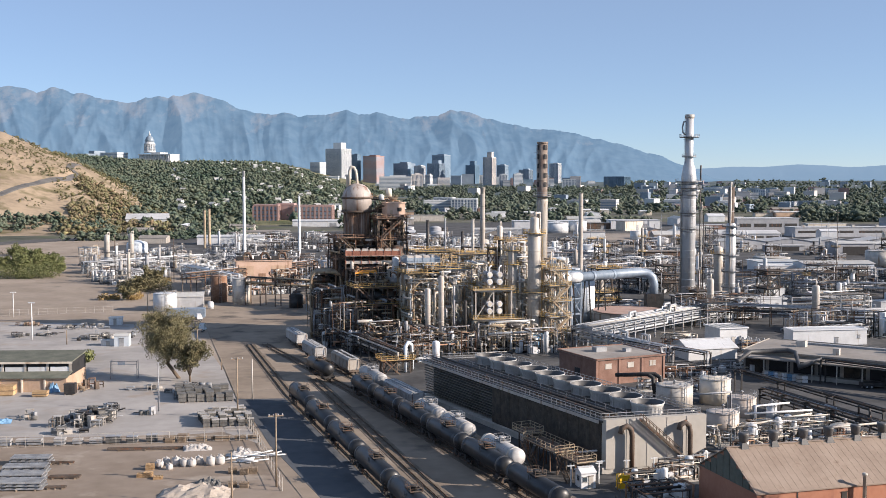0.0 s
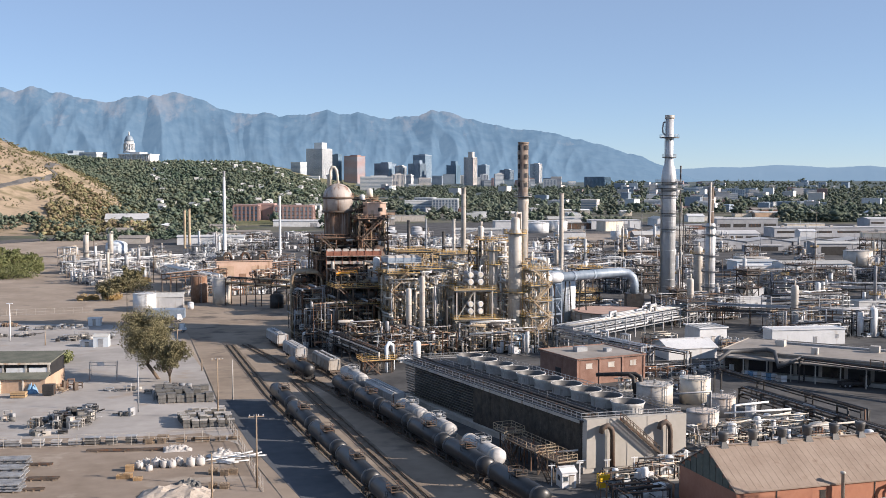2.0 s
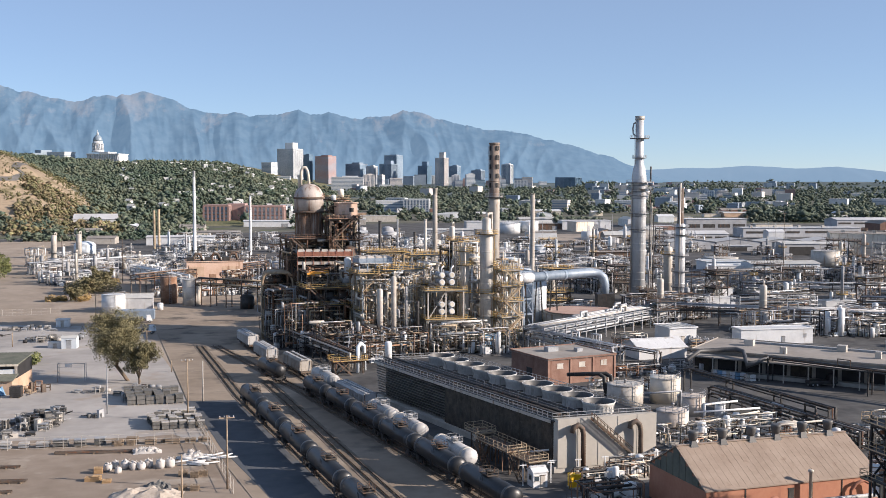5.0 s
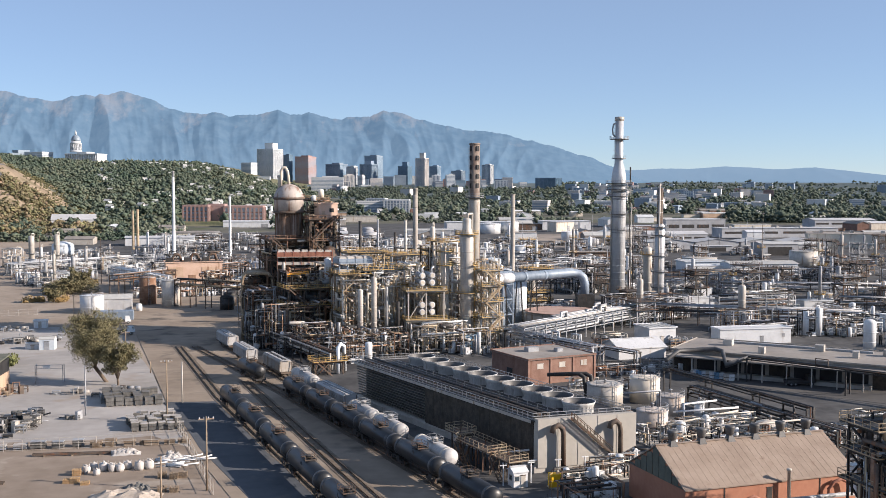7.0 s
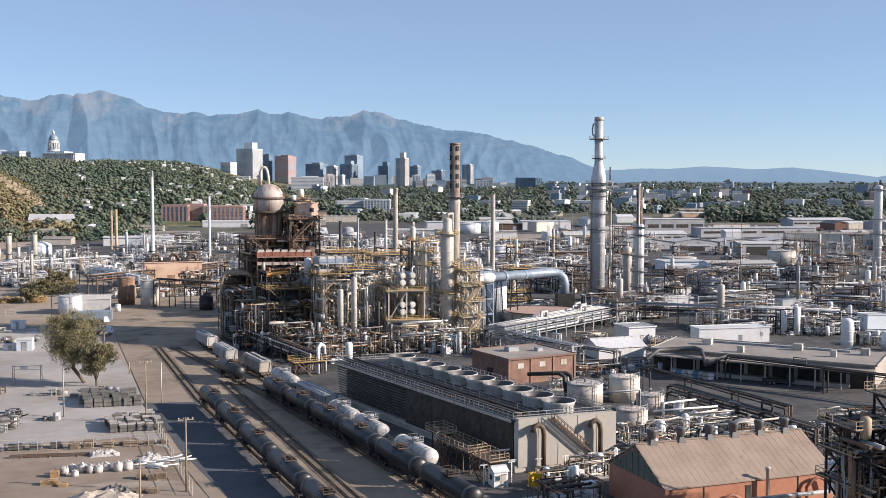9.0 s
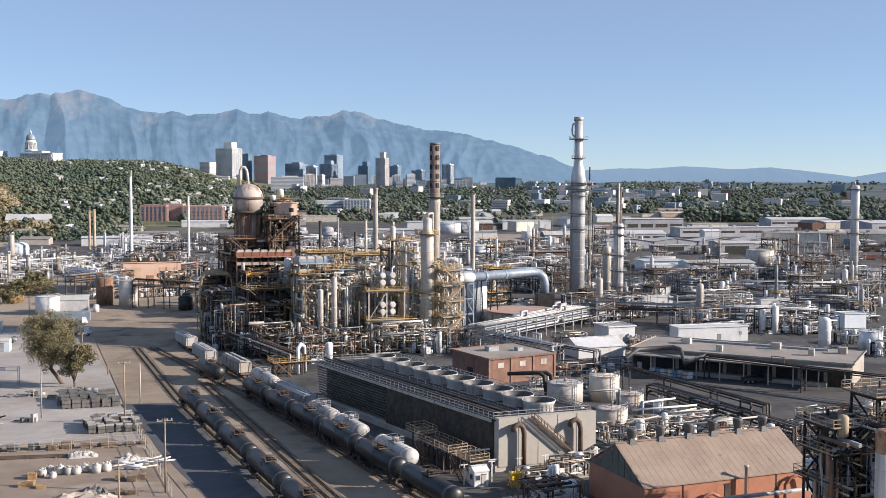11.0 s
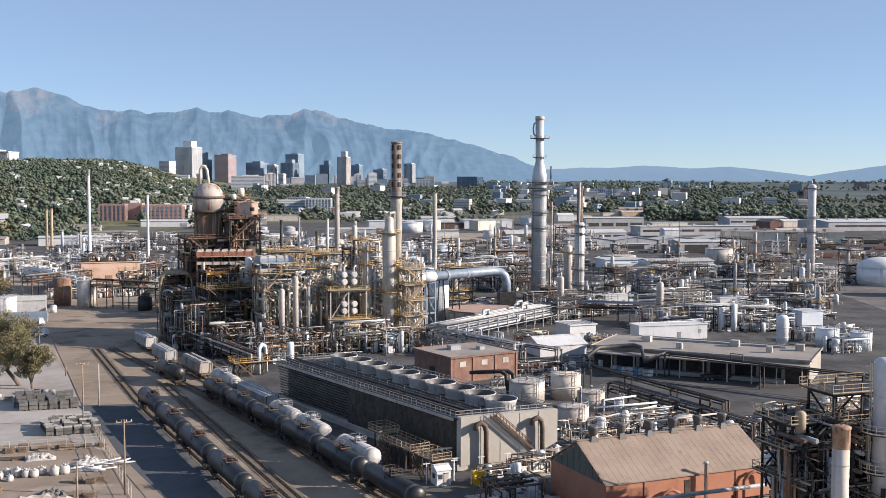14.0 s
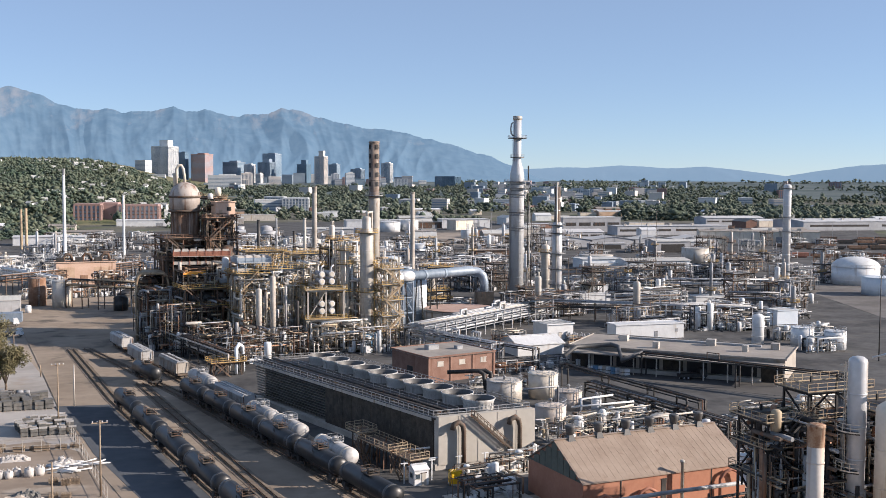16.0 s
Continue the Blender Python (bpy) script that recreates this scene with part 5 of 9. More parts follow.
rack(-36.0, 325.2, -9.8, 267.1, "low dark pipe rack alongside the sidings", 4.5, (3.6, 5.0), 6.5, 7, 11, DARK, (DARK, IRON, STEEL, DARK, TANKBAND, LAGGING), 0.24)
pipe([(-30.3, 319.4, 8.5), (-29.8, 319.4, 8.8), (-21.8, 311.6, 8.8), (-21.3, 311.6, 0.5)], 0.5, LAGGING, "pale insulated pipe bent over the cracker foot")

# vessels added, mostly hidden, so the structure blocks the sun
for x, y, r, h in ((-23.4, 334.8, 2.6, 23), (-31.0, 328.7, 2.4, 14), (-14.0, 329.9, 2.3, 27), (-8.4, 325.2, 1.8, 19), (-33.0, 320.5, 1.9, 9), (-31.5, 342.0, 2.5, 24), (-20.0, 342.5, 2.4, 29), (-25.5, 327.0, 1.9, 17), (-37.0, 341.5, 2.3, 18), (-12.5, 337.5, 2.4, 22), (-15.5, 318.0, 1.6, 15)):
    column(x, y, r, h, IRON, "added dark vessel blocking sun inside the cracker structure", (h * 0.5,), lad=None, rail_mat=OCHRE)

# ---- middle structures ----
steel_frame(-6.5, 313.8, AX, 11, 10, (5.5, 11, 16.5, 21.5), "grey process structure with yellow handrails", 2, 2, OCHRE, YELLOW)
steel_frame(1.0, 316.0, AX, 12, 10, (5.5, 12, 18, 22.5), "weathered process structure hung with pipes", 3, 2, STEEL, YELLOW)
for i, (x, y, r, h, m) in enumerate(((-4.3, 301.2, 0.8, 17.5, LAGGING), (-0.5, 301.2, 0.8, 21.0, LAGGING), (3.1, 305.3, 0.35, 18, STEEL), (-8.0, 308.4, 0.5, 19, STEEL), (6.3, 303.2, 0.5, 14, DARK))):
    column(x, y, r, h, m, "slim insulated process column", (), lad=None, pipe=i < 2)
lying_vessel(-0.3, 301.2, AX, 8.5, 1.6, 5.2, DARK, "dark lying drum on a raised saddle")
lying_vessel(-7.5, 337.4, AX, 10, 2.0, 19.5, BLUESTEEL, "blue-grey lying drum on a high structure")
# darker pipes again, shade under the structures put into their colours
for k, (x, y) in enumerate(((-5.3, 295.2), (0.2, 297.2), (5.7, 297.2), (-2.4, 325.2), (-7.4, 284.0))):
    piping(x, y, AX, 12, 9, 60 + k, "dense pipework under the process structures", 26, 7.0, (DARK, IRON, STEEL, DARK, RUSTY, OCHRE, LAGGING), thin=0.8)


def deck_vessel(x, y, z, ang, ln, r, mat, label):
    """A lying drum on short saddles on a structure's deck."""
    t = thing("pressure_vessel", x, y, z, ang, label, "pressure vessel")
    part("shell", Shape().drum((-ln / 2, 0, r + 0.4), (ln / 2, 0, r + 0.4), r, 14, 0.5), mat, t)
    for a in (-ln * 0.3, ln * 0.3):
        part("saddle", Shape().box(a, 0, 0, 0.4, r * 1.5, 0.75), IRON, t)
    part("nozzle", Shape().lathe(ln * 0.15, 0, [(0.2, r * 2 + 0.3), (0.2, r * 2 + 0.9), (0.34, r * 2 + 0.9), (0.34, r * 2 + 1.05)], 8), STEEL, t)


# drums added so the open frames cast fuller shadows
for x, y, z, ln, r, m in ((-6.5, 313.8, 5.64, 9, 1.5, IRON), (-6.5, 315.8, 11.14, 9, 1.4, TANKBAND), (-5.5, 313.0, 16.64, 8, 1.2, STEEL), (1.0, 316.0, 5.64, 10, 1.6, TANKBAND), (1.0, 314.5, 12.14, 10, 1.3, IRON), (1.5, 317.5, 18.14, 9, 1.2, LAGGING), (-20.0, 317.1, 6.64, 11, 1.6, IRON), (-20.0, 318.1, 12.14, 11, 1.5, TANKBAND), (23.3, 343.8, 10.14, 8, 1.4, STEEL), (23.3, 343.8, 18.14, 8, 1.3, TANKBAND), (-27.0, 331.5, 7.14, 11, 1.7, IRON), (-26.0, 331.5, 13.14, 12, 1.6, TANKBAND)):
    deck_vessel(x, y, z, AX, ln, r, m, "added grey drum blocking sun on a structure deck" if m is STEEL else "added weathered drum blocking sun on a structure deck")
fin_fan(-6.8, 317.0, 21.7, AX, 10, 6, "blue-grey air cooler on the process structure top", BLUESTEEL)


def exchanger(t, x, y, z, r=0.85):
    """A shell-and-tube exchanger whose flanged head faces the front."""
    part("exchanger_shell", Shape().path([(x, y + 6, z), (x, y + 0.3, z)], r * 0.85, 14), STEEL, t)
    part("exchanger_head", Shape().path([(x, y + 0.3, z), (x, y, z)], r, 18), WHITE, t, "white round exchanger head")
    part("head_cover", Shape().path([(x, y, z), (x, y - 0.12, z)], r * 0.7, 14), CREAM, t)


ex = steel_frame(13.5, 309.5, AX - 8, 10.5, 9, (0.9, 8.7, 17.0), "three-level exchanger structure with yellow handrails", 2, 2, LAGGING, YELLOW, OCHRE, stairs=False)
for z in (3.0, 11.0, 19.4):
    for x in (-1.2, 1.7):
        for dz in (0.0, 2.0):
            exchanger(ex, x, -4.9, z + dz, 0.86 if z > 5 else 0.6)
for x in (-1.2, 1.7):
    part("outlet_pipe", Shape().path([(x, -4.0, 21.8), (x, -4.0, 23.4), (x + 0.7, -4.0, 24.0)], 0.22, 8), WHITE, ex)
column(20.1, 310.5, 1.25, 28.5, LAGGING, "tall slim insulated process column with yellow platforms", ((8, -150, 60), (16, 150, 330), (24, -150, 60), 28), rail_mat=YELLOW, lad=200)
column(26.4, 309.5, 1.95, 33.0, LAGGING, "tall pale insulated fractionator column", ((9, -60, 120), (16, 180, 400), (24, -60, 100), (33, 0, 360)), rail_mat=YELLOW, lad=-20, taper=((34.5, 1.3), (37, 1.3)))
t = flue(29.6, 320.5, 1.55, 1.5, 59.6, STACKBROWN, "tall weathered brown stack with dark window slots", None, (43.5,), 200)
part("lower_sleeve", Shape().lathe(0, 0, [(1.62, 0), (1.62, 41), (1.75, 42), (1.55, 43)], 18), LAGGING, t, "pale insulated lower sleeve")
sl = Shape()
for i in range(5):
    for q in (-60, 30, 120, 210):
        z = 46.3 + 2.75 * i
        sl.box(1.49 * math.cos(radians(q)), 1.49 * math.sin(radians(q)), z, 0.3, 0.8, 1.4, q)
tagged(part("slot_grating", sl, BLACK, t, "dark window slots"), kind="stuff")
steel_frame(32.6, 309.5, AX, 5, 5, (4.5, 9, 13.5, 18, 22.5), "yellow open stair tower beside the fractionator", 1, 1, OCHRE, YELLOW, STEEL, brace=True, w=0.22)
steel_frame(23.3, 343.8, AX, 9, 8, (10, 18, 24, 29), "yellow-railed structure behind the columns", 2, 1, IRON, YELLOW)
steel_frame(19.7, 350.5, AX, 8, 7, (12, 20, 26), "cluttered yellow platform structure", 2, 1, IRON, YELLOW)
column(18.6, 350.5, 0.9, 33, LAGGING, "slim column with a domed top among the platforms", (28,), lad=None)
solid("equipment_box", Shape().box(0, 0, 22.5, 8, 5, 4.2), CREAM, "cream rectangular ducting box on the structure top", "duct", x=24.0, y= 346.4, ang=AX)
for k, (x, y) in enumerate(((23.3, 301.2), (16.1, 301.2), (27.8, 297.2), (34.6, 325.2), (20.9, 325.2))):
    piping(x, y, AX, 11, 8, 80 + k, "dense pipework round the column feet", 24, 7.0, (STEEL, LAGGING, OCHRE, DARK, IRON, DARK), thin=0.8)
pipe([(18.0, 311.6, 1), (18.0, 311.6, 5.4), (18.8, 311.6, 6.6), (20.2, 311.6, 5.4), (20.2, 311.6, 1)], 0.55, WHITE, "white looped pipe at the column foot")
solid("transformer_block", Shape().box(0, 0, 0, 5, 4, 4.5), BLUE, "dull blue equipment housing at the column foot", "equipment", x=26.4, y= 303.2, ang=AX)

# the blue-grey flue duct
DX, DY = 31.8, 337.4
EXX, EXY = 71.6, 380.1
du = thing("flue_duct", 0, 0, 0, 0, "blue-grey flue duct with an elbow at its end", "duct")
part("duct", Shape().path([(DX + 6, DY + 2, 17.2), (EXX - 2, EXY, 15.7), (EXX + 1.2, EXY, 15.2), (EXX + 2.8, EXY, 13.8), (EXX + 3.4, EXY, 11.6), (EXX + 3.4, EXY, 8)], 1.55, 16), BLUESTEEL, du)
ux, uy = EXX - 2 - (DX + 6), EXY - (DY + 2)
ends = [(DX + 6 + ux * k, DY + 2 + uy * k, 17.2 - 1.5 * k) for k in (-0.22, 0.06, 0.10, 0.20, 0.34, 0.37, 0.6, 0.63)]
part("transition", Shape().path(ends[:2], 1.62, 18), WHITE, du, "white duct sleeve at the stack")
part("coupling", Shape().path(ends[1:4:2], 1.68, 18), ALUM, du, "bright metal coupling sleeve")
for k in (4, 6):
    part("flange", Shape().path(ends[k:k + 2], 1.72, 18), BLUESTEEL, du)
part("base_box", Shape().box(EXX + 3.4, EXY, 0, 6, 6, 8.2), DARK, du)
for k in (0.25, 0.4, 0.55):
    part("trestle", Shape().beam((DX + (EXX - DX) * k - 1.5, DY + (EXY - DY) * k, 0), (DX + (EXX - DX) * k - 0.6, DY + (EXY - DY) * k, 16), 0.4).beam((DX + (EXX - DX) * k + 1.5, DY + (EXY - DY) * k, 0), (DX + (EXX - DX) * k + 0.6, DY + (EXY - DY) * k, 16), 0.4), DARK, du)
steel_frame(40.7, 350.5, AX, 7, 6, (5, 10, 15, 19), "blue-grey lattice frame under the flue duct", 2, 1, BLUESTEEL, STEEL, floors=False)
tank(47.9, 367.7, 4.3, 16.5, PALEBLUE, "pale blue upright storage tank by the lattice frame", "flat")
tank(43.5, 380.1, 5.0, 17, PALEBLUE, "pale blue tank behind the lattice frame", "flat")

# structures further back
for x, y, lx, ly, lv, m in ((-4.8, 376.9, 13, 10, (6, 12, 18, 23.5), OCHRE), (9.8, 386.6, 12, 10, (6, 12, 18, 22), STEEL), (-17.5, 393.3, 13, 10, (6, 12, 19), IRON), (3.6, 424.8, 14, 9, (6, 12, 18), OCHRE), (25.5, 415.1, 12, 9, (7, 14, 20), STEEL), (-39.5, 405.7, 10, 8, (7, 13), IRON)):
    steel_frame(x, y, AX, lx, ly, lv, "weathered process structure behind the cracker", 2, 1, m, YELLOW, stairs=False)
    fill_frame(x, y, AX, lx, ly, lv[-1], int(x * 7) + 5000, "pipes and drums in a process structure", 70, (OCHRE, LAGGING, STEEL, IRON, WHITE))
# pipes and drums crowding the frames
for k, (x, y, lx, ly, h, n) in enumerate(((CX, CY, 17, 15, 30, 240), (-20.2, 320.5, 17, 10, 22, 200), (-17.0, 334.8, 9, 9, 37, 80), (-6.4, 311.6, 12, 11, 21, 190), (1.0, 311.6, 13, 11, 22, 200), (13.6, 313.8, 9, 7, 22, 100), (22.7, 334.8, 11, 9, 30, 130), (31.6, 311.6, 8, 8, 28, 70), (-30.0, 325.2, 22, 12, 17, 230), (-13.4, 301.2, 20, 10, 9, 110), (-2.2, 295.2, 22, 8, 8, 100), (17.7, 301.2, 20, 8, 9, 90), (-36.8, 337.4, 8, 8, 15, 50), (7.9, 325.2, 10, 10, 24, 150), (23.5, 313.8, 8, 8, 26, 100), (-22.1, 311.6, 24, 8, 14, 130), (-11.0, 325.2, 14, 12, 24, 130))):
    # dark set: rusty cracker pipes, and shade at the feet as colour
    fill_frame(x, y, AX, lx, ly, h, 1000 + k, "crowded pipes and drums threading the steel frames", n, (RUSTY, IRON, DARK, OCHRE, LAGGING, STEEL) if k in (0, 1, 2, 8, 9, 10, 12, 15) else (OCHRE, LAGGING, CREAM, CREAM, LAGGING, WHITE))

# extra pipework that lets less sun through the cracker
for k, (x, y, lx, ly, h, n) in enumerate(((CX, CY, 16, 14, 29, 400), (-36.6, 334.8, 9, 9, 19, 230), (-20.1, 327.5, 18, 10, 23, 360), (-17.0, 334.8, 10, 10, 38, 300))):
    fill_frame(x, y, AX, lx, ly, h, 1400 + k, "dark rusty pipework packed inside the cracker structure", n, (RUSTY, IRON, DARK, BLACK, IRON, OCHRE))

# ---- scrubber stack and its neighbour ----
BX, BY = 98.0, 428.9
st = thing("scrubber_stack", BX, BY, 0, 0, "tall silver scrubber tower narrowing to a stack", "stack")
zz = {'top': 74.4, 'up': 65.5, 'low': 57.7, 'c1': 55.0, 'c0': 50.9, 'p1': 47.8, 'p2': 42.6, 'p3': 35.4, 'p4': 29.1}
part("shell", Shape().lathe(0, 0, [(2.95, 0), (2.95, zz["c0"] - 1.6), (2.85, zz["c0"] - 0.2), (2.45, zz["c1"] - 1.6), (1.9, zz["c1"] - 0.1), (1.68, zz["c1"] + 0.8), (1.65, zz["low"]), (1.62, zz["top"])], 28), ALUM, st)
part("lip", Shape().lathe(0, 0, [(1.62, zz["top"] - 1.6), (1.9, zz["top"] - 1.4), (1.9, zz["top"]), (1.5, zz["top"])], 20, False), LAGGING, st)
for z in (zz["up"], zz["low"]):
    ring_deck(st, 0, 0, z, 1.7, 3.9 if z > zz["low"] else 2.8, 0, 360, DARK, STEEL)
for z in (zz["p1"], zz["p1"] - 2.5, zz["p2"], zz["p3"], zz["p4"]):
    ring_deck(st, 0, 0, z, 2.95, 5.2 if z > zz["p2"] else 3.9, 150 if z < zz["p2"] else 0, 390 if z < zz["p2"] else 360, DARK, STEEL, 20)
    part("wind_girder", Shape().lathe(0, 0, [(2.95, z - 1.4), (3.15, z - 1.3), (3.15, z - 0.9), (2.95, z - 0.8)], 24, False), STEEL, st)
for k in range(3):
    part("service_riser", Shape().path([(4.4 + 0.75 * k, -1.0, 0), (4.4 + 0.75 * k, -1.0, zz["p1"] - 3 - 5 * k)], 0.2, 6), DARK if k != 1 else LAGGING, st)
part("outlet_pipe", Shape().path([(4.6, 0.4, 0.5), (4.6, 0.4, 12), (3.8, 0.4, 13)], 0.5, 8), ALUM, st)
part("side_vent", Shape().path([(4.6, -0.6, zz["p1"]), (4.6, -0.6, zz["p1"] + 6.5)], 0.3, 6), DARK, st)
part("upper_loop", Shape().path([(-1.7, 0, zz["top"] - 8), (-2.6, 0, zz["top"] - 7), (-2.8, 0, zz["top"] - 5), (-2.4, 0, zz["top"] - 3), (-1.7, 0, zz["top"] - 2.6)], 0.3, 8), STEEL, st)
ladder(st, 0.7, -3.2, 2, zz["c0"], -80, STEEL)
sb = Shape()
for k in range(16):
    z = 3.0 + 2.9 * k
    sb.lathe(0, 0, [(2.95, z), (2.99, z + 0.03), (2.99, z + 0.12), (2.95, z + 0.15)], 28, False)
tagged(part("shell_seaming", sb, ALUM, st), kind="stuff")
part("down_comer", Shape().path([(-3.15, -1.1, 0.5), (-3.15, -1.1, zz["p2"]), (-2.6, -1.0, zz["p1"] + 1)], 0.28, 8), LAGGING, st)
ladder(st, -1.9, -0.8, zz["c1"], zz["top"] - 1, 210, STEEL)
dark_top = column(108.9, 405.7, 1.9, 31.6, ALUM, "silver process column with a dark upper stack", (8, 14, 20, 28, 31), taper=((32.2, 1.15), (45.7, 1.05)), head=False, lad=180, rail_mat=STEEL)
part("upper_stack", Shape().lathe(0, 0, [(1.3, 32.0), (1.19, 32.6), (1.1, 45.9), (0.9, 45.9)], 16), IRON, dark_top, "dark rusty upper stack")
column(106.7, 415.1, 1.7, 22.0, LAGGING, "plain pale column beside the silver column", (20,), lad=None, rail_mat=YELLOW)

# ---- lesser stacks ----
for u_x, u_y, r0, r1, h, m, tip, lab in (
    (-128.9, 695.9, 1.15, 0.8, 54.6, WHITE, STEEL, "tall white tapered flare stack"),
    (-92.5, 690.6, 0.85, 0.7, 38.6, WHITE, None, "plain white heater stack"),
    (-170.2, 766.4, 1.0, 0.95, 27.5, OCHRE, None, "weathered yellow-ochre twin heater stack"),
    (-167.0, 766.4, 1.0, 0.95, 28.3, OCHRE, None, "weathered yellow-ochre twin heater stack"),
    (18.8, 508.5, 1.3, 1.1, 45.1, STACKTAN, STACKTAN, "plain tan tapered heater stack"),
    (14.2, 508.5, 0.75, 0.7, 30.1, LAGGING, None, "slim grey heater stack"),
    (-8.2, 572.8, 0.8, 0.8, 27.2, DARK, None, "short plain black stack"),
    (65.3, 508.5, 1.1, 1.0, 42.4, STACKTAN, None, "plain tan heater stack"),
    (1.3, 611.5, 0.5, 0.45, 26.8, STEEL, None, "thin grey vent stack"),
    (9.7, 538.8, 0.7, 0.65, 22.8, DARK, None, "short dark vent stack"),
):
    flue(u_x, u_y, r0, r1, h, m, lab, tip, (), None)
t = column(218.0, 433.3, 1.7, 46.3, ALUM, "slender silver column with platforms on its height", (10, 26.9, 33.0, 45.4), lad=30, rail_mat=STEEL)
column(226.4, 508.7, 0.9, 22.7, LAGGING, "thin column with rusty platforms", (12, 18, 25), lad=None, rail_mat=RUSTY)
column(107.8, 580.2, 0.75, 22.4, LAGGING, "thin far process column", (10, 18), lad=None, rail_mat=YELLOW)
column(140.4, 295.4, 1.75, 8.4, WHITE, "white upright nitrogen vessel", (), lad=None, pipe=False)

# ---- tanks ----
PINKCREAM = surface("pinkish_cream_tank_paint", (0.46, 0.40, 0.35), (0.56, 0.50, 0.445), 0.3, 0.6, 0.0, (0.30, 0.21, 0.15), 0.35)
tank(63.4, 361.8, 13.0, 3.8, LAGGING, "wide low round tank with a faded red roof", "flat", rail=False)
solid("tank_roof_paint", Shape().lathe(0, 0, [(12.6, 0), (12.6, 0.06)], 32), surface("faded_red_roof", (0.36, 0.24, 0.20), (0.46, 0.33, 0.28), 0.2, 0.8), "faded red cover on the wide low tank", "tank cover", x=63.4, y= 361.8, z=4.36)
for x, y, r, h, m, roof in ((49.7, 228.2, 3.9, 4.4, LAGGING, "flat"), (58.9, 230.0, 3.3, 5.4, CREAM, "cone"), (61.2, 217.6, 2.9, 3.8, PINKCREAM, "cone"), (52.4, 198.7, 3.0, 4.9, PINKCREAM, "cone"), (66.4, 214.5, 1.1, 2.6, WHITE, "dome"), (74.8, 197.3, 3.2, 1.6, CREAM, "dome")):
    tank(x, y, r, h, m, "small cream storage tank behind the cooling tower" if m in (CREAM, PINKCREAM) else "small rust-streaked pale tank behind the cooling tower", roof, "small storage tanks")
tank(272.2, 470.8, 10.9, 8.4, WHITE, "large white storage tank with a shallow dome", "dome", "white storage tanks")
tank(257.8, 424.0, 8.5, 7.5, PALEBLUE, "large pale tank beside the domed tank", "flat", "white storage tanks")
for x, y, r, h in ((153.5, 293.7, 3.3, 5.4), (159.9, 286.5, 3.1, 5.2)):
    tank(x, y, r, h, WHITE, "white upright storage tank with a railed top", "flat", "white storage tanks")
tank(-103.3, 396.8, 4.2, 6.4, WHITE, "white upright tank with a railed top", "flat")
tank(-78.9, 418.9, 3.6, 9.8, LAGGING, "grey upright tank streaked with rust", "cone")
tank(-89.0, 424.8, 3.2, 10.5, RUSTY, "rusted brown upright tank", "cone")
tank(-87.5, 402.1, 1.1, 2.3, WHITE, "small white plastic tank", "dome", rail=False)
tank(-204.9, 717.9, 7.0, 5.5, PALEBLUE, "pale dome-roofed tank in the far unit", "dome")
tank(127.0, 1012.0, 8.5, 10.5, WHITE, "small white far storage tank", "cone")
for x, y, r, h in ((97.5, 700.0, 1.1, 7.0), (73.0, 705.0, 1.2, 7.5), (58.0, 640.0, 3.2, 6.0), (46.0, 720.0, 4.0, 6.5), (104.0, 742.0, 3.4, 6.0), (28.0, 735.0, 3.6, 7.0)):
    tank(x, y, r, h, WHITE if r < 3.5 else LAGGING, "small pale process tank in the far unit", "dome", rail=False)
tank(106.2, 1003.2, 11, 9, WHITE, "white far storage tank", "cone")
tank(248.8, 609.8, 8, 8.5, LAGGING, "grey tank beside the far sheds", "flat")

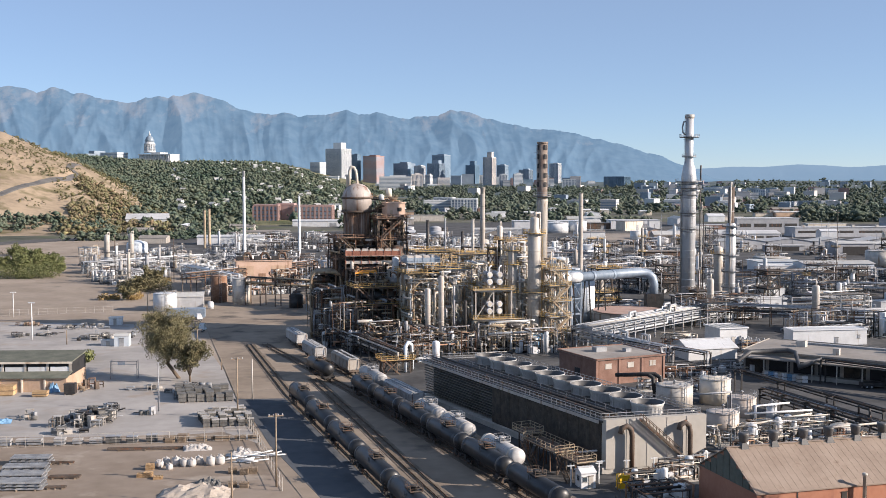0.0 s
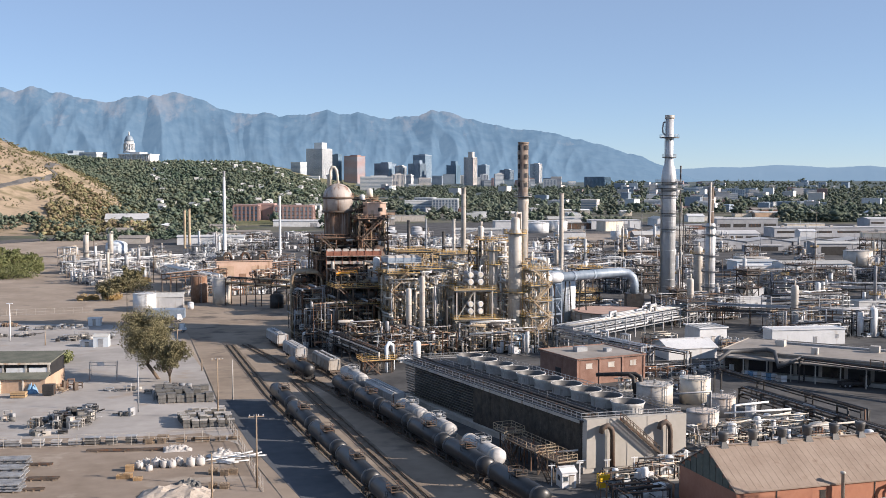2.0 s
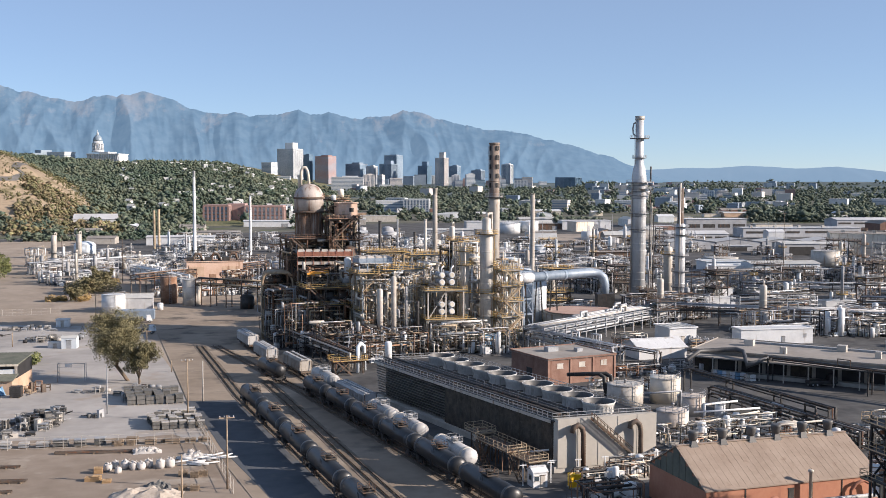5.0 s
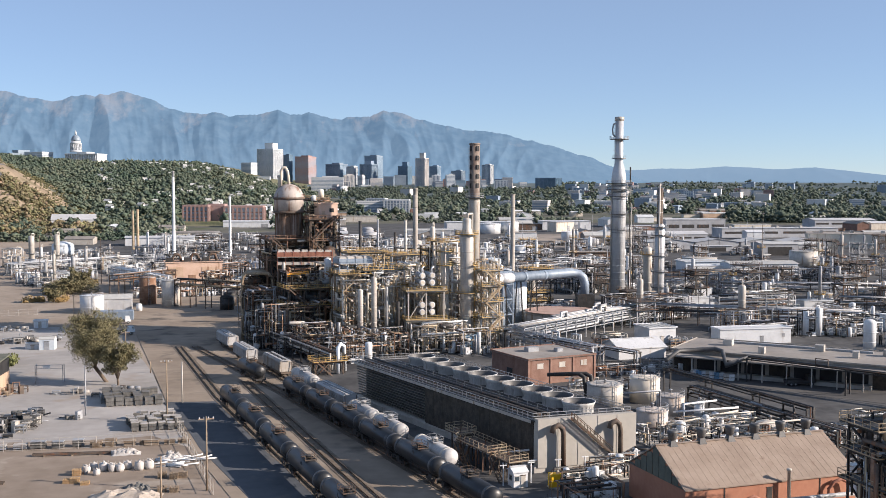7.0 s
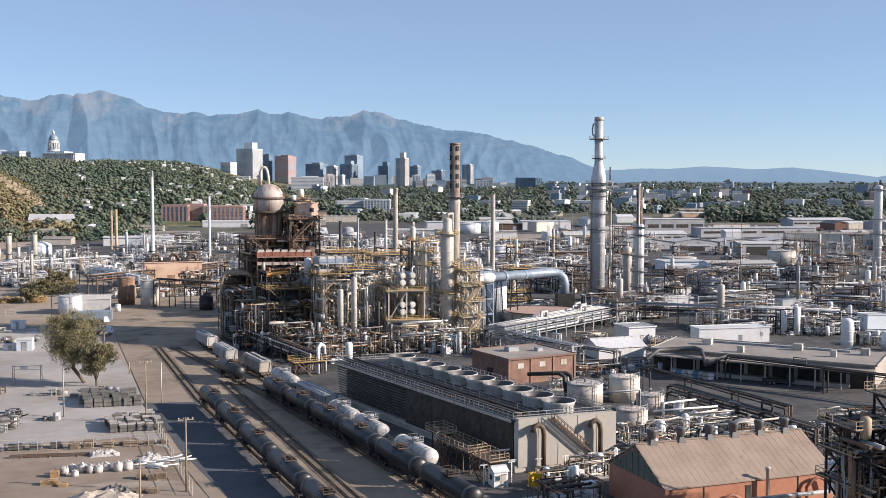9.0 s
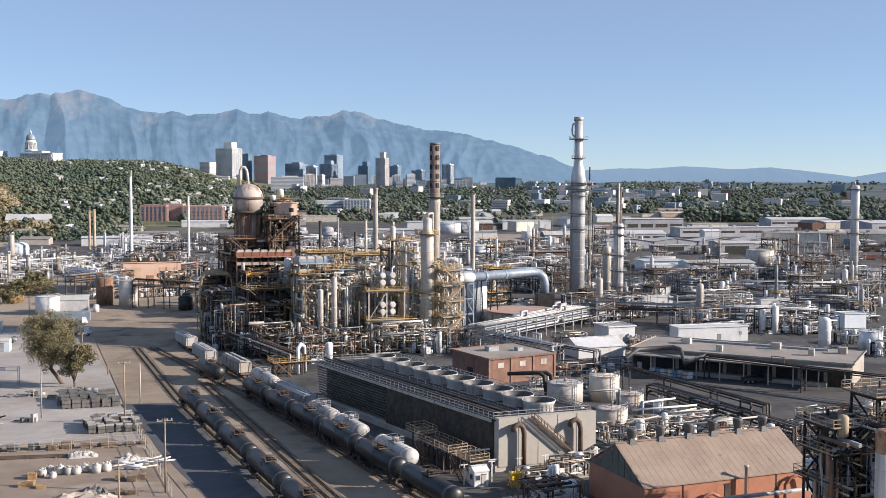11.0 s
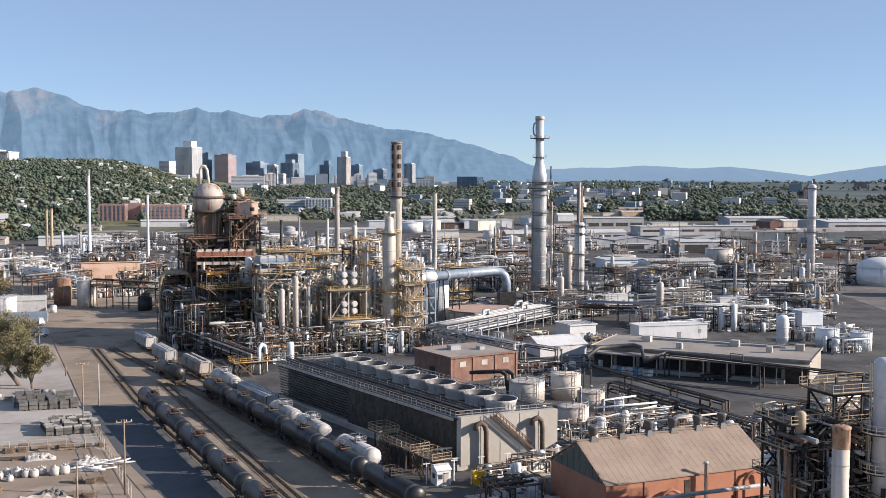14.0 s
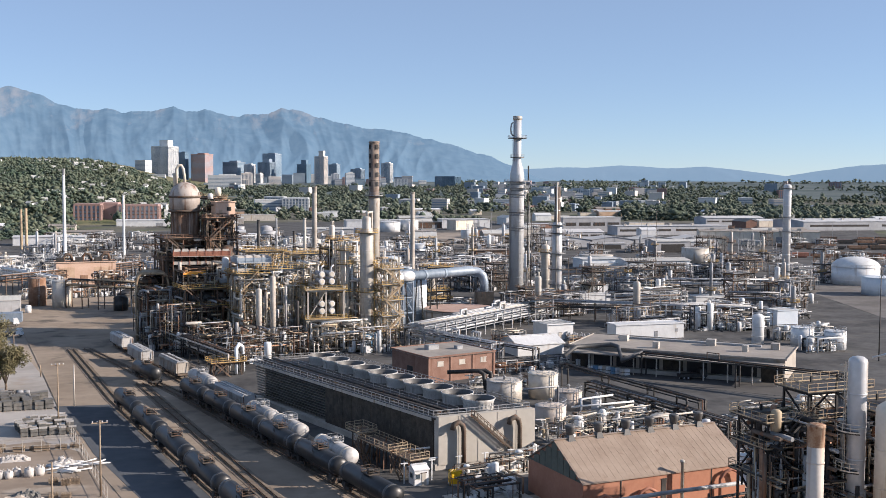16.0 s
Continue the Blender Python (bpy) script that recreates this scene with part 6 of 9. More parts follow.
# ---- buildings of the plant ----
def brick_hall():
    """Low-eaved terracotta hall with a tan metal roof and a row of turning roof vents."""
    (ax, ay), (bx, by), (gx, gy) = (43.3, 144.8), (71.2, 152.6), (38.5, 159.9)
    lx, ly = math.hypot(bx - ax, by - ay), math.hypot(gx - ax, gy - ay)
    ang = math.degrees(math.atan2(by - ay, bx - ax))
    cx, cy = (bx + gx) / 2, (by + gy) / 2
    h, rise = 5.2, 4.4
    t = shed(cx, cy, ang, lx, ly, h, TERRA, ROOFTAN, "terracotta brick hall with a tan metal roof and dark gable", rise, [("f", -lx * 0.02, 0.9, 0, 4.4, DARK), ("f", lx * 0.1, 0.3, 0, 5.0, DARK)], [("f", -lx * 0.28, 0.16, 0.6, 5.0, DARK), ("f", lx * 0.28, 0.16, 0.6, 5.0, DARK)], ribs=1.1, eave=0.25, name="brick_hall")
    s = Shape()
    for i in range(9):
        b = -ly / 2 + ly * (i + 0.5) / 9
        s.box(-lx / 2 - 0.06, b, h, 0.1, ly / 9 - 0.15, max(0.3, rise * (1 - abs(b) / (ly / 2)) - 0.2))
    tagged(part("gable_panel", s, ROOFGREEN, t, "dark grey-green gable boarding"), kind="stuff")
    for i, k in enumerate((0.09, 0.26, 0.43, 0.58, 0.74, 0.90)):
        v = part("vent_base", Shape().quad_prism([(-lx / 2 + lx * k - 0.7, -0.7), (-lx / 2 + lx * k + 0.7, -0.7), (-lx / 2 + lx * k + 0.7, 0.7), (-lx / 2 + lx * k - 0.7, 0.7)], h + rise - 0.3, h + rise + 0.75,
                 [(-lx / 2 + lx * k - 0.35, -0.35), (-lx / 2 + lx * k + 0.35, -0.35), (-lx / 2 + lx * k + 0.35, 0.35), (-lx / 2 + lx * k - 0.35, 0.35)]), TANKBAND, t)
        part("turbine_vent", Shape().lathe(-lx / 2 + lx * k, 0, [(0.35, h + rise + 0.7), (0.6, h + rise + 0.9), (0.78, h + rise + 1.9), (0.78, h + rise + 2.1), (0.5, h + rise + 2.2)], 14), TANKBAND, v, "weathered metal turbine vent")
    for a, z in ((-lx * 0.46, 3.4), (lx * 0.32, 4.8), (-lx * 0.2, 3.6)):
        part("wall_pipe", Shape().path([(a, -ly / 2 - 0.6, 0), (a, -ly / 2 - 0.6, z - 1.4), (a + 0.8, -ly / 2 - 0.7, z - 0.4), (a + 2, -ly / 2 - 0.8, z), (a + 3.2, -ly / 2 - 0.8, z - 0.6), (a + 3.6, -ly / 2 - 0.8, z - 2)], 0.24, 8), REDOX, t)
    for a in (lx * 0.07,):
        part("exhaust_stub", Shape().lathe(a, -ly / 2 - 0.9, [(0.24, 0), (0.24, 6.8), (0.38, 6.8), (0.38, 7.1), (0.2, 7.2)], 10), LAGGING, t)


brick_hall()


def brick_block():
    (ax, ay), (bx, by), (gx, gy) = (35.0, 246.2), (52.3, 254.1), (30.0, 268.0)
    lx, ly = math.hypot(bx - ax, by - ay), math.hypot(gx - ax, gy - ay)
    ang = math.degrees(math.atan2(by - ay, bx - ax))
    win = [("f", lx * k, 1.7, 3.9, 5.0, LAGGING) for k in (-0.33, 0.0, 0.33)]
    t = shed((bx + gx) / 2, (by + gy) / 2, ang, lx, min(ly, 17), 6.0, BRICK, ROOFGREY, "flat-roofed brown brick block with shuttered openings", 0, [("l", 0, 2.5, 0, 3, BLACK)], win, eave=0.35, name="brick_block")
    s = Shape()
    for k in (-0.5, -0.17, 0.17, 0.5):
        s.box(lx * k, -ly / 2 + (ly - min(ly, 17)) / 2 - 0.05, 0, 0.5, 0.3, 6)
    part("pilaster", s, BRICK, t)
    part("roof_unit", Shape().box(-2, 2, 6.2, 3, 2, 1.2).box(4, -1, 6.2, 1.6, 1.6, 0.9), STEEL, t)


brick_block()
shed(71.4, 291.4, 15, 14.5, 10, 3.0, WHITE, WHITE, "white gabled metal store shed", 1.9, [], [], ribs=1.6)
shed(84.4, 318.2, 15, 9, 9, 4.6, WHITE, ROOFPALE, "white flat metal cabin block", 0, [("f", 0, 1.2, 0, 2.2, LAGGING)], [], ribs=2.2)
shed(112.9, 314.9, 8, 23, 6, 4.4, WHITE, WHITE, "long white portable control building", 0, [("f", 2, 1.1, 0, 2.3, STEEL)], [("f", 9, 0.8, 2, 3, STEEL)], eave=0.15, name="control_building")
shed(123.7, 405.7, 8, 12, 6, 3.6, WHITE, ROOFPALE, "white portable site cabin", 0, [("f", 2, 1.1, 0, 2.2, STEEL)], [], eave=0.1)
shed(133.0, 435.1, 8, 10, 6, 4.4, WHITE, ROOFPALE, "white portable cabin behind the pipes", 0, [], [], eave=0.1)
shed(149.2, 424.8, 14, 10, 8, 3.4, WHITE, ROOFPALE, "white low cabin among the racks", 0.9, [], [], eave=0.1, ribs=2)
shed(151.4, 366.6, 8, 18, 6, 3.8, WHITE, ROOFPALE, "long white electrical building", 0, [], [("f", -7, 1.0, 1.8, 2.8, STEEL), ("f", -2, 1.0, 1.8, 2.8, STEEL), ("f", 4, 1.0, 1.8, 2.8, STEEL)], eave=0.12)
shed(164.5, 391.4, 8, 12, 6, 4.0, WHITE, ROOFPALE, "white portable electrical building", 0, [], [], eave=0.12)
shed(169.4, 338.2, 8, 8, 6, 5.0, PALEBLUE, ROOFPALE, "pale blue cabin near the tanks", 0, [], [], eave=0.12)
shed(168.1, 538.1, 8, 15, 9, 5.6, WHITE, WHITE, "white boxy utility building by the pipe racks", 0, [], [], eave=0.1)
tank(179.8, 585.2, 9.5, 6.5, LAGGING, "low grey settling tank behind the utility building", "flat", rail=False)
shed(268.1, 465.7, 0, 5, 5, 3, LAGGING, ROOFGREY, "small grey pump hut", 0, [], [], eave=0.12)


def warehouse():
    (ax, ay), (bx, by), (cx, cy) = (120.2, 238.1), (134.1, 259.3), (75.7, 267.8)
    # front edge from c to a, side from a to b
    ang = math.degrees(math.atan2(ay - cy, ax - cx))
    lx = math.hypot(ax - cx, ay - cy)
    ly = 22.0
    nx, ny = -math.sin(radians(ang)), math.cos(radians(ang))
    mx, my = (ax + cx) / 2 + nx * ly / 2, (ay + cy) / 2 + ny * ly / 2
    # widened dark bay panels and a darker wall put the canopy's shade into colour
    op = [("f", -lx / 2 + lx * (i + 0.5) / 9, lx / 9 - 0.9, 0.9 if i % 4 else 0.0, 4.3, BLACK if i % 4 else DARKWOOD) for i in range(9)]
    t = shed(mx, my, ang, lx, ly, 5.5, STACKTAN, ROOFGREY, "long flat-roofed warehouse with a shaded loading front", 0, op, [], eave=0.4, name="warehouse")
    part("canopy", Shape().box(0, -ly / 2 - 2.9, 4.6, lx, 5.4, 0.3), ROOFGREY, t)
    part("loading_dock", Shape().box(0, -ly / 2 - 1.2, 0, lx * 0.8, 2.2, 1.1), CONCRETE, t)
    for i in range(10):
        part("canopy_post", Shape().box(-lx / 2 + 1 + (lx - 2) * i / 9, -ly / 2 - 5.4, 0, 0.25, 0.25, 4.6), LAGGING, t)
    for k, (a, b, w) in enumerate(((-0.3, 0.1, 2.2), (0.12, 0.2, 2.2), (0.3, -0.1, 1.4), (-0.1, -0.3, 1.5), (0.42, 0.2, 2))):
        part("roof_unit", Shape().box(lx * a, ly * b, 5.75, w, w, 1.6), LAGGING, t)
    part("roof_duct", Shape().box(0, ly * 0.3, 5.75, lx * 0.7, 0.8, 0.5), STEEL, t)


warehouse()

# curved crown ducts and the long conveyor-like racks in front of the warehouse
pipe([(70.3, 254.4, 5.0), (75.1, 260.2, 6.4), (84.6, 261.4, 6.6), (85.7, 258.8, 6.4), (84.2, 251.5, 4.2), (90.8, 254.1, 5.6)], 0.5, TANKBAND, "grey elbowed duct in front of the warehouse")
rack(38.0, 305.5, 65.5, 263.5, "dark pipe bridge behind the brick block", 2.2, (5.6,), 13, 5, 21, DARK, (DARK, DARK, IRON, STEEL), 0.22)
rack(67.2, 242.0, 82.5, 197.0, "slim dark pipe bridge across the yard", 1.8, (5.3,), 15, 4, 27, DARK, (DARK, DARK, IRON), 0.2)
rack(69.5, 228.5, 84.0, 185.5, "low dark pipe track beside the car park", 3.2, (2.2, 3.6), 7, 8, 25, DARK, (DARK, IRON, DARK, STEEL), 0.2)
for pts, m in ((((57.2, 201.0, 4.0), (70.8, 203.6, 4.2)), WHITE), (((54.2, 194.6, 3.0), (71.5, 206.0, 3.0)), CREAM), (((51.8, 187.0, 2.5), (65.5, 194.0, 2.6)), CREAM), (((63.5, 187.8, 4.0), (80.0, 193.5, 4.0)), LAGGING), (((60.5, 205.5, 0.3), (60.5, 205.5, 4.6), (68.0, 208.5, 4.6)), WHITE), (((50.0, 211.5, 5.6), (58.0, 214.0, 5.6), (58.0, 214.0, 0.4)), STEEL)):
    pipe(list(pts), 0.2, m, "pale pipe run among the small tanks" if m is not STEEL else "grey pipe run among the small tanks", 8)
for dx in (0.0, 1.6):
    pipe([(37.5 + dx, 231.0, 6.0), (44.6 + dx, 232.0, 6.0), (45.6 + dx, 231.0, 5.4), (46.0 + dx, 229.5, 0.4)], 0.42, DARK, "dark bent pipe beside the rust-streaked tank", 10)
rack(90.1, 252.2, 123.4, 217.1, "dark pipe bridge along the warehouse front", 2.4, (6.0,), 22, 7, 22, DARK, (DARK, DARK, IRON), 0.24)
rack(39.3, 301.2, 57.0, 271.1, "pale pipe rack by the brick block", 4.0, (4.0, 6.0), 7, 6, 23, STEEL)
rack(39.8, 305.3, 89.0, 358.9, "tall pale pipe bridge climbing between units", 7.0, (3.5, 5.2, 6.6), 5.5, 7, 24, STEEL, (ALUM, LAGGING, STEEL, WHITE), 0.36)
for k, (x0, y0, x1, y1) in enumerate((
    (92.9, 361.1, 157.0, 335.5), (120.4, 373.7, 148.4, 380.6), (144.7, 441.8, 215.8, 428.9), (128.3, 478.8, 188.1, 488.7), (-12.5, 538.8, 106.4, 508.5), (52.2, 457.1, 103.1, 468.9),
    (169.4, 381.6, 187.0, 375.9), (-27.1, 611.5, 83.6, 595.4), (98.7, 591.5, 158.1, 580.2))):
    rack(x0, y0, x1, y1, "long steel pipe rack crossing the plant", 6.0, (4.0, 6.0, 8.0) if k % 2 else (4.5, 6.5), 9, 7, 100 + k, (IRON, STEEL, DARK)[k % 3], (STEEL, DARK, IRON, FARGREY, ALUM, DARK, STEEL), 0.26)

# ---- fields of piping between the units ----
rf = random.Random(5)
CABINS = [(57.6, 343.8), (61.9, 337.4), (63.4, 361.8), (125.1, 409.7), (150.1, 429.8), (150.1, 363.5), (112.0, 312.8), (132.4, 310.2), (171.3, 342.3), (140.4, 295.4), (153.5, 293.7), (159.9, 286.5), (196.3, 538.5), (169.5, 541.4), (83.2, 316.4), (269.2, 465.5), (242.4, 419.0)]


def open_ground(x, y, u, d):
    """Paved spaces kept clear: round the cabins and before them, and the lot by the big tanks."""
    if u > 0.48 and d < 520:
        return True
    for a, b in CABINS:
        r = math.hypot(a, b)
        for k in (0, 11):
            if math.hypot(x - a * (r - k) / r, y - b * (r - k) / r) < 11:
                return True
    return False


for k in range(150):
    u = rf.uniform(0.02, 0.60)
    d = rf.uniform(345, 620) if k < 100 else rf.uniform(560, 880)
    x, y = d * math.sin(u), d * math.cos(u)
    if abs(x - BX) < 7 and abs(y - BY) < 9:
        continue
    if open_ground(x, y, u, d):
        continue
    big = d > 560
    piping(x, y, AX, rf.uniform(13, 24), rf.uniform(9, 16), 200 + k, rf.choice(("knot of grey process piping and pumps", "grey pipework with small vessels and cabinets", "pale process piping on a concrete plinth")), 42 if not big else 30, rf.uniform(3.5, 9.5), (ALUM, FARGREY, DARK, STEEL, STEEL, IRON, FARGREY, DARK, WHITE), thin=0.85)
    if rf.random() < 0.25:
        steel_frame(x + rf.uniform(-8, 8), y + rf.uniform(-8, 8), AX, rf.uniform(5, 9), rf.uniform(4, 7), [rf.uniform(4, 6) * (i + 1) for i in range(rf.randint(1, 3))], "small steel process structure with handrails", 1, 1, rf.choice((IRON, STEEL, DARK)), rf.choice((YELLOW, STEEL, STEEL, IRON)), stairs=False)
    if rf.random() < 0.5:
        column(x + rf.uniform(-6, 6), y + rf.uniform(-6, 6), rf.uniform(0.5, 1.2), rf.uniform(7, 17), rf.choice((LAGGING, ALUM, STEEL, WHITE)), "slim process column among the piping", (rf.uniform(4, 9),), lad=None, rail_mat=rf.choice((YELLOW, STEEL)))
for k in range(46):
    u = rf.uniform(-0.05, 0.60)
    d = rf.uniform(430, 1000)
    pole(d * math.sin(u), d * math.cos(u), rf.uniform(9, 17), "plain grey light mast in the plant", AX, 0, STEEL, thick=0.22)
for k in range(24):
    u, d = rf.uniform(0.0, 0.21), rf.uniform(610, 780)
    piping(d * math.sin(u), d * math.cos(u), AX, rf.uniform(10, 20), rf.uniform(8, 14), 1900 + k, "pale process piping behind the heater stacks", 30, rf.uniform(5, 10), (ALUM, FARGREY, WHITE, STEEL, DARK, LAGGING))
# left-hand units
for k in range(38):
    u, d = rf.uniform(-0.33, -0.19), rf.uniform(505, 730)
    x, y = d * math.sin(u), d * math.cos(u)
    piping(x, y, AX, rf.uniform(9, 14), rf.uniform(8, 12), 400 + k, "pale process piping in the far unit", 26, rf.uniform(4, 8), (STEEL, ALUM, WHITE, LAGGING))
    if k % 3 == 0:
        column(x + 3, y, rf.uniform(0.5, 1.0), rf.uniform(7, 16), rf.choice((LAGGING, WHITE, STEEL)), "slim pale column in the far unit", (6,), lad=None, rail_mat=STEEL)
for k in range(96):
    u, d = rf.uniform(-0.20, 0.08), rf.uniform(470, 940)
    piping(d * math.sin(u), d * math.cos(u), AX, rf.uniform(12, 24), rf.uniform(9, 15), 450 + k, "grey process piping behind the cracker", 30, rf.uniform(4, 9), (ALUM, FARGREY, DARK, STEEL, STEEL, IRON, FARGREY, DARK, WHITE))
for k in range(16):
    u, d = rf.uniform(-0.12, 0.22), rf.uniform(560, 960)
    tank(d * math.sin(u), d * math.cos(u), rf.uniform(3, 8), rf.uniform(5, 9), rf.choice((WHITE, FARGREY, PALEBLUE)), "pale storage tank in the far units", rf.choice(("cone", "flat", "dome")), rail=False)
column(-185.5, 591.5, 1.5, 17.8, LAGGING, "grey column of the far unit", (9,), lad=None, rail_mat=STEEL)
column(-168.8, 580.2, 1.5, 19.0, LAGGING, "grey column of the far unit", (9,), lad=None, rail_mat=STEEL)
rack(-185.9, 555.3, -136.9, 611.5, "pale pipe rack of the far unit", 6, (4, 6), 8, 7, 31, STEEL, (ALUM, WHITE, STEEL))
rack(-109.7, 457.1, -64.4, 532.4, "dark pipe bridge towards the cracker", 5, (6.5, 8.5), 9, 7, 32, IRON, (DARK, RUSTY, STEEL, IRON))
rack(-122.0, 508.5, -88.0, 457.1, "stepped pale pipe rack", 5, (3.5, 6, 8), 7, 7, 33, STEEL, (ALUM, WHITE, STEEL))
# tan boiler house with arched flues
bh = shed(-83.1, 494.6, 14, 25, 12, 11.5, PINKTAN, IRON, "tan panelled boiler house with large louvred bays", 0, [("f", -1, 3.2, 0, 6, RUSTY)], [("f", -8, 6.5, 4, 9.6, TAN), ("f", 7, 7.5, 4, 9.6, TAN)], eave=0.3, name="boiler_house")
for a in (-9, -1, 7):
    part("roof_flue", Shape().path([(a, 1, 11.7), (a, 1, 13.5), (a + 1.2, 1, 15), (a + 3, 1, 14.6), (a + 3.6, 1, 13), (a + 3.6, 1, 11.7)], 0.6, 10), IRON, bh)
    part("roof_fan", Shape().box(a - 1.5, 0, 11.75, 3, 4, 1.8), DARK, bh)
for k in range(5):
    piping(-79.9 + (k - 2) * 9,  452.5 + (k - 2) * 3, 14, 9, 6, 480 + k, "white railed pipework before the boiler house", 16, 4.5, (WHITE, LAGGING, RUSTY, STEEL))
fill_frame(-70.3, 476.4, 14, 14, 8, 9, 1300, "rusty pipes and drums beside the boiler house", 110, (RUSTY, OCHRE, IRON, RUSTY, LAGGING))
fill_frame(-83.1, 457.1, 14, 12, 5, 6, 1301, "rusty pipework before the boiler house", 60, (RUSTY, OCHRE, WHITE, LAGGING))
shed(-97.5, 405.7, 10, 13, 8, 4.6, ALUM, ROOFPALE, "corrugated silver tank shed", 1.2, [], [], ribs=1.5)
# retaining wall; the blue-grey of its shaded face is put in as colour
solid("containment_box", Shape().box(0, 0, 0, 13, 5, 3.2), BLUESTEEL, "retaining wall beside the white tank, blue-grey as if in shade", "container", x=-90.6, y= 376.9, ang=8)


rack(-76.0, 417.0, -44.0, 398.0, "thick dark pipe bridge into the cracker unit", 3.4, (8.4, 10.6), 8, 8, 35, IRON, (DARK, RUSTY, IRON, DARK, OCHRE), 0.4)


# ---- the city ----
# pale, blue and grey tones lean bluish, the haze of distance in the colour
CITYPALE = surface("pale_city_stone", (0.46, 0.48, 0.50), (0.55, 0.57, 0.58), 0.01, 0.8, vary=0.08)
CITYTAN = surface("tan_city_stone", (0.50, 0.47, 0.45), (0.58, 0.55, 0.52), 0.01, 0.8)
CITYRED = surface("red_city_brick", (0.26, 0.17, 0.155), (0.34, 0.23, 0.21), 0.01, 0.85)
CITYGLASS = surface("blue_city_glass", (0.09, 0.15, 0.21), (0.14, 0.21, 0.28), 0.02, 0.25)
CITYGREY = surface("grey_city_glass", (0.19, 0.24, 0.30), (0.25, 0.31, 0.37), 0.02, 0.35)


def tower(x, y, w, dp, h, wall, glass, label, ang=0, style="bands", crown=0.0, floor_h=4.0):
    """A city block: glass core, floor bands or upright piers set proud of it, plinth, roof house."""
    z0 = ground_z(x, y) - 6
    h = h - z0
    t = thing("city_tower" if h > 45 else "city_building", x, y, z0, ang, label, "building")
    if style != "plain":
        part("glazing", Shape().box(0, 0, 0, w - 1.0, dp - 1.0, h - 1.5), glass, t)
    s = Shape()
    if style == "bands":
        n = max(2, int(h / floor_h))
        for i in range(n):
            s.box(0, 0, h * i / n, w, dp, h / n * 0.55)
    elif style == "piers":
        n, m = max(3, int(w / 4.5)), max(2, int(dp / 4.5))
        for i in range(n + 1):
            for b in (-dp / 2, dp / 2):
                s.box(-w / 2 + w * i / n, b, 0, 1.9, 1.1, h - 1)
        for i in range(1, m):
            for b in (-w / 2, w / 2):
                s.box(b, -dp / 2 + dp * i / m, 0, 1.1, 1.9, h - 1)
        for i in range(int(h / floor_h)):
            s.box(0, 0, floor_h * i, w - 0.5, dp - 0.5, 1.2)
    else:
        s.box(0, 0, 0, w, dp, h)
    tagged(part("floor_banding" if style == "bands" else "facade", s, wall, t), kind="stuff")
    if h > 20:
        part("roof", Shape().box(0, 0, h - 1.5, w + 0.4, dp + 0.4, 2.2), wall, t)
    if h < 45:
        return t
    part("roof_house", Shape().box(w * 0.08, 0, h + 0.7, w * 0.5, dp * 0.5, max(3.0, crown)), wall, t)
    return t


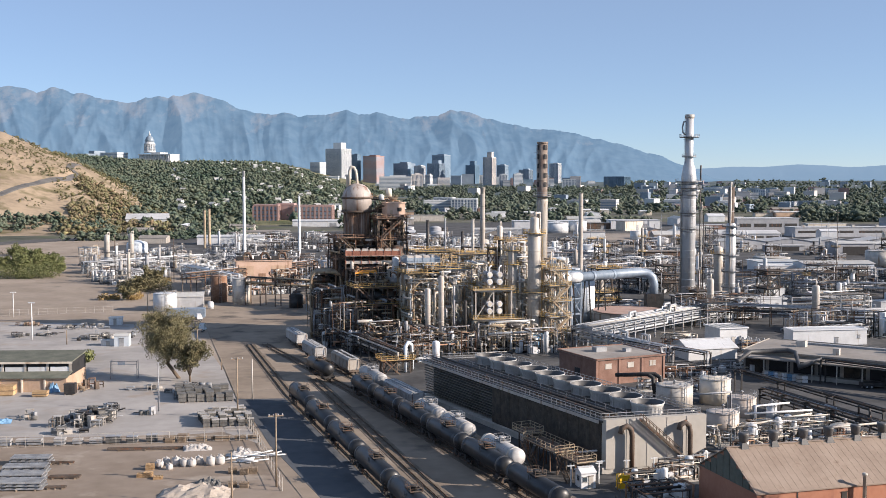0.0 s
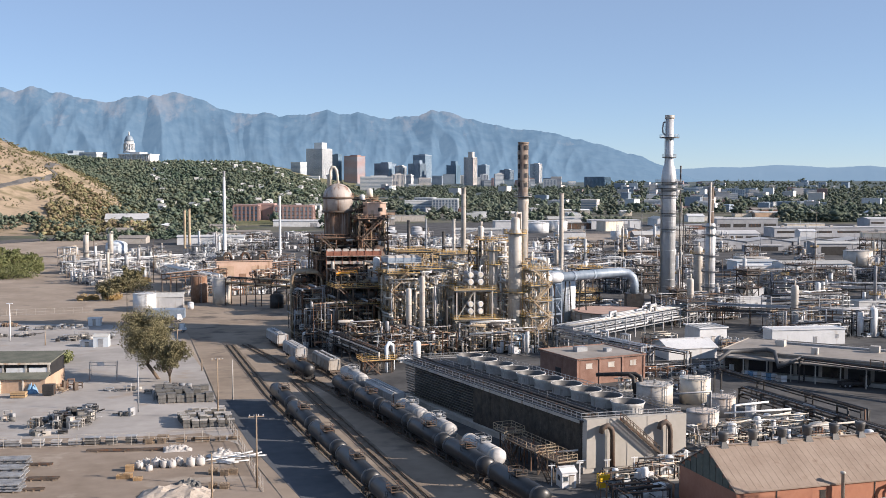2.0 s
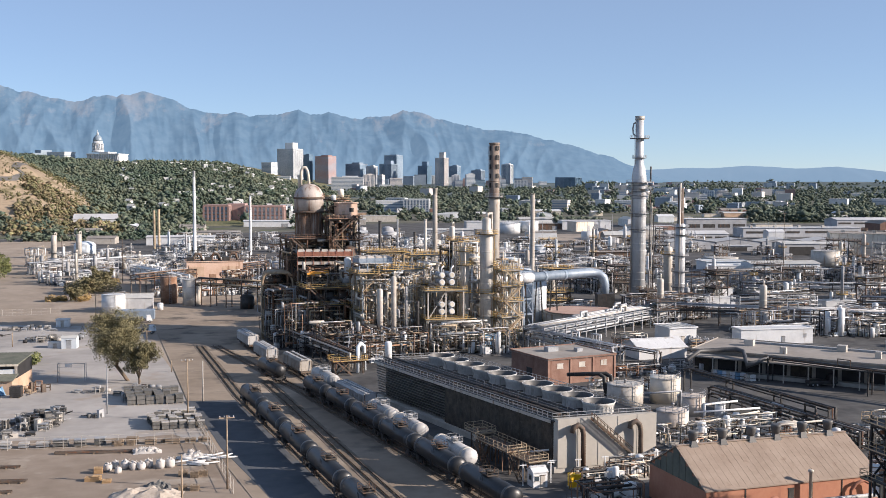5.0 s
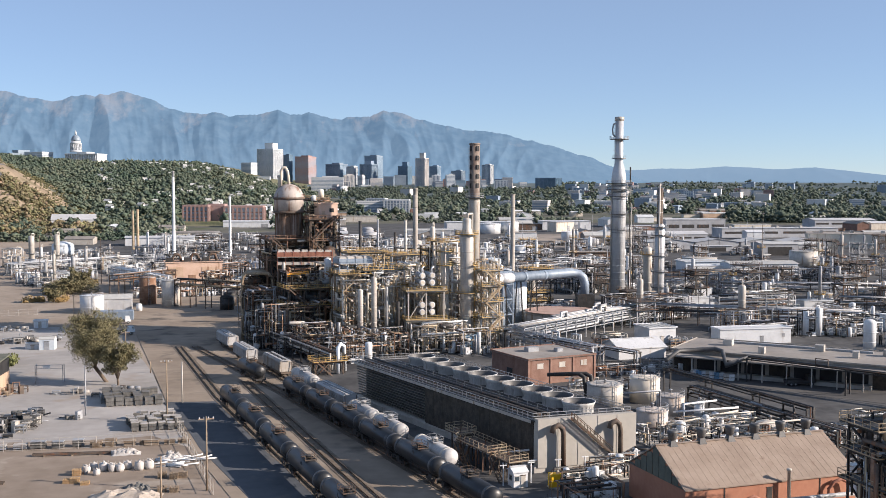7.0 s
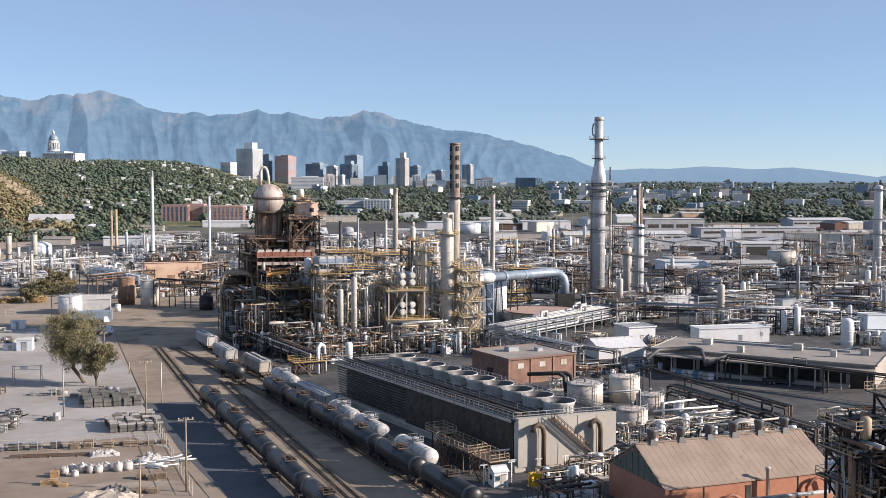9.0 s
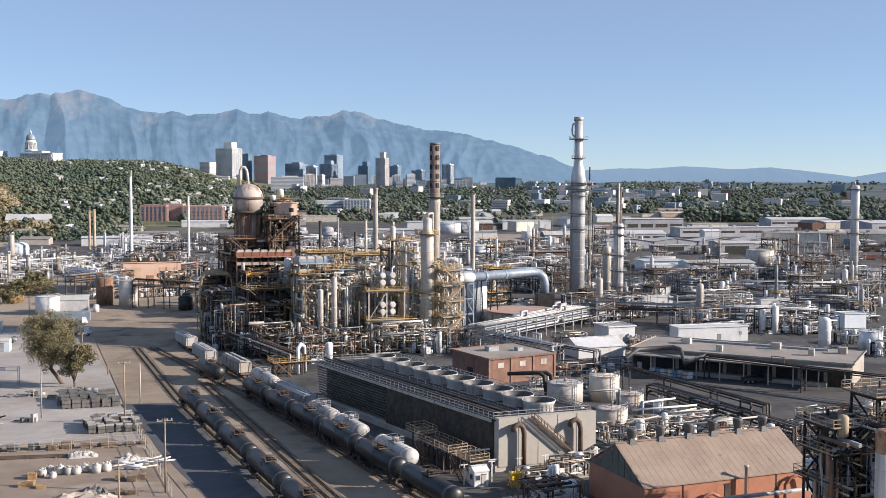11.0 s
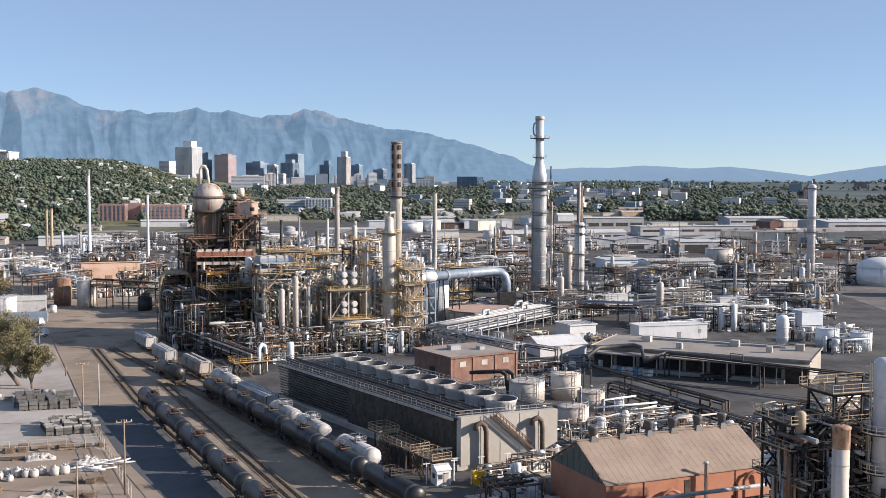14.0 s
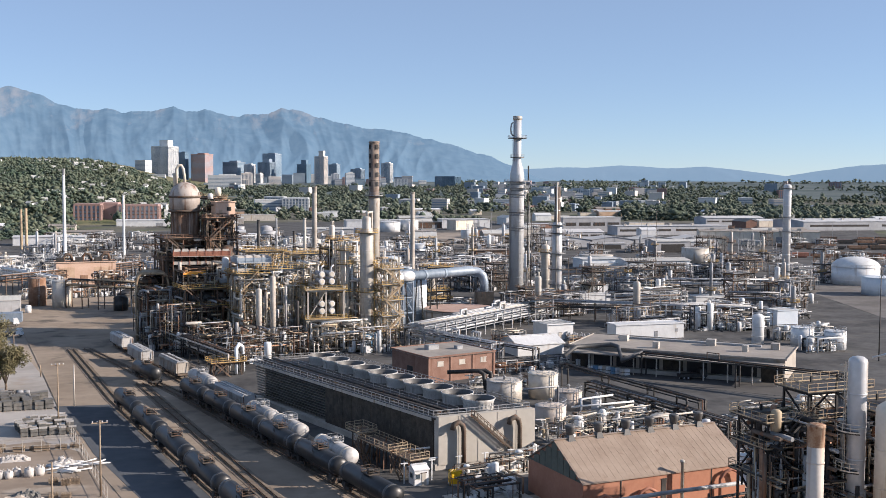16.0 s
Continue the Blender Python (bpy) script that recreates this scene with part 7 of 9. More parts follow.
for x, y, w, dp, h, wall, glass, ang, style, crown, label in (
    (-386.0, 3980.3, 94.0, 40, 166.6, CITYPALE, CITYGREY, -8, "piers", 22, "pale concrete office tower with upright piers"),
    (-449.5, 3874.0, 57.5, 35, 114.9, CITYPALE, CITYGREY, -8, "bands", 4, "low white office block"),
    (-329.7, 4086.7, 38.8, 35, 148.5, CITYGLASS, CITYGLASS, 5, "bands", 3, "dark blue glass tower"),
    (-260.0, 4041.6, 81.0, 40, 141.1, CITYRED, CITYGREY, 5, "bands", 4, "reddish banded office tower"),
    (-148.7, 4147.3, 87.4, 45, 115.3, CITYGREY, CITYGLASS, 10, "bands", 5, "rounded grey office block"),
    (-88.6, 4099.0, 43.2, 35, 106.0, CITYPALE, CITYGREY, 10, "piers", 3, "pale ribbed office block"),
    (-6.8, 4300.0, 76.9, 40, 151.5, CITYGREY, CITYGLASS, 0, "bands", 2, "tall banded glass tower"),
    (-25.6, 4049.9, 68.2, 45, 113.7, CITYGREY, CITYGLASS, 0, "piers", 12, "blue-grey tower with a stepped top"),
    (-50.1, 3799.7, 28.0, 20, 69.9, CITYTAN, CITYGREY, 0, "bands", 3, "slim tan brick block"),
    (115.1, 4198.4, 57.5, 40, 109.6, CITYGLASS, CITYGLASS, 20, "bands", 16, "dark glass tower with a pointed crown"),
    (172.8, 3996.3, 50.5, 35, 135.9, CITYTAN, CITYGREY, -15, "piers", 20, "tan stone residential tower"),
    (235.0, 4243.5, 49.2, 40, 110.2, CITYGREY, CITYGLASS, 0, "bands", 4, "plain grey office tower"),
    (322.4, 4187.6, 57.5, 40, 91.9, CITYGREY, CITYGREY, 0, "piers", 4, "grey slab office tower"),
    (446.6, 4276.7, 49.8, 35, 117.4, CITYPALE, CITYGLASS, 0, "piers", 3, "pale blue glass tower"),
    (248.4, 3892.1, 90.3, 40, 52.1, CITYPALE, CITYGREY, 0, "bands", 3, "long pale low block"),
    (492.7, 4171.0, 66.3, 40, 61.1, CITYGREY, CITYGREY, 0, "bands", 2, "grey low office block"),
    (591.3, 3652.4, 97.4, 60, 63.3, CITYGLASS, CITYGLASS, 3, "piers", 1, "broad dark glass office box"),
    (766.6, 4129.5, 39.8, 35, 52.3, CITYPALE, CITYGREY, 0, "bands", 2, "small pale apartment tower"),
    (889.7, 4207.0, 90.5, 45, 41.4, CITYTAN, CITYGREY, 0, "bands", 2, "low tan city block"),
    (1370.9, 3651.1, 86.2, 45, 34.6, CITYTAN, CITYGREY, 0, "bands", 2, "brown square apartment block"),
    (962.3, 3469.0, 113.7, 45, 33.4, CITYGREY, CITYGREY, 0, "bands", 2, "long grey low office block"),
    (1143.2, 3519.0, 124.6, 45, 33.2, CITYGREY, CITYGLASS, 0, "bands", 2, "wide low-rise glass office block"),
    (835.3, 3398.9, 81.1, 40, 30.2, CITYTAN, CITYGREY, 0, "bands", 2, "long brown low-rise block"),
    (882.8, 2762.4, 54.9, 30, 13.2, CITYRED, CITYPALE, 0, "bands", 2, "red and white apartment block"),
    (983.5, 2834.2, 72.6, 30, 21.2, CITYGREY, CITYGLASS, 0, "bands", 2, "modern grey apartment block"),
    (834.2, 2567.9, 71.1, 30, -4.6, CITYTAN, CITYGREY, 0, "bands", 2, "tan low apartment block"),
    (830.1, 2882.9, 94.7, 30, 8.7, CITYGREY, CITYGREY, 0, "bands", 1, "long dark low block"),
    (-3.6, 1720.0, 54.3, 26, 17.3, CITYPALE, CITYGREY, 4, "bands", 2, "white terraced apartment block"),
    (34.1, 1699.7, 39.4, 24, 20.3, CITYPALE, CITYGREY, -6, "piers", 2, "white apartment block with balconies"),
    (-146.0, 3296.8, 97.3, 30, 61.8, CITYPALE, CITYGREY, 0, "bands", 2, "long white hillside block"),
    (61.7, 1328.6, 18.2, 16, 8.9, CITYPALE, CITYPALE, 0, "plain", 1, "blank white box building"),
    (-200.1, 1223.8, 27.4, 30, 21.0, CITYRED, CITYGREY, 0, "piers", 3, "red brick school block"),
    (-148.6, 1236.1, 43.2, 26, 20.1, CITYRED, CITYPALE, 0, "piers", 3, "long red brick school wing"),
    (-180.8, 1241.9, 19.8, 24, 21.9, CITYRED, CITYGREY, 0, "plain", 3, "red brick school tower"),
):
    if y > 3500:      # the downtown grid is turned, so that its sunlit west fronts show
        w, dp, ang = w * 0.72, w * 0.72, -27
    tower(x, y, w, dp, h, wall, glass, label, ang, style, crown)

rc = random.Random(9)
for k in range(160):
    q, d = radians(rc.choice((rc.uniform(-3, 30), rc.uniform(10.5, 20.5), rc.uniform(10.5, 20.5)))), rc.uniform(1750, 3900)
    x, y = d * math.sin(q), d * math.cos(q)
    if q < radians(2) and d > 3400 and rc.random() < 0.5:
        continue
    tower(x, y, rc.uniform(12, 36), rc.uniform(15, 30), ground_z(x, y) + rc.uniform(8, 24), rc.choice((CITYPALE, CITYTAN, CITYGREY, CITYRED, CITYPALE, CITYTAN)), CITYGREY, rc.choice(("low pale flat-roofed city block", "flat-roofed pale city building", "plain low-rise city block")), rc.uniform(-35, -5), rc.choice(("plain", "piers", "bands")), 2)

for k in range(46):
    q, d = radians(rc.uniform(-7.5, 8)), rc.uniform(3500, 4300)
    x, y = d * math.sin(q), d * math.cos(q)
    tower(x, y, rc.uniform(18, 50), rc.uniform(20, 35), 48 + d * rc.uniform(-12, 14) / 1900, rc.choice((CITYPALE, CITYPALE, CITYTAN, CITYGREY, CITYGLASS, CITYRED)), CITYGREY, rc.choice(("mid-rise pale downtown office block", "mid-rise grey downtown office block")), rc.uniform(-10, 10), rc.choice(("bands", "piers")), 3)


def capitol(x, y, z, w):
    """Domed hall: colonnaded block with a pediment, drum with columns, ribbed dark dome, lantern; wings beside."""
    t = thing("domed_hall", x, y, z, -12, "white domed state hall on a wooded hill", "government building")
    part("main_block", Shape().box(30, 0, 0, w, 60, 24), CITYPALE, t)
    part("attic", Shape().box(30, 0, 24, w * 0.3, 50, 5), CITYPALE, t)
    for i in range(18):
        part("column", Shape().lathe(30 - w / 2 + 4 + (w - 8) * i / 17, -31, [(1.2, 5), (1.0, 21)], 8), CITYPALE, t)
    part("cornice", Shape().box(30, -1, 21, w + 3, 64, 2.5), CITYPALE, t)
    part("base", Shape().box(30, -2, -12, w + 10, 70, 15), CITYTAN, t)
    part("drum", Shape().lathe(0, 0, [(17, 28), (17, 34), (14, 34.5), (14, 52), (15.5, 52.5), (15.5, 55), (13.5, 55.5), (13.5, 60)], 24), CITYPALE, t)
    for i in range(20):
        q = 2 * math.pi * i / 20
        part("drum_column", Shape().lathe(15.4 * math.cos(q), 15.4 * math.sin(q), [(0.9, 34.5), (0.8, 52)], 6), CITYPALE, t)
    part("dome", Shape().lathe(0, 0, [(13.5, 60), (13.0, 65), (11.3, 70), (8.5, 74), (4.5, 77), (3.2, 77.5)], 24), CITYGREY, t, "dark copper dome")
    part("lantern", Shape().lathe(0, 0, [(3.0, 77.5), (3.0, 83), (2.2, 85), (0.6, 88), (0.2, 92)], 12), CITYPALE, t)


CPX, CPY = -853.4, 3136.0
capitol(CPX, CPY, 102.2, 96)
# grey walls of the two lesser wings carry their shade as colour
for x, y, w, h, lab in ((-963.7, 3156.1, 72.9, 130.6, "white office wing beside the domed hall"), (-1024.4, 3189.5, 24.7, 136.5, "pale stair block beside the domed hall"), (-1039.0, 3132.2, 52.1, 126.7, "low dark office wing")):
    tower(x, y, w, 40, h, CITYPALE if "white" in lab else CITYGREY, CITYGREY, lab, -32, "bands", 1)

# ---- far sheds and yards ----
for x, y, lx, ly, h, wall, roof, rise, ang, lab in (
    (298.0, 1000.0, 58, 26, 13.8, FARGREY, ROOFWHITE, 0, 4, "tall white depot block with dark window strips"),
    (356.0, 938.0, 108, 24, 8.2, FARGREY, ROOFWHITE, 0, 4, "long white depot hall with a dark window strip"),
    (246.0, 872.0, 50, 20, 6.0, FARGREY, ROOFWHITE, 2.2, 4, "pale depot hall with a shallow roof"),
    (213.0, 772.0, 20, 33, 5.2, FARGREY, ROOFPALE, 2.2, 94, "grey workshop bay with a low curved gable"),
    (247.0, 774.0, 20, 33, 5.2, FARGREY, ROOFWHITE, 2.2, 94, "grey workshop bay with a low curved gable"),
    (281.0, 776.0, 20, 33, 5.2, FARGREY, ROOFPALE, 2.2, 94, "grey workshop bay with a low curved gable"),
    (315.0, 778.0, 20, 33, 5.2, FARGREY, ROOFWHITE, 2.2, 94, "grey workshop bay with a low curved gable"),
    (236.0, 742.0, 27, 9, 3.8, FARGREY, ROOFWHITE, 0, 4, "low white-roofed open canopy shed"),
    (267.0, 704.0, 25, 18, 7.6, FARGREY, ROOFPALE, 1.2, 4, "open-fronted grey depot shed with a dark bay"),
    (289.5, 707.0, 17, 16, 7.2, FARGREY, ROOFPALE, 1.0, 4, "grey depot shed with a wide door"),
    (196.3, 538.5, 36, 14, 7.0, PALEBLUE, ROOFPALE, 1.0, 6, "long blue-grey warehouse by the racks"),
    (175.1, 565.7, 24, 14, 6, PALEBLUE, ROOFPALE, 0, 6, "pale blue pump house"),
    (152.0, 1085.0, 40, 20, 6, IRON, ROOFGREY, 0, 3, "low dark far depot"),
    (130.0, 912.0, 13, 9, 6.5, PINKCREAM, ROOFPALE, 0, 6, "small cream yard office"),
    (181.0, 1042.0, 22, 14, 9.5, CREAM, FARGREY, 0, 30, "cream boxy far warehouse"),
    (205.0, 1053.0, 7, 7, 10.0, WHITE, ROOFWHITE, 0, 6, "narrow white far block"),
    (91.5, 650.0, 14, 7, 5.5, WHITE, ROOFWHITE, 0, 30, "white cabin row behind the heater stacks"),
    (122.0, 603.0, 20, 10, 8.5, IRON, ROOFGREY, 0, 8, "dark flat control house behind the silver tower"),
    (64.0, 690.0, 18, 9, 5.0, FARGREY, ROOFWHITE, 0, 20, "pale low pump house among the far piping"),
    (20.0, 655.0, 16, 9, 6.0, CREAM, ROOFPALE, 0, 12, "cream low switch house among the far piping"),
    (192.4, 1087.0, 50, 24, 9, WHITE, ROOFWHITE, 0, 3, "white boxy far depot"),
    (100.8, 1087.0, 60, 24, 8, WHITE, ROOFWHITE, 0, 3, "plain white far warehouse"),
    (46.6, 921.9, 40, 20, 7, FARGREY, ROOFPALE, 1, 3, "plain grey far warehouse"),
    (-48.1, 877.4, 50, 22, 7, WHITE, ROOFWHITE, 1, 3, "plain white far workshop"),
    (-127.1, 1127.4, 60, 20, 6, WHITE, ROOFWHITE, 1, 3, "long plain white workshop"),
    (-305.3, 1110.9, 42, 24, 6, WHITE, ROOFWHITE, 5, 10, "white pitched hall under the hill"),
    (-162.1, 821.9, 50, 18, 6, WHITE, ROOFWHITE, 1, 6, "white office block behind the far unit"),
    (-152.5, 921.9, 40, 18, 5, CREAM, ROOFGREY, 1, 6, "cream low far workshop"),
    (-246.6, 611.5, 22, 12, 4, BRICK, ROOFGREY, 2.0, 12, "brown low house among shrubs"),
    (678.1, 1036.3, 320, 60, 9, FARGREY, ROOFWHITE, 2, 3, "very long pale distribution shed"),
    (507.2, 1147.2, 70, 30, 8, FARGREY, ROOFWHITE, 2, 3, "wide grey distribution shed"),
    (371.8, 787.7, 90, 20, 10, CREAM, ROOFGREY, 1, -16, "long cream transfer shed on posts"),
):
    # black panel on the open fronts paints in the shade of the bay
    ops = [("f", -lx / 2 + lx * (i + 0.5) / 4, lx / 4 * 0.82, h * 0.42, h * 0.66, DARK) for i in range(4)] if lx > 45 and wall is FARGREY else [("f", 0, lx * 0.68, 0, h * 0.75, BLACK)] if "door" in lab or "open" in lab else [("f", lx * 0.2, lx * 0.12, 0, h * 0.6, STEEL)]
    b = shed(x, y, ang, lx, ly, h, wall, roof, lab, rise, [], ops, name="far_shed" if lx > 40 else "workshop", eave=0.6)
    b.location.z = max(0.0, ground_z(x, y))
    if lx > 80:
        for i in range(int(lx / 22)):
            part("roof_vent", Shape().box(-lx / 2 + 10 + i * 22, -ly * 0.2, h + rise * 0.5, 2.4, 2.4, 2.0), LAGGING, b)
for k in range(110):
    q, d = radians(rc.uniform(-17, 34)), rc.uniform(820, 2000)
    x, y = d * math.sin(q), d * math.cos(q)
    if q < radians(-4) and d > 1150:
        continue
    w = rc.uniform(14, 46)
    b = shed(x, y, rc.choice((3, 5, 93)), w, rc.uniform(10, 20), rc.uniform(4, 8), rc.choice((WHITE, LAGGING, CREAM, ROOFGREY, BRICK, TAN)), rc.choice((ROOFPALE, WHITE, ROOFWHITE, ROOFGREY)), rc.choice(("small pale far workshop building", "plain pale far warehouse building", "low far store building with pale roof")), rc.choice((0, 1.5, 2.5)), [], [], name="workshop", eave=0.4)
    b.location.z = ground_z(x, y) - 0.2
# string of pale rail wagons far off
for k in range(9):
    x, y = 171.3 + k * (267.6 - 171.3) / 9, 852.7 + k * (1049.4 - 852.7) / 9
    solid("box_wagon", Shape().box(0, 0, 1.0, 22, 3, 3.6).box(0, 0, 0.3, 20, 2, 0.7), WHITE, "pale box wagon in a far train", "rail wagon", "far train", x=x, y=y, ang=63.9)
for row, (x0, y0, n) in enumerate(((352.0, 722.0, 9), (372.0, 742.0, 10), (398.0, 790.0, 13), (404.0, 806.0, 13), (412.0, 842.0, 14), (330.0, 640.0, 5))):
    for i in range(n):
        if (i * 7 + row * 3) % 8:
            solid("freight_wagon", Shape().box(0, 0, 1.0, 13.6, 2.8, 1.5 + 0.4 * ((i + row) % 3)).box(0, 0, 0.2, 11, 2, 0.8), rc.choice((RUSTY, IRON, DARK, IRON, REDOX)), "rusty freight wagon in a far yard", "rail wagon", "far yard wagons", x=x0 + 15.2 * i, y=y0 - 2.4 * i, z=0.05, ang=-9.0)

# ---- far trees, houses on the wooded rise ----
# far leaf colours are lifted and cooled to stand in for distance haze
HILLLEAF = surface("hillside_leaves", (0.058, 0.088, 0.068), (0.128, 0.15, 0.108), 0.008, 0.9, fine=10, vary=0.2, island=0.6)
PLAINLEAF = surface("valley_leaves", (0.062, 0.088, 0.07), (0.125, 0.145, 0.11), 0.012, 0.9, fine=12, vary=0.25, island=0.5)
BRUSH = surface("olive_brown_brush", (0.13, 0.125, 0.07), (0.23, 0.20, 0.115), 0.05, 0.9, vary=0.2, island=0.5)
SCRUB = surface("dry_scrub", (0.10, 0.10, 0.055), (0.17, 0.155, 0.085), 0.1, 0.9)


def woods(name, mat, label, n, a0, a1, d0, d1, test, seed, size, lumps=4):
    """Many small uneven crowns, each of several soft lumps, some round and some tall."""
    rnd = random.Random(seed)
    rows = []
    for i in range(n):
        q = radians(rnd.uniform(a0, a1))
        d = math.sqrt(rnd.uniform(d0 * d0, d1 * d1))
        x, y = d * math.sin(q), d * math.cos(q)
        if not test(math.degrees(q), d, x, y):
            continue
        z = ground_z(x, y)
        h = rnd.uniform(size[0], size[1]) * rnd.choice((0.55, 0.8, 1.0, 1.0, 1.25))
        tall = rnd.choice((0.8, 1.0, 1.0, 1.6))
        for k in range(lumps):
            up = rnd.uniform(0.12, 0.85)
            w = h * 0.3 / tall * (1.15 - 0.6 * up)
            rows.append((x + rnd.gauss(0, w), y + rnd.gauss(0, w), z + h * up, h * rnd.uniform(0.22, 0.44) / tall ** 0.5, h * rnd.uniform(0.16, 0.3)))
    c = np.array(rows)
    gen = np.random.default_rng(seed)
    m, leaves = len(c), 6
    # a solid lump in the middle of each clump
    unit = np.array(((1, 0, 0), (0, 1, 0), (-1, 0, 0), (0, -1, 0), (0, 0, 1), (0, 0, -1)), float)
    tris = np.array(((0, 1, 4), (1, 2, 4), (2, 3, 4), (3, 0, 4), (1, 0, 5), (2, 1, 5), (3, 2, 5), (0, 3, 5)))
    turn = gen.uniform(0, math.pi, m)
    cs, sn = np.cos(turn)[:, None], np.sin(turn)[:, None]
    half = np.stack((c[:, 3], c[:, 3], c[:, 4]), axis=1)[:, None, :]
    core = np.stack((unit[:, 0] * cs - unit[:, 1] * sn, unit[:, 0] * sn + unit[:, 1] * cs, unit[:, 2] + gen.uniform(-0.25, 0.25, (m, 6))), axis=2)
    core = c[:, None, :3] + core * half * gen.uniform(0.65, 1.25, (m, 6, 1))
    # small loose sprays of leaves all over it
    out = gen.normal(0, 1, (m, leaves, 1, 3))
    out /= np.linalg.norm(out, axis=3, keepdims=True)
    spray = c[:, None, None, :3] + out * half[:, :, None] * gen.uniform(0.75, 1.15, (m, leaves, 1, 1)) + gen.normal(0, 0.3, (m, leaves, 3, 3)) * c[:, 3][:, None, None, None]
    v = np.concatenate((core.reshape(m, 18), spray.reshape(m, leaves * 9)), axis=1)
    each = 6 + 3 * leaves
    f = np.concatenate((tris, 6 + np.arange(3 * leaves).reshape(leaves, 3)))
    f = (f[None] + each * np.arange(m)[:, None, None]).reshape(-1, 3)
    me = bpy.data.meshes.new(name)
    me.vertices.add(m * each)
    me.vertices.foreach_set("co", v.ravel())
    me.loops.add(f.size)
    me.loops.foreach_set("vertex_index", f.ravel())
    me.polygons.add(len(f))
    me.polygons.foreach_set("loop_start", np.arange(0, f.size, 3))
    me.polygons.foreach_set("use_smooth", np.ones(len(f), bool))
    me.materials.append(mat)
    me.update(calc_edges=True)
    tagged(new(name, me), label, "trees", kind="stuff")


def patch(x, y, k, cut):
    return noise.noise(Vector((x * k, y * k, 4.2))) > cut


def school(q, d):
    return -10.2 < q < -5.4 and d < 1330


woods("hillside_woods", HILLLEAF, "dense green trees covering the rise below the domed hall", 14200, -24, -2.5, 1060, 2950, lambda q, d, x, y: (q > -15.5 + noise.noise(Vector((x * 0.01, y * 0.01, 0))) * 2.4 or d > 1620) and patch(x, y, 0.011, -0.3) and (d > 1300 or patch(x, y, 0.02, -0.05)) and not (school(q, d) and patch(x, y, 0.04, -0.35)), 3, (5, 12))
woods("valley_woods", PLAINLEAF, "belts of green city trees across the valley", 6000, -5, 21, 1500, 3500, lambda q, d, x, y: patch(x, y, 0.005, -0.22 if q < 11 else 0.16) and not (-2.2 < q < 3.2 and 1560 < d < 1800), 4, (7, 14))
woods("park_woods", PLAINLEAF, "broad green park trees beyond the depots", 1700, -5, 11, 1200, 2000, lambda q, d, x, y: patch(x, y, 0.008, -0.1 if d > 1450 else 0.1) and not (-2.2 < q < 3.2 and 1400 < d < 1800), 6, (6, 12))
woods("plain_woods", PLAINLEAF, "scattered tree belts on the far valley floor", 5200, 9, 36, 1950, 4500, lambda q, d, x, y: patch(x, y, 0.0024, -0.02), 12, (8, 16), 3)
woods("riverside_woods", PLAINLEAF, "green tree belt beyond the distribution sheds", 3300, 18.5, 36, 1270, 1950, lambda q, d, x, y: patch(x, y, 0.008, -0.35 if d > 1420 else 0.05), 5, (7, 13))
woods("hill_scrub", SCRUB, "dark dry scrub dotted over the bare hill", 6000, -30, -14.5, 1010, 1640, lambda q, d, x, y: patch(x, y, 0.014, 0.07) or (q > -18.9 and patch(x, y, 0.02, -0.12)), 8, (1.5, 5.0), 2)
woods("slope_brush", BRUSH, "olive brush and small trees on the lower hillside", 2600, -19.6, -14.2, 1010, 1330, lambda q, d, x, y: patch(x, y, 0.016, -0.12 if d > 1130 else -0.35) and q > -19.6 + (d - 1010) * 0.003, 14, (2.5, 7.5), 4)
woods("roadside_trees", HILLLEAF, "olive-green roadside trees under the bare hill", 1500, -23, -10, 900, 1110, lambda q, d, x, y: patch(x, y, 0.011, -0.12 if q > -20 else 0.12) and not (-17.2 < q < -14.0 and d > 940), 10, (3.0, 8.5))
proto = thing("house", -375.7, 2269.1, 0, 20, "small pale house among the hillside trees", "house", "hillside houses")
part("wall", Shape().box(0, 0, -2, 8, 7, 7), WHITE, proto)
s = Shape()
s.quad_prism([(-4.4, -4, 4.8), (4.4, -4, 4.8), (4.4, 0, 7.4), (-4.4, 0, 7.4)], 0, 0, [(-4.4, -4, 5.0), (4.4, -4, 5.0), (4.4, 0, 7.6), (-4.4, 0, 7.6)])
s.quad_prism([(-4.4, 4, 4.8), (-4.4, 0, 7.4), (4.4, 0, 7.4), (4.4, 4, 4.8)], 0, 0, [(-4.4, 4, 5.0), (-4.4, 0, 7.6), (4.4, 0, 7.6), (4.4, 4, 5.0)])
part("roof", s, ROOFPALE, proto)
part("window", Shape().box(1, -3.52, 2.2, 2.3, 0.1, 1.5), GLASS, proto)
proto.location.z = ground_z(proto.location.x, proto.location.y) + 1
for k in range(105):
    q, d = radians(rc.uniform(-14.2, -3)), rc.uniform(1300, 2900)
    x, y = d * math.sin(q), d * math.cos(q)
    copy_thing(proto, pose(x, y, ground_z(x, y) + rc.uniform(0.5, 4), 0, 0, rc.uniform(-40, 40)))
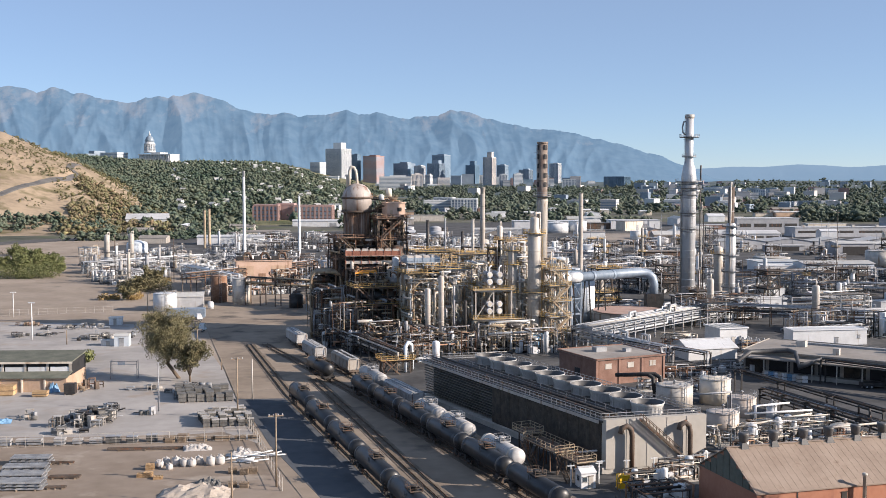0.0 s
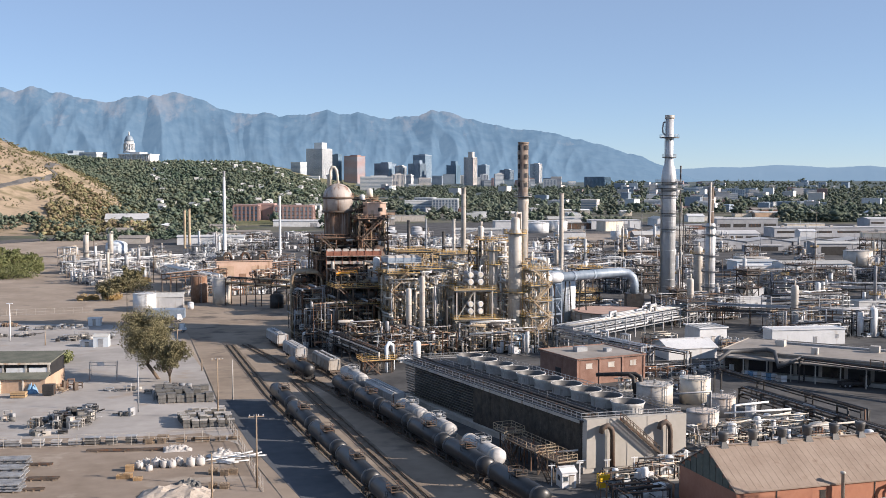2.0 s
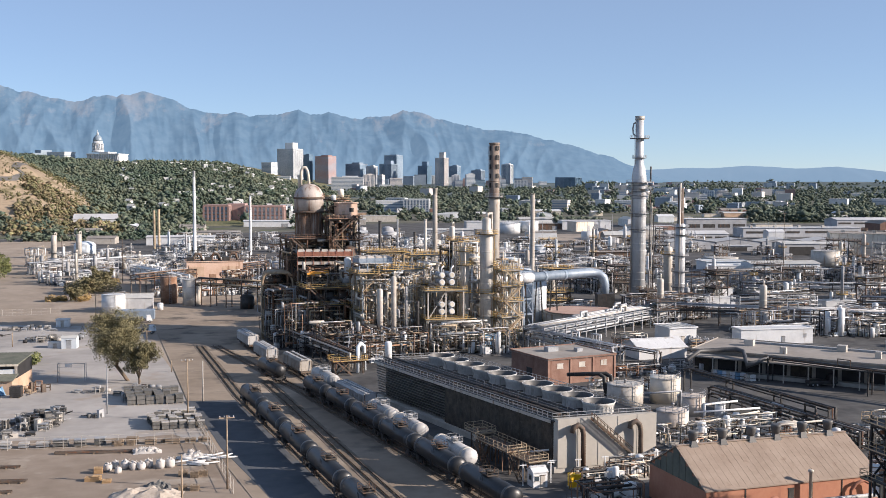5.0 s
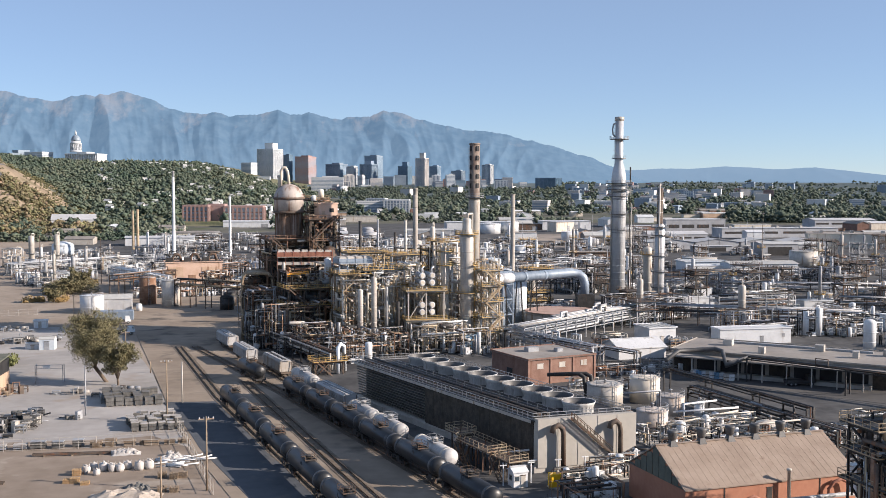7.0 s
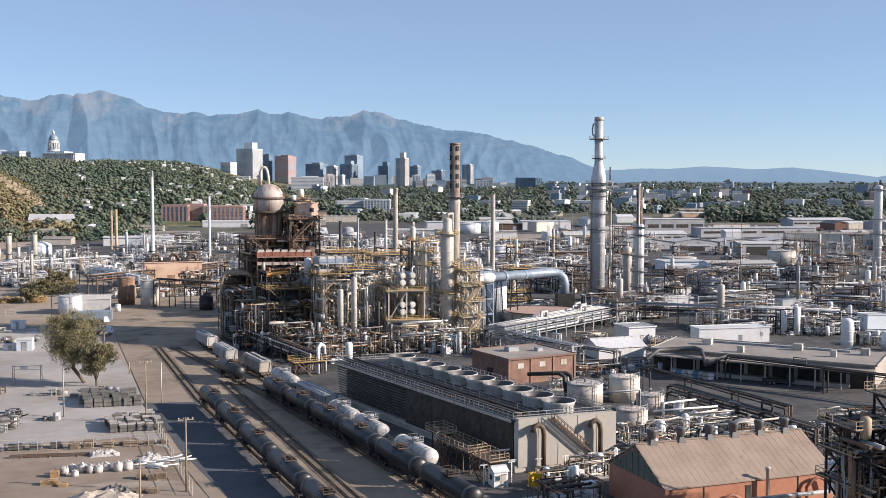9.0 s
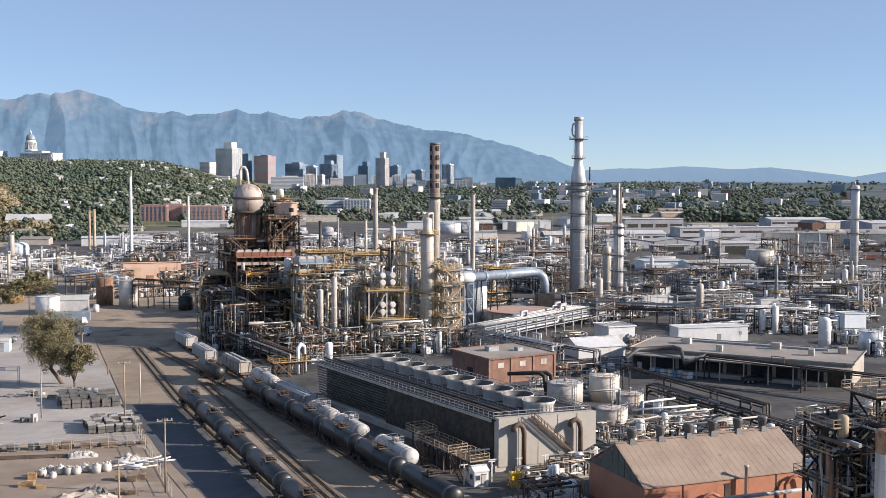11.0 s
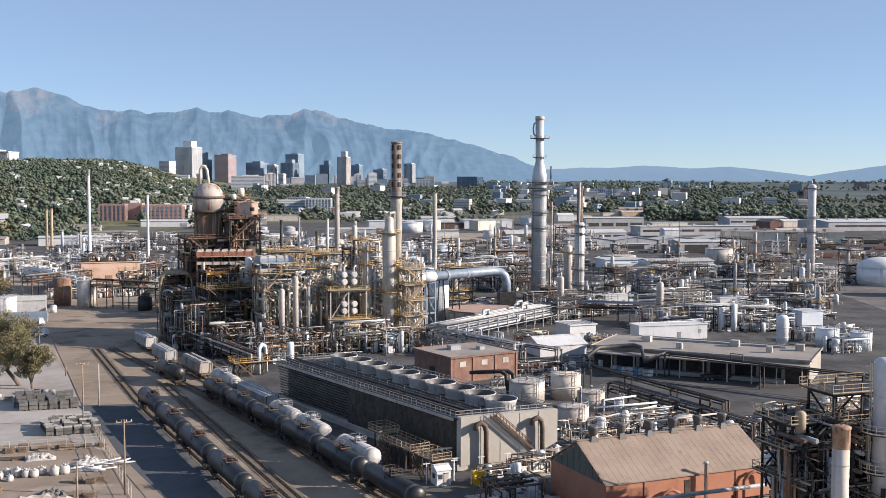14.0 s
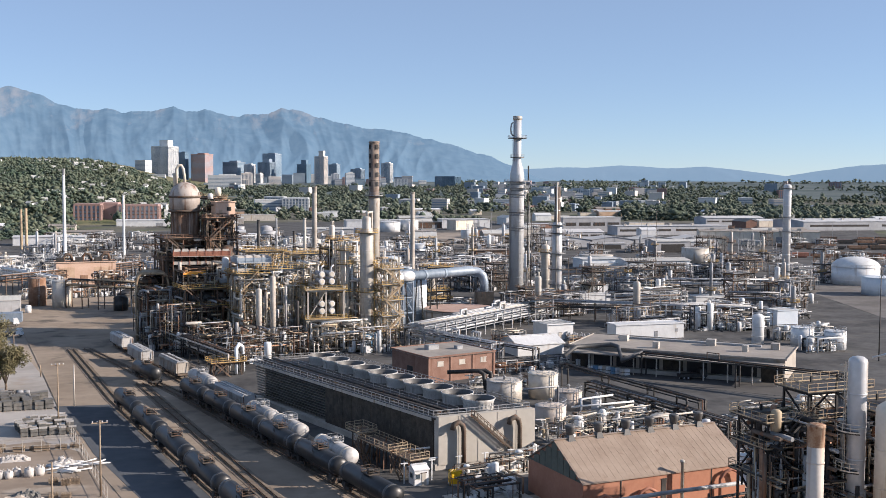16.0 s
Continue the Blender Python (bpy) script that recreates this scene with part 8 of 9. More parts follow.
# the road cut into the bare hill
rd = Shape()
KNOT = ((-25.44, 1125), (-23.43, 1163), (-22.40, 1183), (-20.75, 1235), (-19.23, 1288), (-18.68, 1325), (-19.14, 1334), (-19.00, 1364), (-18.67, 1420))
for i in range(len(KNOT) * 4 - 4):
    ends = []
    for k in (i, i + 1):
        w = k / 4
        ends.append((radians(float(np.interp(w, range(len(KNOT)), [p[0] for p in KNOT]))), float(np.interp(w, range(len(KNOT)), [p[1] for p in KNOT]))))
    ax, ay = ends[0][1] * math.sin(ends[0][0]), ends[0][1] * math.cos(ends[0][0])
    bx, by = ends[1][1] * math.sin(ends[1][0]), ends[1][1] * math.cos(ends[1][0])
    ln = math.hypot(bx - ax, by - ay) or 1
    ox, oy = (by - ay) / ln * 3.4, -(bx - ax) / ln * 3.4
    ex, ey = (bx - ax) / ln * 1.5, (by - ay) / ln * 1.5
    pts = [(ax + ox - ex, ay + oy - ey), (bx + ox + ex, by + oy + ey), (bx - ox + ex, by - oy + ey), (ax - ox - ex, ay - oy - ey)]
    pts = [(p[0], p[1], ground_z(*p) + 1.2) for p in pts]
    rd.quad_prism([(p[0], p[1], p[2] - 3.5) for p in pts], 0, 0, pts)
solid("road_hill", rd, ASPHALT, "grey road climbing the bare hillside", "road", kind="structure")


# ---- storage yard on the left ----
def yard_shed():
    """Low workshop: tan ground storey, lean-to strip, white clerestory, felt roof."""
    x1, y1 = -85.9, 242.4
    lx, ly, ang = 46.0, 16.0, 3.0
    c, s = math.cos(radians(ang)), math.sin(radians(ang))
    t = thing("yard_workshop", x1 - c * lx / 2 - s * ly / 2, y1 - s * lx / 2 + c * ly / 2, 0, ang, "low tan workshop with white clerestory and dark felt roof", "workshop")
    part("wall", Shape().box(0, 0, 0, lx, ly, 3.2), TAN, t)
    part("lean_to_roof", Shape().quad_prism([(-lx / 2 - .3, -ly / 2 - .5, 3.2), (lx / 2 + .3, -ly / 2 - .5, 3.2), (lx / 2 + .3, -ly / 2 + 4, 4.0), (-lx / 2 - .3, -ly / 2 + 4, 4.0)], 0, 0, [(-lx / 2 - .3, -ly / 2 - .5, 3.4), (lx / 2 + .3, -ly / 2 - .5, 3.4), (lx / 2 + .3, -ly / 2 + 4, 4.2), (-lx / 2 - .3, -ly / 2 + 4, 4.2)]), ROOFGREEN, t)
    part("clerestory", Shape().box(0, 2, 3.2, lx, ly - 4.2, 3.0), BLACK, t)
    n = 9
    for i in range(n):
        a = -lx / 2 + lx * (i + 0.5) / n
        part("clerestory_panel", Shape().box(a, -ly / 2 + 3.85, 4.1, lx / n - 0.9, 0.25, 1.1), WHITE, t)
        part("mullion", Shape().box(-lx / 2 + lx * (i + 1) / n - 0.2, -ly / 2 + 3.8, 4.0, 0.5, 0.35, 2.2), LAGGING, t)
        part("pilaster", Shape().box(-lx / 2 + lx * i / n + 0.3, -ly / 2 - 0.1, 0, 0.4, 0.3, 3.1), CREAM, t)
    part("roof", Shape().quad_prism([(-lx / 2 - .4, -ly / 2 + 3.2, 6.2), (lx / 2 + .4, -ly / 2 + 3.2, 6.2), (lx / 2 + .4, ly / 2, 6.9), (-lx / 2 - .4, ly / 2, 6.9)], 0, 0, [(-lx / 2 - .4, -ly / 2 + 3.2, 6.5), (lx / 2 + .4, -ly / 2 + 3.2, 6.5), (lx / 2 + .4, ly / 2, 7.2), (-lx / 2 - .4, ly / 2, 7.2)]), ROOFGREEN, t)
    part("fascia", Shape().box(0, -ly / 2 + 3.15, 6.0, lx + 1, 0.15, 0.45), CREAM, t)


yard_shed()


def crate(x, y, ang, sx, sy, sz, mat, label, lid=None, name="crate"):
    t = thing(name, x, y, 0.05, ang, label, "crate", "stored crates")
    part("box", Shape().box(0, 0, 0.15, sx, sy, sz - 0.2), mat, t)
    sk = Shape()
    for k in (-0.35, 0.35):
        sk.box(sx * k, 0, 0, 0.15, sy, 0.15)
    part("skid", sk, WOOD, t)
    part("lid", Shape().box(0, 0, sz - 0.05, sx + 0.1, sy + 0.1, 0.1), lid or mat, t)
    part("strap", Shape().box(0, 0, sz * 0.5, sx + 0.06, sy + 0.06, 0.12), DARK, t)
    return t


CRATEGREY = surface("dusty_grey_crate", (0.09, 0.09, 0.085), (0.17, 0.165, 0.155), 0.9, 0.8, 0.0, (0.1, 0.09, 0.08), 0.3)
rs = random.Random(21)
base = None
for gx, gy, cols, rows, dims, lab, lid in (
    (-46.2, 207.5, 6, 6, (1.35, 1.5, 1.7), "dusty grey equipment crate with a pale lid", LAGGING),
    (-56.8, 231.1, 6, 5, (1.7, 1.9, 1.9), "large dark equipment crate with a flat lid", CRATEGREY)):
    base = None
    for j in range(rows):
        for i in range(cols):
            x = gx + i * (dims[0] + 0.28) - j * 0.75 + rs.uniform(-0.12, 0.12)
            y = gy + i * 0.35 + j * (dims[1] + 0.5) + rs.uniform(-0.15, 0.15)
            if rs.random() < 0.1:
                continue
            if base is None:
                base = crate(x, y, 12, *dims, CRATEGREY, lab, lid)
            else:
                copy_thing(base, pose(x, y, 0.05, 0, 0, 12 + rs.uniform(-4, 4)) @ Matrix.Diagonal((rs.uniform(0.9, 1.05), rs.uniform(0.85, 1.05), rs.uniform(0.75, 1.1), 1)))


def junk(x, y, ang, lx, ly, seed, label, n=14, mats=None, h=1.6, name="scrap_pile"):
    """A heap of loose fittings, frames, rods and drums lying on the yard."""
    rnd = random.Random(seed)
    mats = mats or (STEEL, DARK, IRON, LAGGING)
    t = thing(name, x, y, 0.05, ang, label, "scrap")
    for i in range(n):
        a, b = rnd.uniform(-lx / 2, lx / 2), rnd.uniform(-ly / 2, ly / 2)
        k = rnd.random()
        s = Shape()
        if k < 0.35:
            w, q, g = rnd.uniform(0.8, 2.0), rnd.uniform(0.6, 1.4), rnd.uniform(0.5, h)
            for p in (-1, 1):
                for r in (-1, 1):
                    s.box(a + p * w / 2, b + r * q / 2, 0, 0.12, 0.12, g)
            s.box(a, b, g * 0.5, w, q, 0.1)
            s.box(a, b, g, w + 0.1, q + 0.1, 0.12)
            part("steel_stand", s, rnd.choice(mats), t)
        elif k < 0.6:
            q = rnd.uniform(0, 3.14)
            g = rnd.uniform(0.6, 1.7)
            s.path([(a - g * math.cos(q), b - g * math.sin(q), rnd.uniform(0.15, 0.6)), (a + g * math.cos(q), b + g * math.sin(q), rnd.uniform(0.15, 0.8))], rnd.uniform(0.07, 0.18), 6)
            part("pipe_length", s, rnd.choice(mats), t)
        elif k < 0.8:
            s.drum((a - 0.5, b, 0.5), (a + 0.6, b, 0.5), rnd.uniform(0.3, 0.5), 10, 0.2)
            s.box(a, b, 0, 1.2, 0.5, 0.25)
            part("motor_housing", s, rnd.choice(mats), t)
        else:
            s.box(a, b, 0, rnd.uniform(0.7, 1.6), rnd.uniform(0.6, 1.3), rnd.uniform(0.5, h), rnd.uniform(0, 80))
            part("packing_case", s, rnd.choice(mats), t)
    return t


for k, (x, y, lx, ly, n, lab, h) in enumerate((
    (-71.4, 211.4, 10, 9, 84, "jumble of grey steel stands and fittings", 2.2), (-70.8, 221.9, 8, 5, 14, "row of grey pump skids", 1.8), (-83.9, 214.5, 4, 3, 8, "small cluster of steel fittings", 1.6),
    (-60.8, 218.7, 3.4, 1.8, 6, "grey wheeled skid with a frame", 2.0), (-71.4, 201.8, 6, 2, 8, "low steel stands in a row", 1.4), (-103.1, 327.5, 16, 11, 46, "spread of grey scrap steel and frames", 1.6),
    (-119.6, 350.5, 22, 9, 34, "sparse line of scrap on pale gravel", 1.0), (-127.1, 331.1, 14, 7, 18, "scattered pipes and fittings", 1.2), (-82.6, 245.1, 6, 9, 14, "rusty racks beside the workshop", 2.6), (-89.3, 243.8, 4, 2, 6, "dark lumber and fittings by the wall", 1.5),
    (-98.3, 245.1, 8, 3, 8, "machine parts stored by the workshop wall", 1.8), (-58.5, 245.1, 8, 9, 18, "dark scrap under the tree", 1.2), (-68.3, 245.1, 9, 3, 9, "steel racking in the yard", 1.6), (-56.9, 235.4, 5, 5, 10, "grey crated machine parts", 1.8), (-136.0, 354.6, 12, 4, 10, "rusty wreckage along the fence", 1.4))):
    junk(x, y, rs.uniform(-5, 20), lx, ly, 600 + k, lab, n, (RUSTY, IRON, WOOD) if "rusty" in lab else (CRATEGREY, STEEL, DARK, CRATEGREY, LAGGING), h)


def bundle(x, y, ang, ln, n, mat, label, r=0.16, rows=2):
    """Lengths of grating or tube stacked on bearers."""
    t = thing("steel_bundle", x, y, 0.05, ang, label, "steel stack", "stacked steel")
    for a in (-ln * 0.35, 0, ln * 0.35):
        part("bearer", Shape().box(a, 0, 0, 0.2, n * r * 2.4, 0.2), WOOD, t)
    for j in range(rows):
        for i in range(n):
            part("bar", Shape().box(0, (i - n / 2 + 0.5) * r * 2.4, 0.2 + j * r * 2.2, ln - 0.3 * j, r * 1.1, r * 1.1), mat, t)
        if j:
            for a in (-0.42, -0.2, 0.0, 0.22, 0.43):
                part("spacer", Shape().box(ln * a, 0, 0.2 + j * r * 2.2 - r * 0.9, 0.14, n * r * 2.5, r * 0.8), DARK, t)
    return t


for k, (x, y, ln, n, lab) in enumerate(((-68.7, 174.1, 7.5, 5, ""), (-67.4, 169.4, 7.5, 5, ""), (-69.9, 179.7, 7.0, 5, ""), (-66.2, 165.0, 8, 6, ""), (-64.9, 179.7, 4.4, 2, ""), (-61.2, 171.0, 5.0, 3, ""), (-60.5, 165.0, 3.2, 2, ""))):
    bundle(x, y, 4, ln, n, STEEL if k < 4 else IRON, "stack of galvanised grating lengths on bearers" if k < 4 else "weathered timber and steel lengths on the dirt", 0.22, 3 if k < 4 else 1)
bundle(-53.1, 189.3, 4, 13.5, 2, IRON, "long rust-brown steel beam on the dirt", 0.26, 1)
# the line of low crates along the yard's edge
for k in range(15):
    x0, y0, x1, y1 = -80.2, 192.2, -34.6, 197.3
    a = (k + rs.uniform(-0.2, 0.2)) / 14
    m, lid = ((STEEL, LAGGING), (CRATEGREY, STEEL), (WOOD, WOOD))[0 if k < 6 else (1 if k < 9 else 2)]
    crate(x0 + (x1 - x0) * a, y0 + (y1 - y0) * a + rs.uniform(-0.6, 0.6), 4, rs.uniform(1.6, 3.0), 1.3, rs.uniform(0.7, 1.4), m, "low steel stillage beside the yard fence" if k < 9 else "low timber crate beside the yard fence", lid, name="stillage")


def bag(x, y, r, h, mat, label, seed):
    """A slumped bulk bag: bulging sides, gathered top with loops."""
    rnd = random.Random(seed)
    t = thing("bulk_bag", x, y, 0.05, rnd.uniform(0, 90), label, "bulk bag", "bulk bags")
    s = Shape().lathe(0, 0, [(r * 0.85, 0), (r * 1.05, h * 0.3), (r, h * 0.75), (r * 0.8, h * 0.92), (r * 0.3, h), (r * 0.22, h * 1.12)], 10)
    s.v = [(a + rnd.uniform(-.07, .07), b + rnd.uniform(-.07, .07), c + (rnd.uniform(-.05, .05) if c > 0.1 else 0)) for a, b, c in s.v]
    part("sack", s, mat, t)
    lp = Shape()
    for q in (0.7, 2.3, 3.9, 5.4):
        lp.path([(r * 0.8 * math.cos(q), r * 0.8 * math.sin(q), h * 0.85), (r * 0.9 * math.cos(q), r * 0.9 * math.sin(q), h * 1.1), (r * 0.5 * math.cos(q), r * 0.5 * math.sin(q), h * 0.95)], 0.05, 5)
    tagged(part("lifting_webbing", lp, BAG, t), kind="stuff")


for k, (x, y, r, h) in enumerate(((-47.6, 177.6, .7, 1.2), (-45.6, 176.2, .55, 1.0), (-45.1, 179.0, .8, 1.4), (-43.6, 178.3, .7, 1.3), (-42.3, 178.3, .7, 1.3), (-41.4, 179.7, .7, 1.3), (-39.3, 179.0, .75, 1.5), (-37.8, 179.7, .75, 1.5), (-45.1, 190.1, .6, .8), (-43.6, 189.3, .6, .8), (-42.2, 189.3, .5, .6), (-45.8, 189.3, .6, .7), (-36.0, 188.1, .6, .8), (-34.5, 186.9, .6, .8), (-46.9, 179.7, .6, 1.1))):
    bag(x, y, r, h, BAG, "white woven bulk bag slumped on the dirt", 700 + k)


def planks(x, y, ang, lx, ly, n, mat, label):
    t = thing("pallet_stack", x, y, 0.05, ang, label, "pallets", "pallet stacks")
    for i in range(n):
        z = 0.17 * i
        s = Shape()
        for k in (-0.42, 0, 0.42):
            s.box(0, ly * k, z, lx, 0.12, 0.1)
        for k in range(6):
            s.box(-lx / 2 + lx * (k + 0.5) / 6, 0, z + 0.1, lx / 6 * 0.7, ly, 0.03)
        part("pallet", s, mat, t)


PALLET = surface("fresh_pallet_timber", (0.36, 0.23, 0.12), (0.48, 0.33, 0.18), 1.2, 0.8)
for k, (x, y, n) in enumerate(((-48.8, 176.2, 6), (-49.0, 171.7, 4), (-47.9, 171.7, 5), (-46.0, 170.7, 3), (-34.6, 174.1, 6), (-32.6, 173.4, 6), (-31.3, 174.1, 6), (-33.1, 166.2, 5), (-31.2, 165.9, 5), (-42.3, 196.5, 5), (-50.3, 194.7, 6), (-48.1, 195.2, 6))):
    planks(x, y, 4 + rs.uniform(-8, 8), 1.4, 1.2, n, PALLET if k < 4 else WOOD, "short stack of timber pallets on the dirt")
for k in range(26):
    x0, y0 = -32.5, 183.5
    solid("pipe_offcut", Shape().path([(-rs.uniform(1, 2), 0, 0), (rs.uniform(1, 2), 0, rs.uniform(0, .3))], 0.12, 7), WHITE if k % 3 else STEEL, "white plastic pipe length in a loose heap", "pipe", "white pipe heap", x=x0 + rs.uniform(-4.5, 3.5), y=y0 + rs.uniform(-4, 3), z=0.17 + 0.12 * (k % 3), ang=rs.uniform(-25, 40))


def tarp_heap(x, y, lx, ly, h, mat, label, seed):
    """A crumpled sheet thrown over a heap."""
    rnd = random.Random(seed)
    s = Shape()
    n = 12
    for j in range(n + 1):
        for i in range(n + 1):
            a, b = i / n - 0.5, j / n - 0.5
            e = max(0.0, 1 - (2 * abs(a)) ** 3) * max(0.0, 1 - (2 * abs(b)) ** 3)
            s.v.append((a * lx, b * ly, 0.03 + e * h * (0.65 + 0.6 * noise.noise(Vector((a * 7 + seed, b * 7, 0))) + 0.35 * noise.noise(Vector((a * 19, b * 19, seed))))))
    for j in range(n):
        for i in range(n):
            k = j * (n + 1) + i
            s.f.append((k, k + 1, k + n + 2, k + n + 1))
            s.s.append(False)
    solid("tarpaulin", s, mat, label, "tarpaulin", x=x, y=y, z=0.05, ang=rnd.uniform(0, 30))


TARP = surface("pale_tan_tarp", (0.27, 0.235, 0.20), (0.42, 0.37, 0.32), 0.5, 0.8)
tarp_heap(-38.0, 161.9, 11, 6.5, 1.7, TARP, "crumpled tan tarpaulin over a heap", 31)
tarp_heap(-36.8, 166.2, 4.0, 7.0, 1.2, CRATEGREY, "grey sheet thrown over stores", 33)
tarp_heap(-88.7, 242.4, 2.6, 2.2, 2.6, BLUE, "bright blue tarpaulin over stores", 34)
tarp_heap(-43.9, 189.7, 5.0, 2.6, 1.1, BAG, "crumpled white sheeting by the timber beam", 41)
tarp_heap(-35.1, 185.8, 5.5, 3.2, 0.9, BAG, "white plastic sheeting spread over pipes", 42)
tarp_heap(-88.1, 211.4, 4.0, 4.0, 0.7, BLUE, "flat blue tarpaulin on the yard", 35)
for k, (x, y, lx, ly, h, m, lab) in enumerate(((-98.0, 238.6, 3.6, 2.4, 2.2, PALLET, "orange stack of new timber"), (-89.9, 237.3, 3.2, 2.0, 1.2, PALLET, "orange timber pack on skids"), (-94.4, 245.1, 6, 2.4, 1.8, WOOD, "brown timber pack beside the wall"), (-84.1, 239.8, 2.4, 2, 2.4, DARK, "dark steel tool crate by the workshop"))):
    crate(x, y, 4, lx, ly, h, m, lab, name="timber_pack")
shed(-93.7, 311.6, 6, 4.2, 3.6, 3.0, PALEBLUE, ROOFPALE, "small grey storage container", 0.5, [("f", 0, 1.4, 0, 2.4, STEEL)], [], eave=0.1, name="storage_container")
shed(-109.6, 357.5, 2, 4, 2.4, 2.2, WHITE, ROOFPALE, "small white site cabin", 0, [("f", 0, 1, 0, 2, LAGGING)], [], eave=0.1, name="site_cabin")
shed(-97.8, 311.6, 2, 4, 1.5, 1.4, WHITE, ROOFPALE, "low white equipment box", 0, [("f", 0, 1, 0, 1.2, LAGGING)], [], eave=0.05, name="equipment_box")

# poles and lamps
for x, y, h, arms, mat, lab in (
    (-26.2, 166.2, 11.7, 1, WOOD, "timber utility pole with a crossarm and insulators"), (-41.6, 215.0, 12.5, 1, WOOD, "timber utility pole with a short crossarm"),
    (-41.9, 233.6, 9.0, 0, LAGGING, "pale steel pole with a small box"), (-31.3, 156.5, 8.1, 0, WOOD, "plain timber pole at the yard edge"), (-98.1, 354.6, 11.1, 1, WOOD, "timber utility pole with a crossarm"),
    (-59.4, 221.9, 10.4, 0, STEEL, "slim grey mast in the yard"), (-68.7, 298.2, 6.9, 1, WOOD, "short timber utility pole"), (-110.8, 313.8, 4.2, 0, WOOD, "short weathered timber post"),
    (-56.4, 271.1, 2.9, 0, WOOD, "plain weathered timber post"), (118.2, 580.2, 30.6, 0, STEEL, "tall grey light mast"), (187.0, 508.5, 33.6, 1, IRON, "tall dark steel line mast"), (110.1, 393.3, 19.4, 0, IRON, "tall dark steel post"), (160.6, 264.8, 24.7, 0, DARK, "black lattice mast by the car park"),
    (-155.8, 508.5, 22.9, 0, IRON, "tall dark timber mast"), (-127.9, 508.5, 21.5, 0, IRON, "tall dark timber mast"),
):
    pole(x, y, h, lab, 12, arms, mat)
for x, y, h in ((-151.7, 376.9, 8.8), (-124.4, 322.8, 11.2)):
    pole(x, y, h, "white yard lamp post with a flat double head", 5, 0, WHITE, True, thick=0.2)


def fence(x0, y0, x1, y1, label, h=2.2, step=3.0, mat=None):
    ln = math.hypot(x1 - x0, y1 - y0)
    t = thing("wire_fence", x0, y0, 0.05, math.degrees(math.atan2(y1 - y0, x1 - x0)), label, "fence")
    n = max(2, int(ln / step))
    for i in range(n + 1):
        part("fence_post", Shape().box(ln * i / n, 0, 0, 0.09, 0.09, h), mat or LAGGING, t)
    for z in (0.15, h * 0.5, h - 0.05):
        part("fence_rail", Shape().beam((0, 0, z), (ln, 0, z), 0.05), mat or LAGGING, t)


fence(-24.9, 163.8, -40.4, 215.5, "wire mesh fence along the works road")
fence(-34.5, 196.5, -81.6, 190.1, "wire fence between the yards")
fence(-157.8, 380.1, -121.1, 391.6, "chain-link fence behind the scrap yard")
gate = thing("gate_frame", -80.6, 257.8, 0.05, 4, "tall grey tubular gate frame with a white sign", "gate")
for a in (0.0, 6.3):
    part("gate_post", Shape().box(a, 0, 0, 0.14, 0.14, 4.4), STEEL, gate)
    part("side_stay", Shape().box(a, 1.6, 0, 0.12, 0.12, 4.4).beam((a, 0, 4.3), (a, 1.6, 4.3), 0.1).beam((a, 0, 2.2), (a, 1.6, 2.2), 0.1), STEEL, gate)
part("crossbar", Shape().box(3.15, 0, 4.3, 6.4, 0.12, 0.12).box(3.15, 0, 3.5, 6.4, 0.08, 0.08), STEEL, gate)
part("sign_board", Shape().box(2.6, -0.1, 3.55, 1.7, 0.06, 0.75), WHITE, gate, "plain white sign board")

# ---- trees and shrubs near the plant ----
tree(-64.2, 259.3, 0, 15.8, 6.3, 51, "dusty olive cottonwood tree leaning over the yard", DRYLEAF, 0.26, 330, 130, 0.17, -3.2)
tree(-60.7, 254.9, 0, 9.5, 4.2, 52, "small olive tree beside the crates", DRYLEAF, 0.15, 150, 100, 0.2)


def shrubs(x, y, lx, ly, n, seed, label, mat, h=(1.5, 3.5)):
    rnd = random.Random(seed)
    t = thing("shrub", x, y, 0, 0, label, "shrub")
    s = Shape()
    for i in range(n):
        r = rnd.uniform(*h)
        c = (rnd.uniform(-lx, lx), rnd.uniform(-ly, ly), r * 0.5)
        leaf_clump(s, c, r * 0.8, rnd, 190, 0.32)
    part("foliage", s, mat, t)
    b = Shape()
    for i in range(max(3, n // 2)):
        a, c = rnd.uniform(-lx, lx), rnd.uniform(-ly, ly)
        b.path([(a, c, -0.2), (a + 0.2, c, 1.2), (a + 0.5, c + 0.2, 2.0)], 0.08, 5)
    part("stems", b, BARK, t)


GREENLEAF = surface("bright_shrub_leaves", (0.10, 0.12, 0.042), (0.18, 0.19, 0.075), 0.4, 0.8)
for k, (x, y, h) in enumerate(((-225.0, 551.9, 9.5), (-212.3, 538.8, 11.5), (-210.5, 551.9, 12.5), (-208.5, 565.7, 10.5), (-195.8, 545.3, 8.0), (-228.8, 538.8, 9.5), (-243.4, 611.5, 10.5), (-129.1, 457.1, 8.0), (-128.9, 476.4, 9.0), (-126.7, 430.9, 6.0))):
    tree(x, y, 0, h, h * 0.48, 300 + k, "bushy green roadside tree beyond the lot" if k < 7 else "bushy olive tree on the dry bank", GREENLEAF if k < 7 else DRYLEAF, 0.12, 70, 60, 0.42)
shrubs(-207.9, 532.4, 13, 7, 40, 61, "dense green roadside shrubs", GREENLEAF, (3.5, 7.5))
shrubs(-217.2, 580.2, 9, 6, 24, 62, "green thicket by the brown house", GREENLEAF, (4, 8))
shrubs(-254.7, 611.5, 9, 5, 18, 63, "green thicket beyond the lot", DRYLEAF, (4, 8))
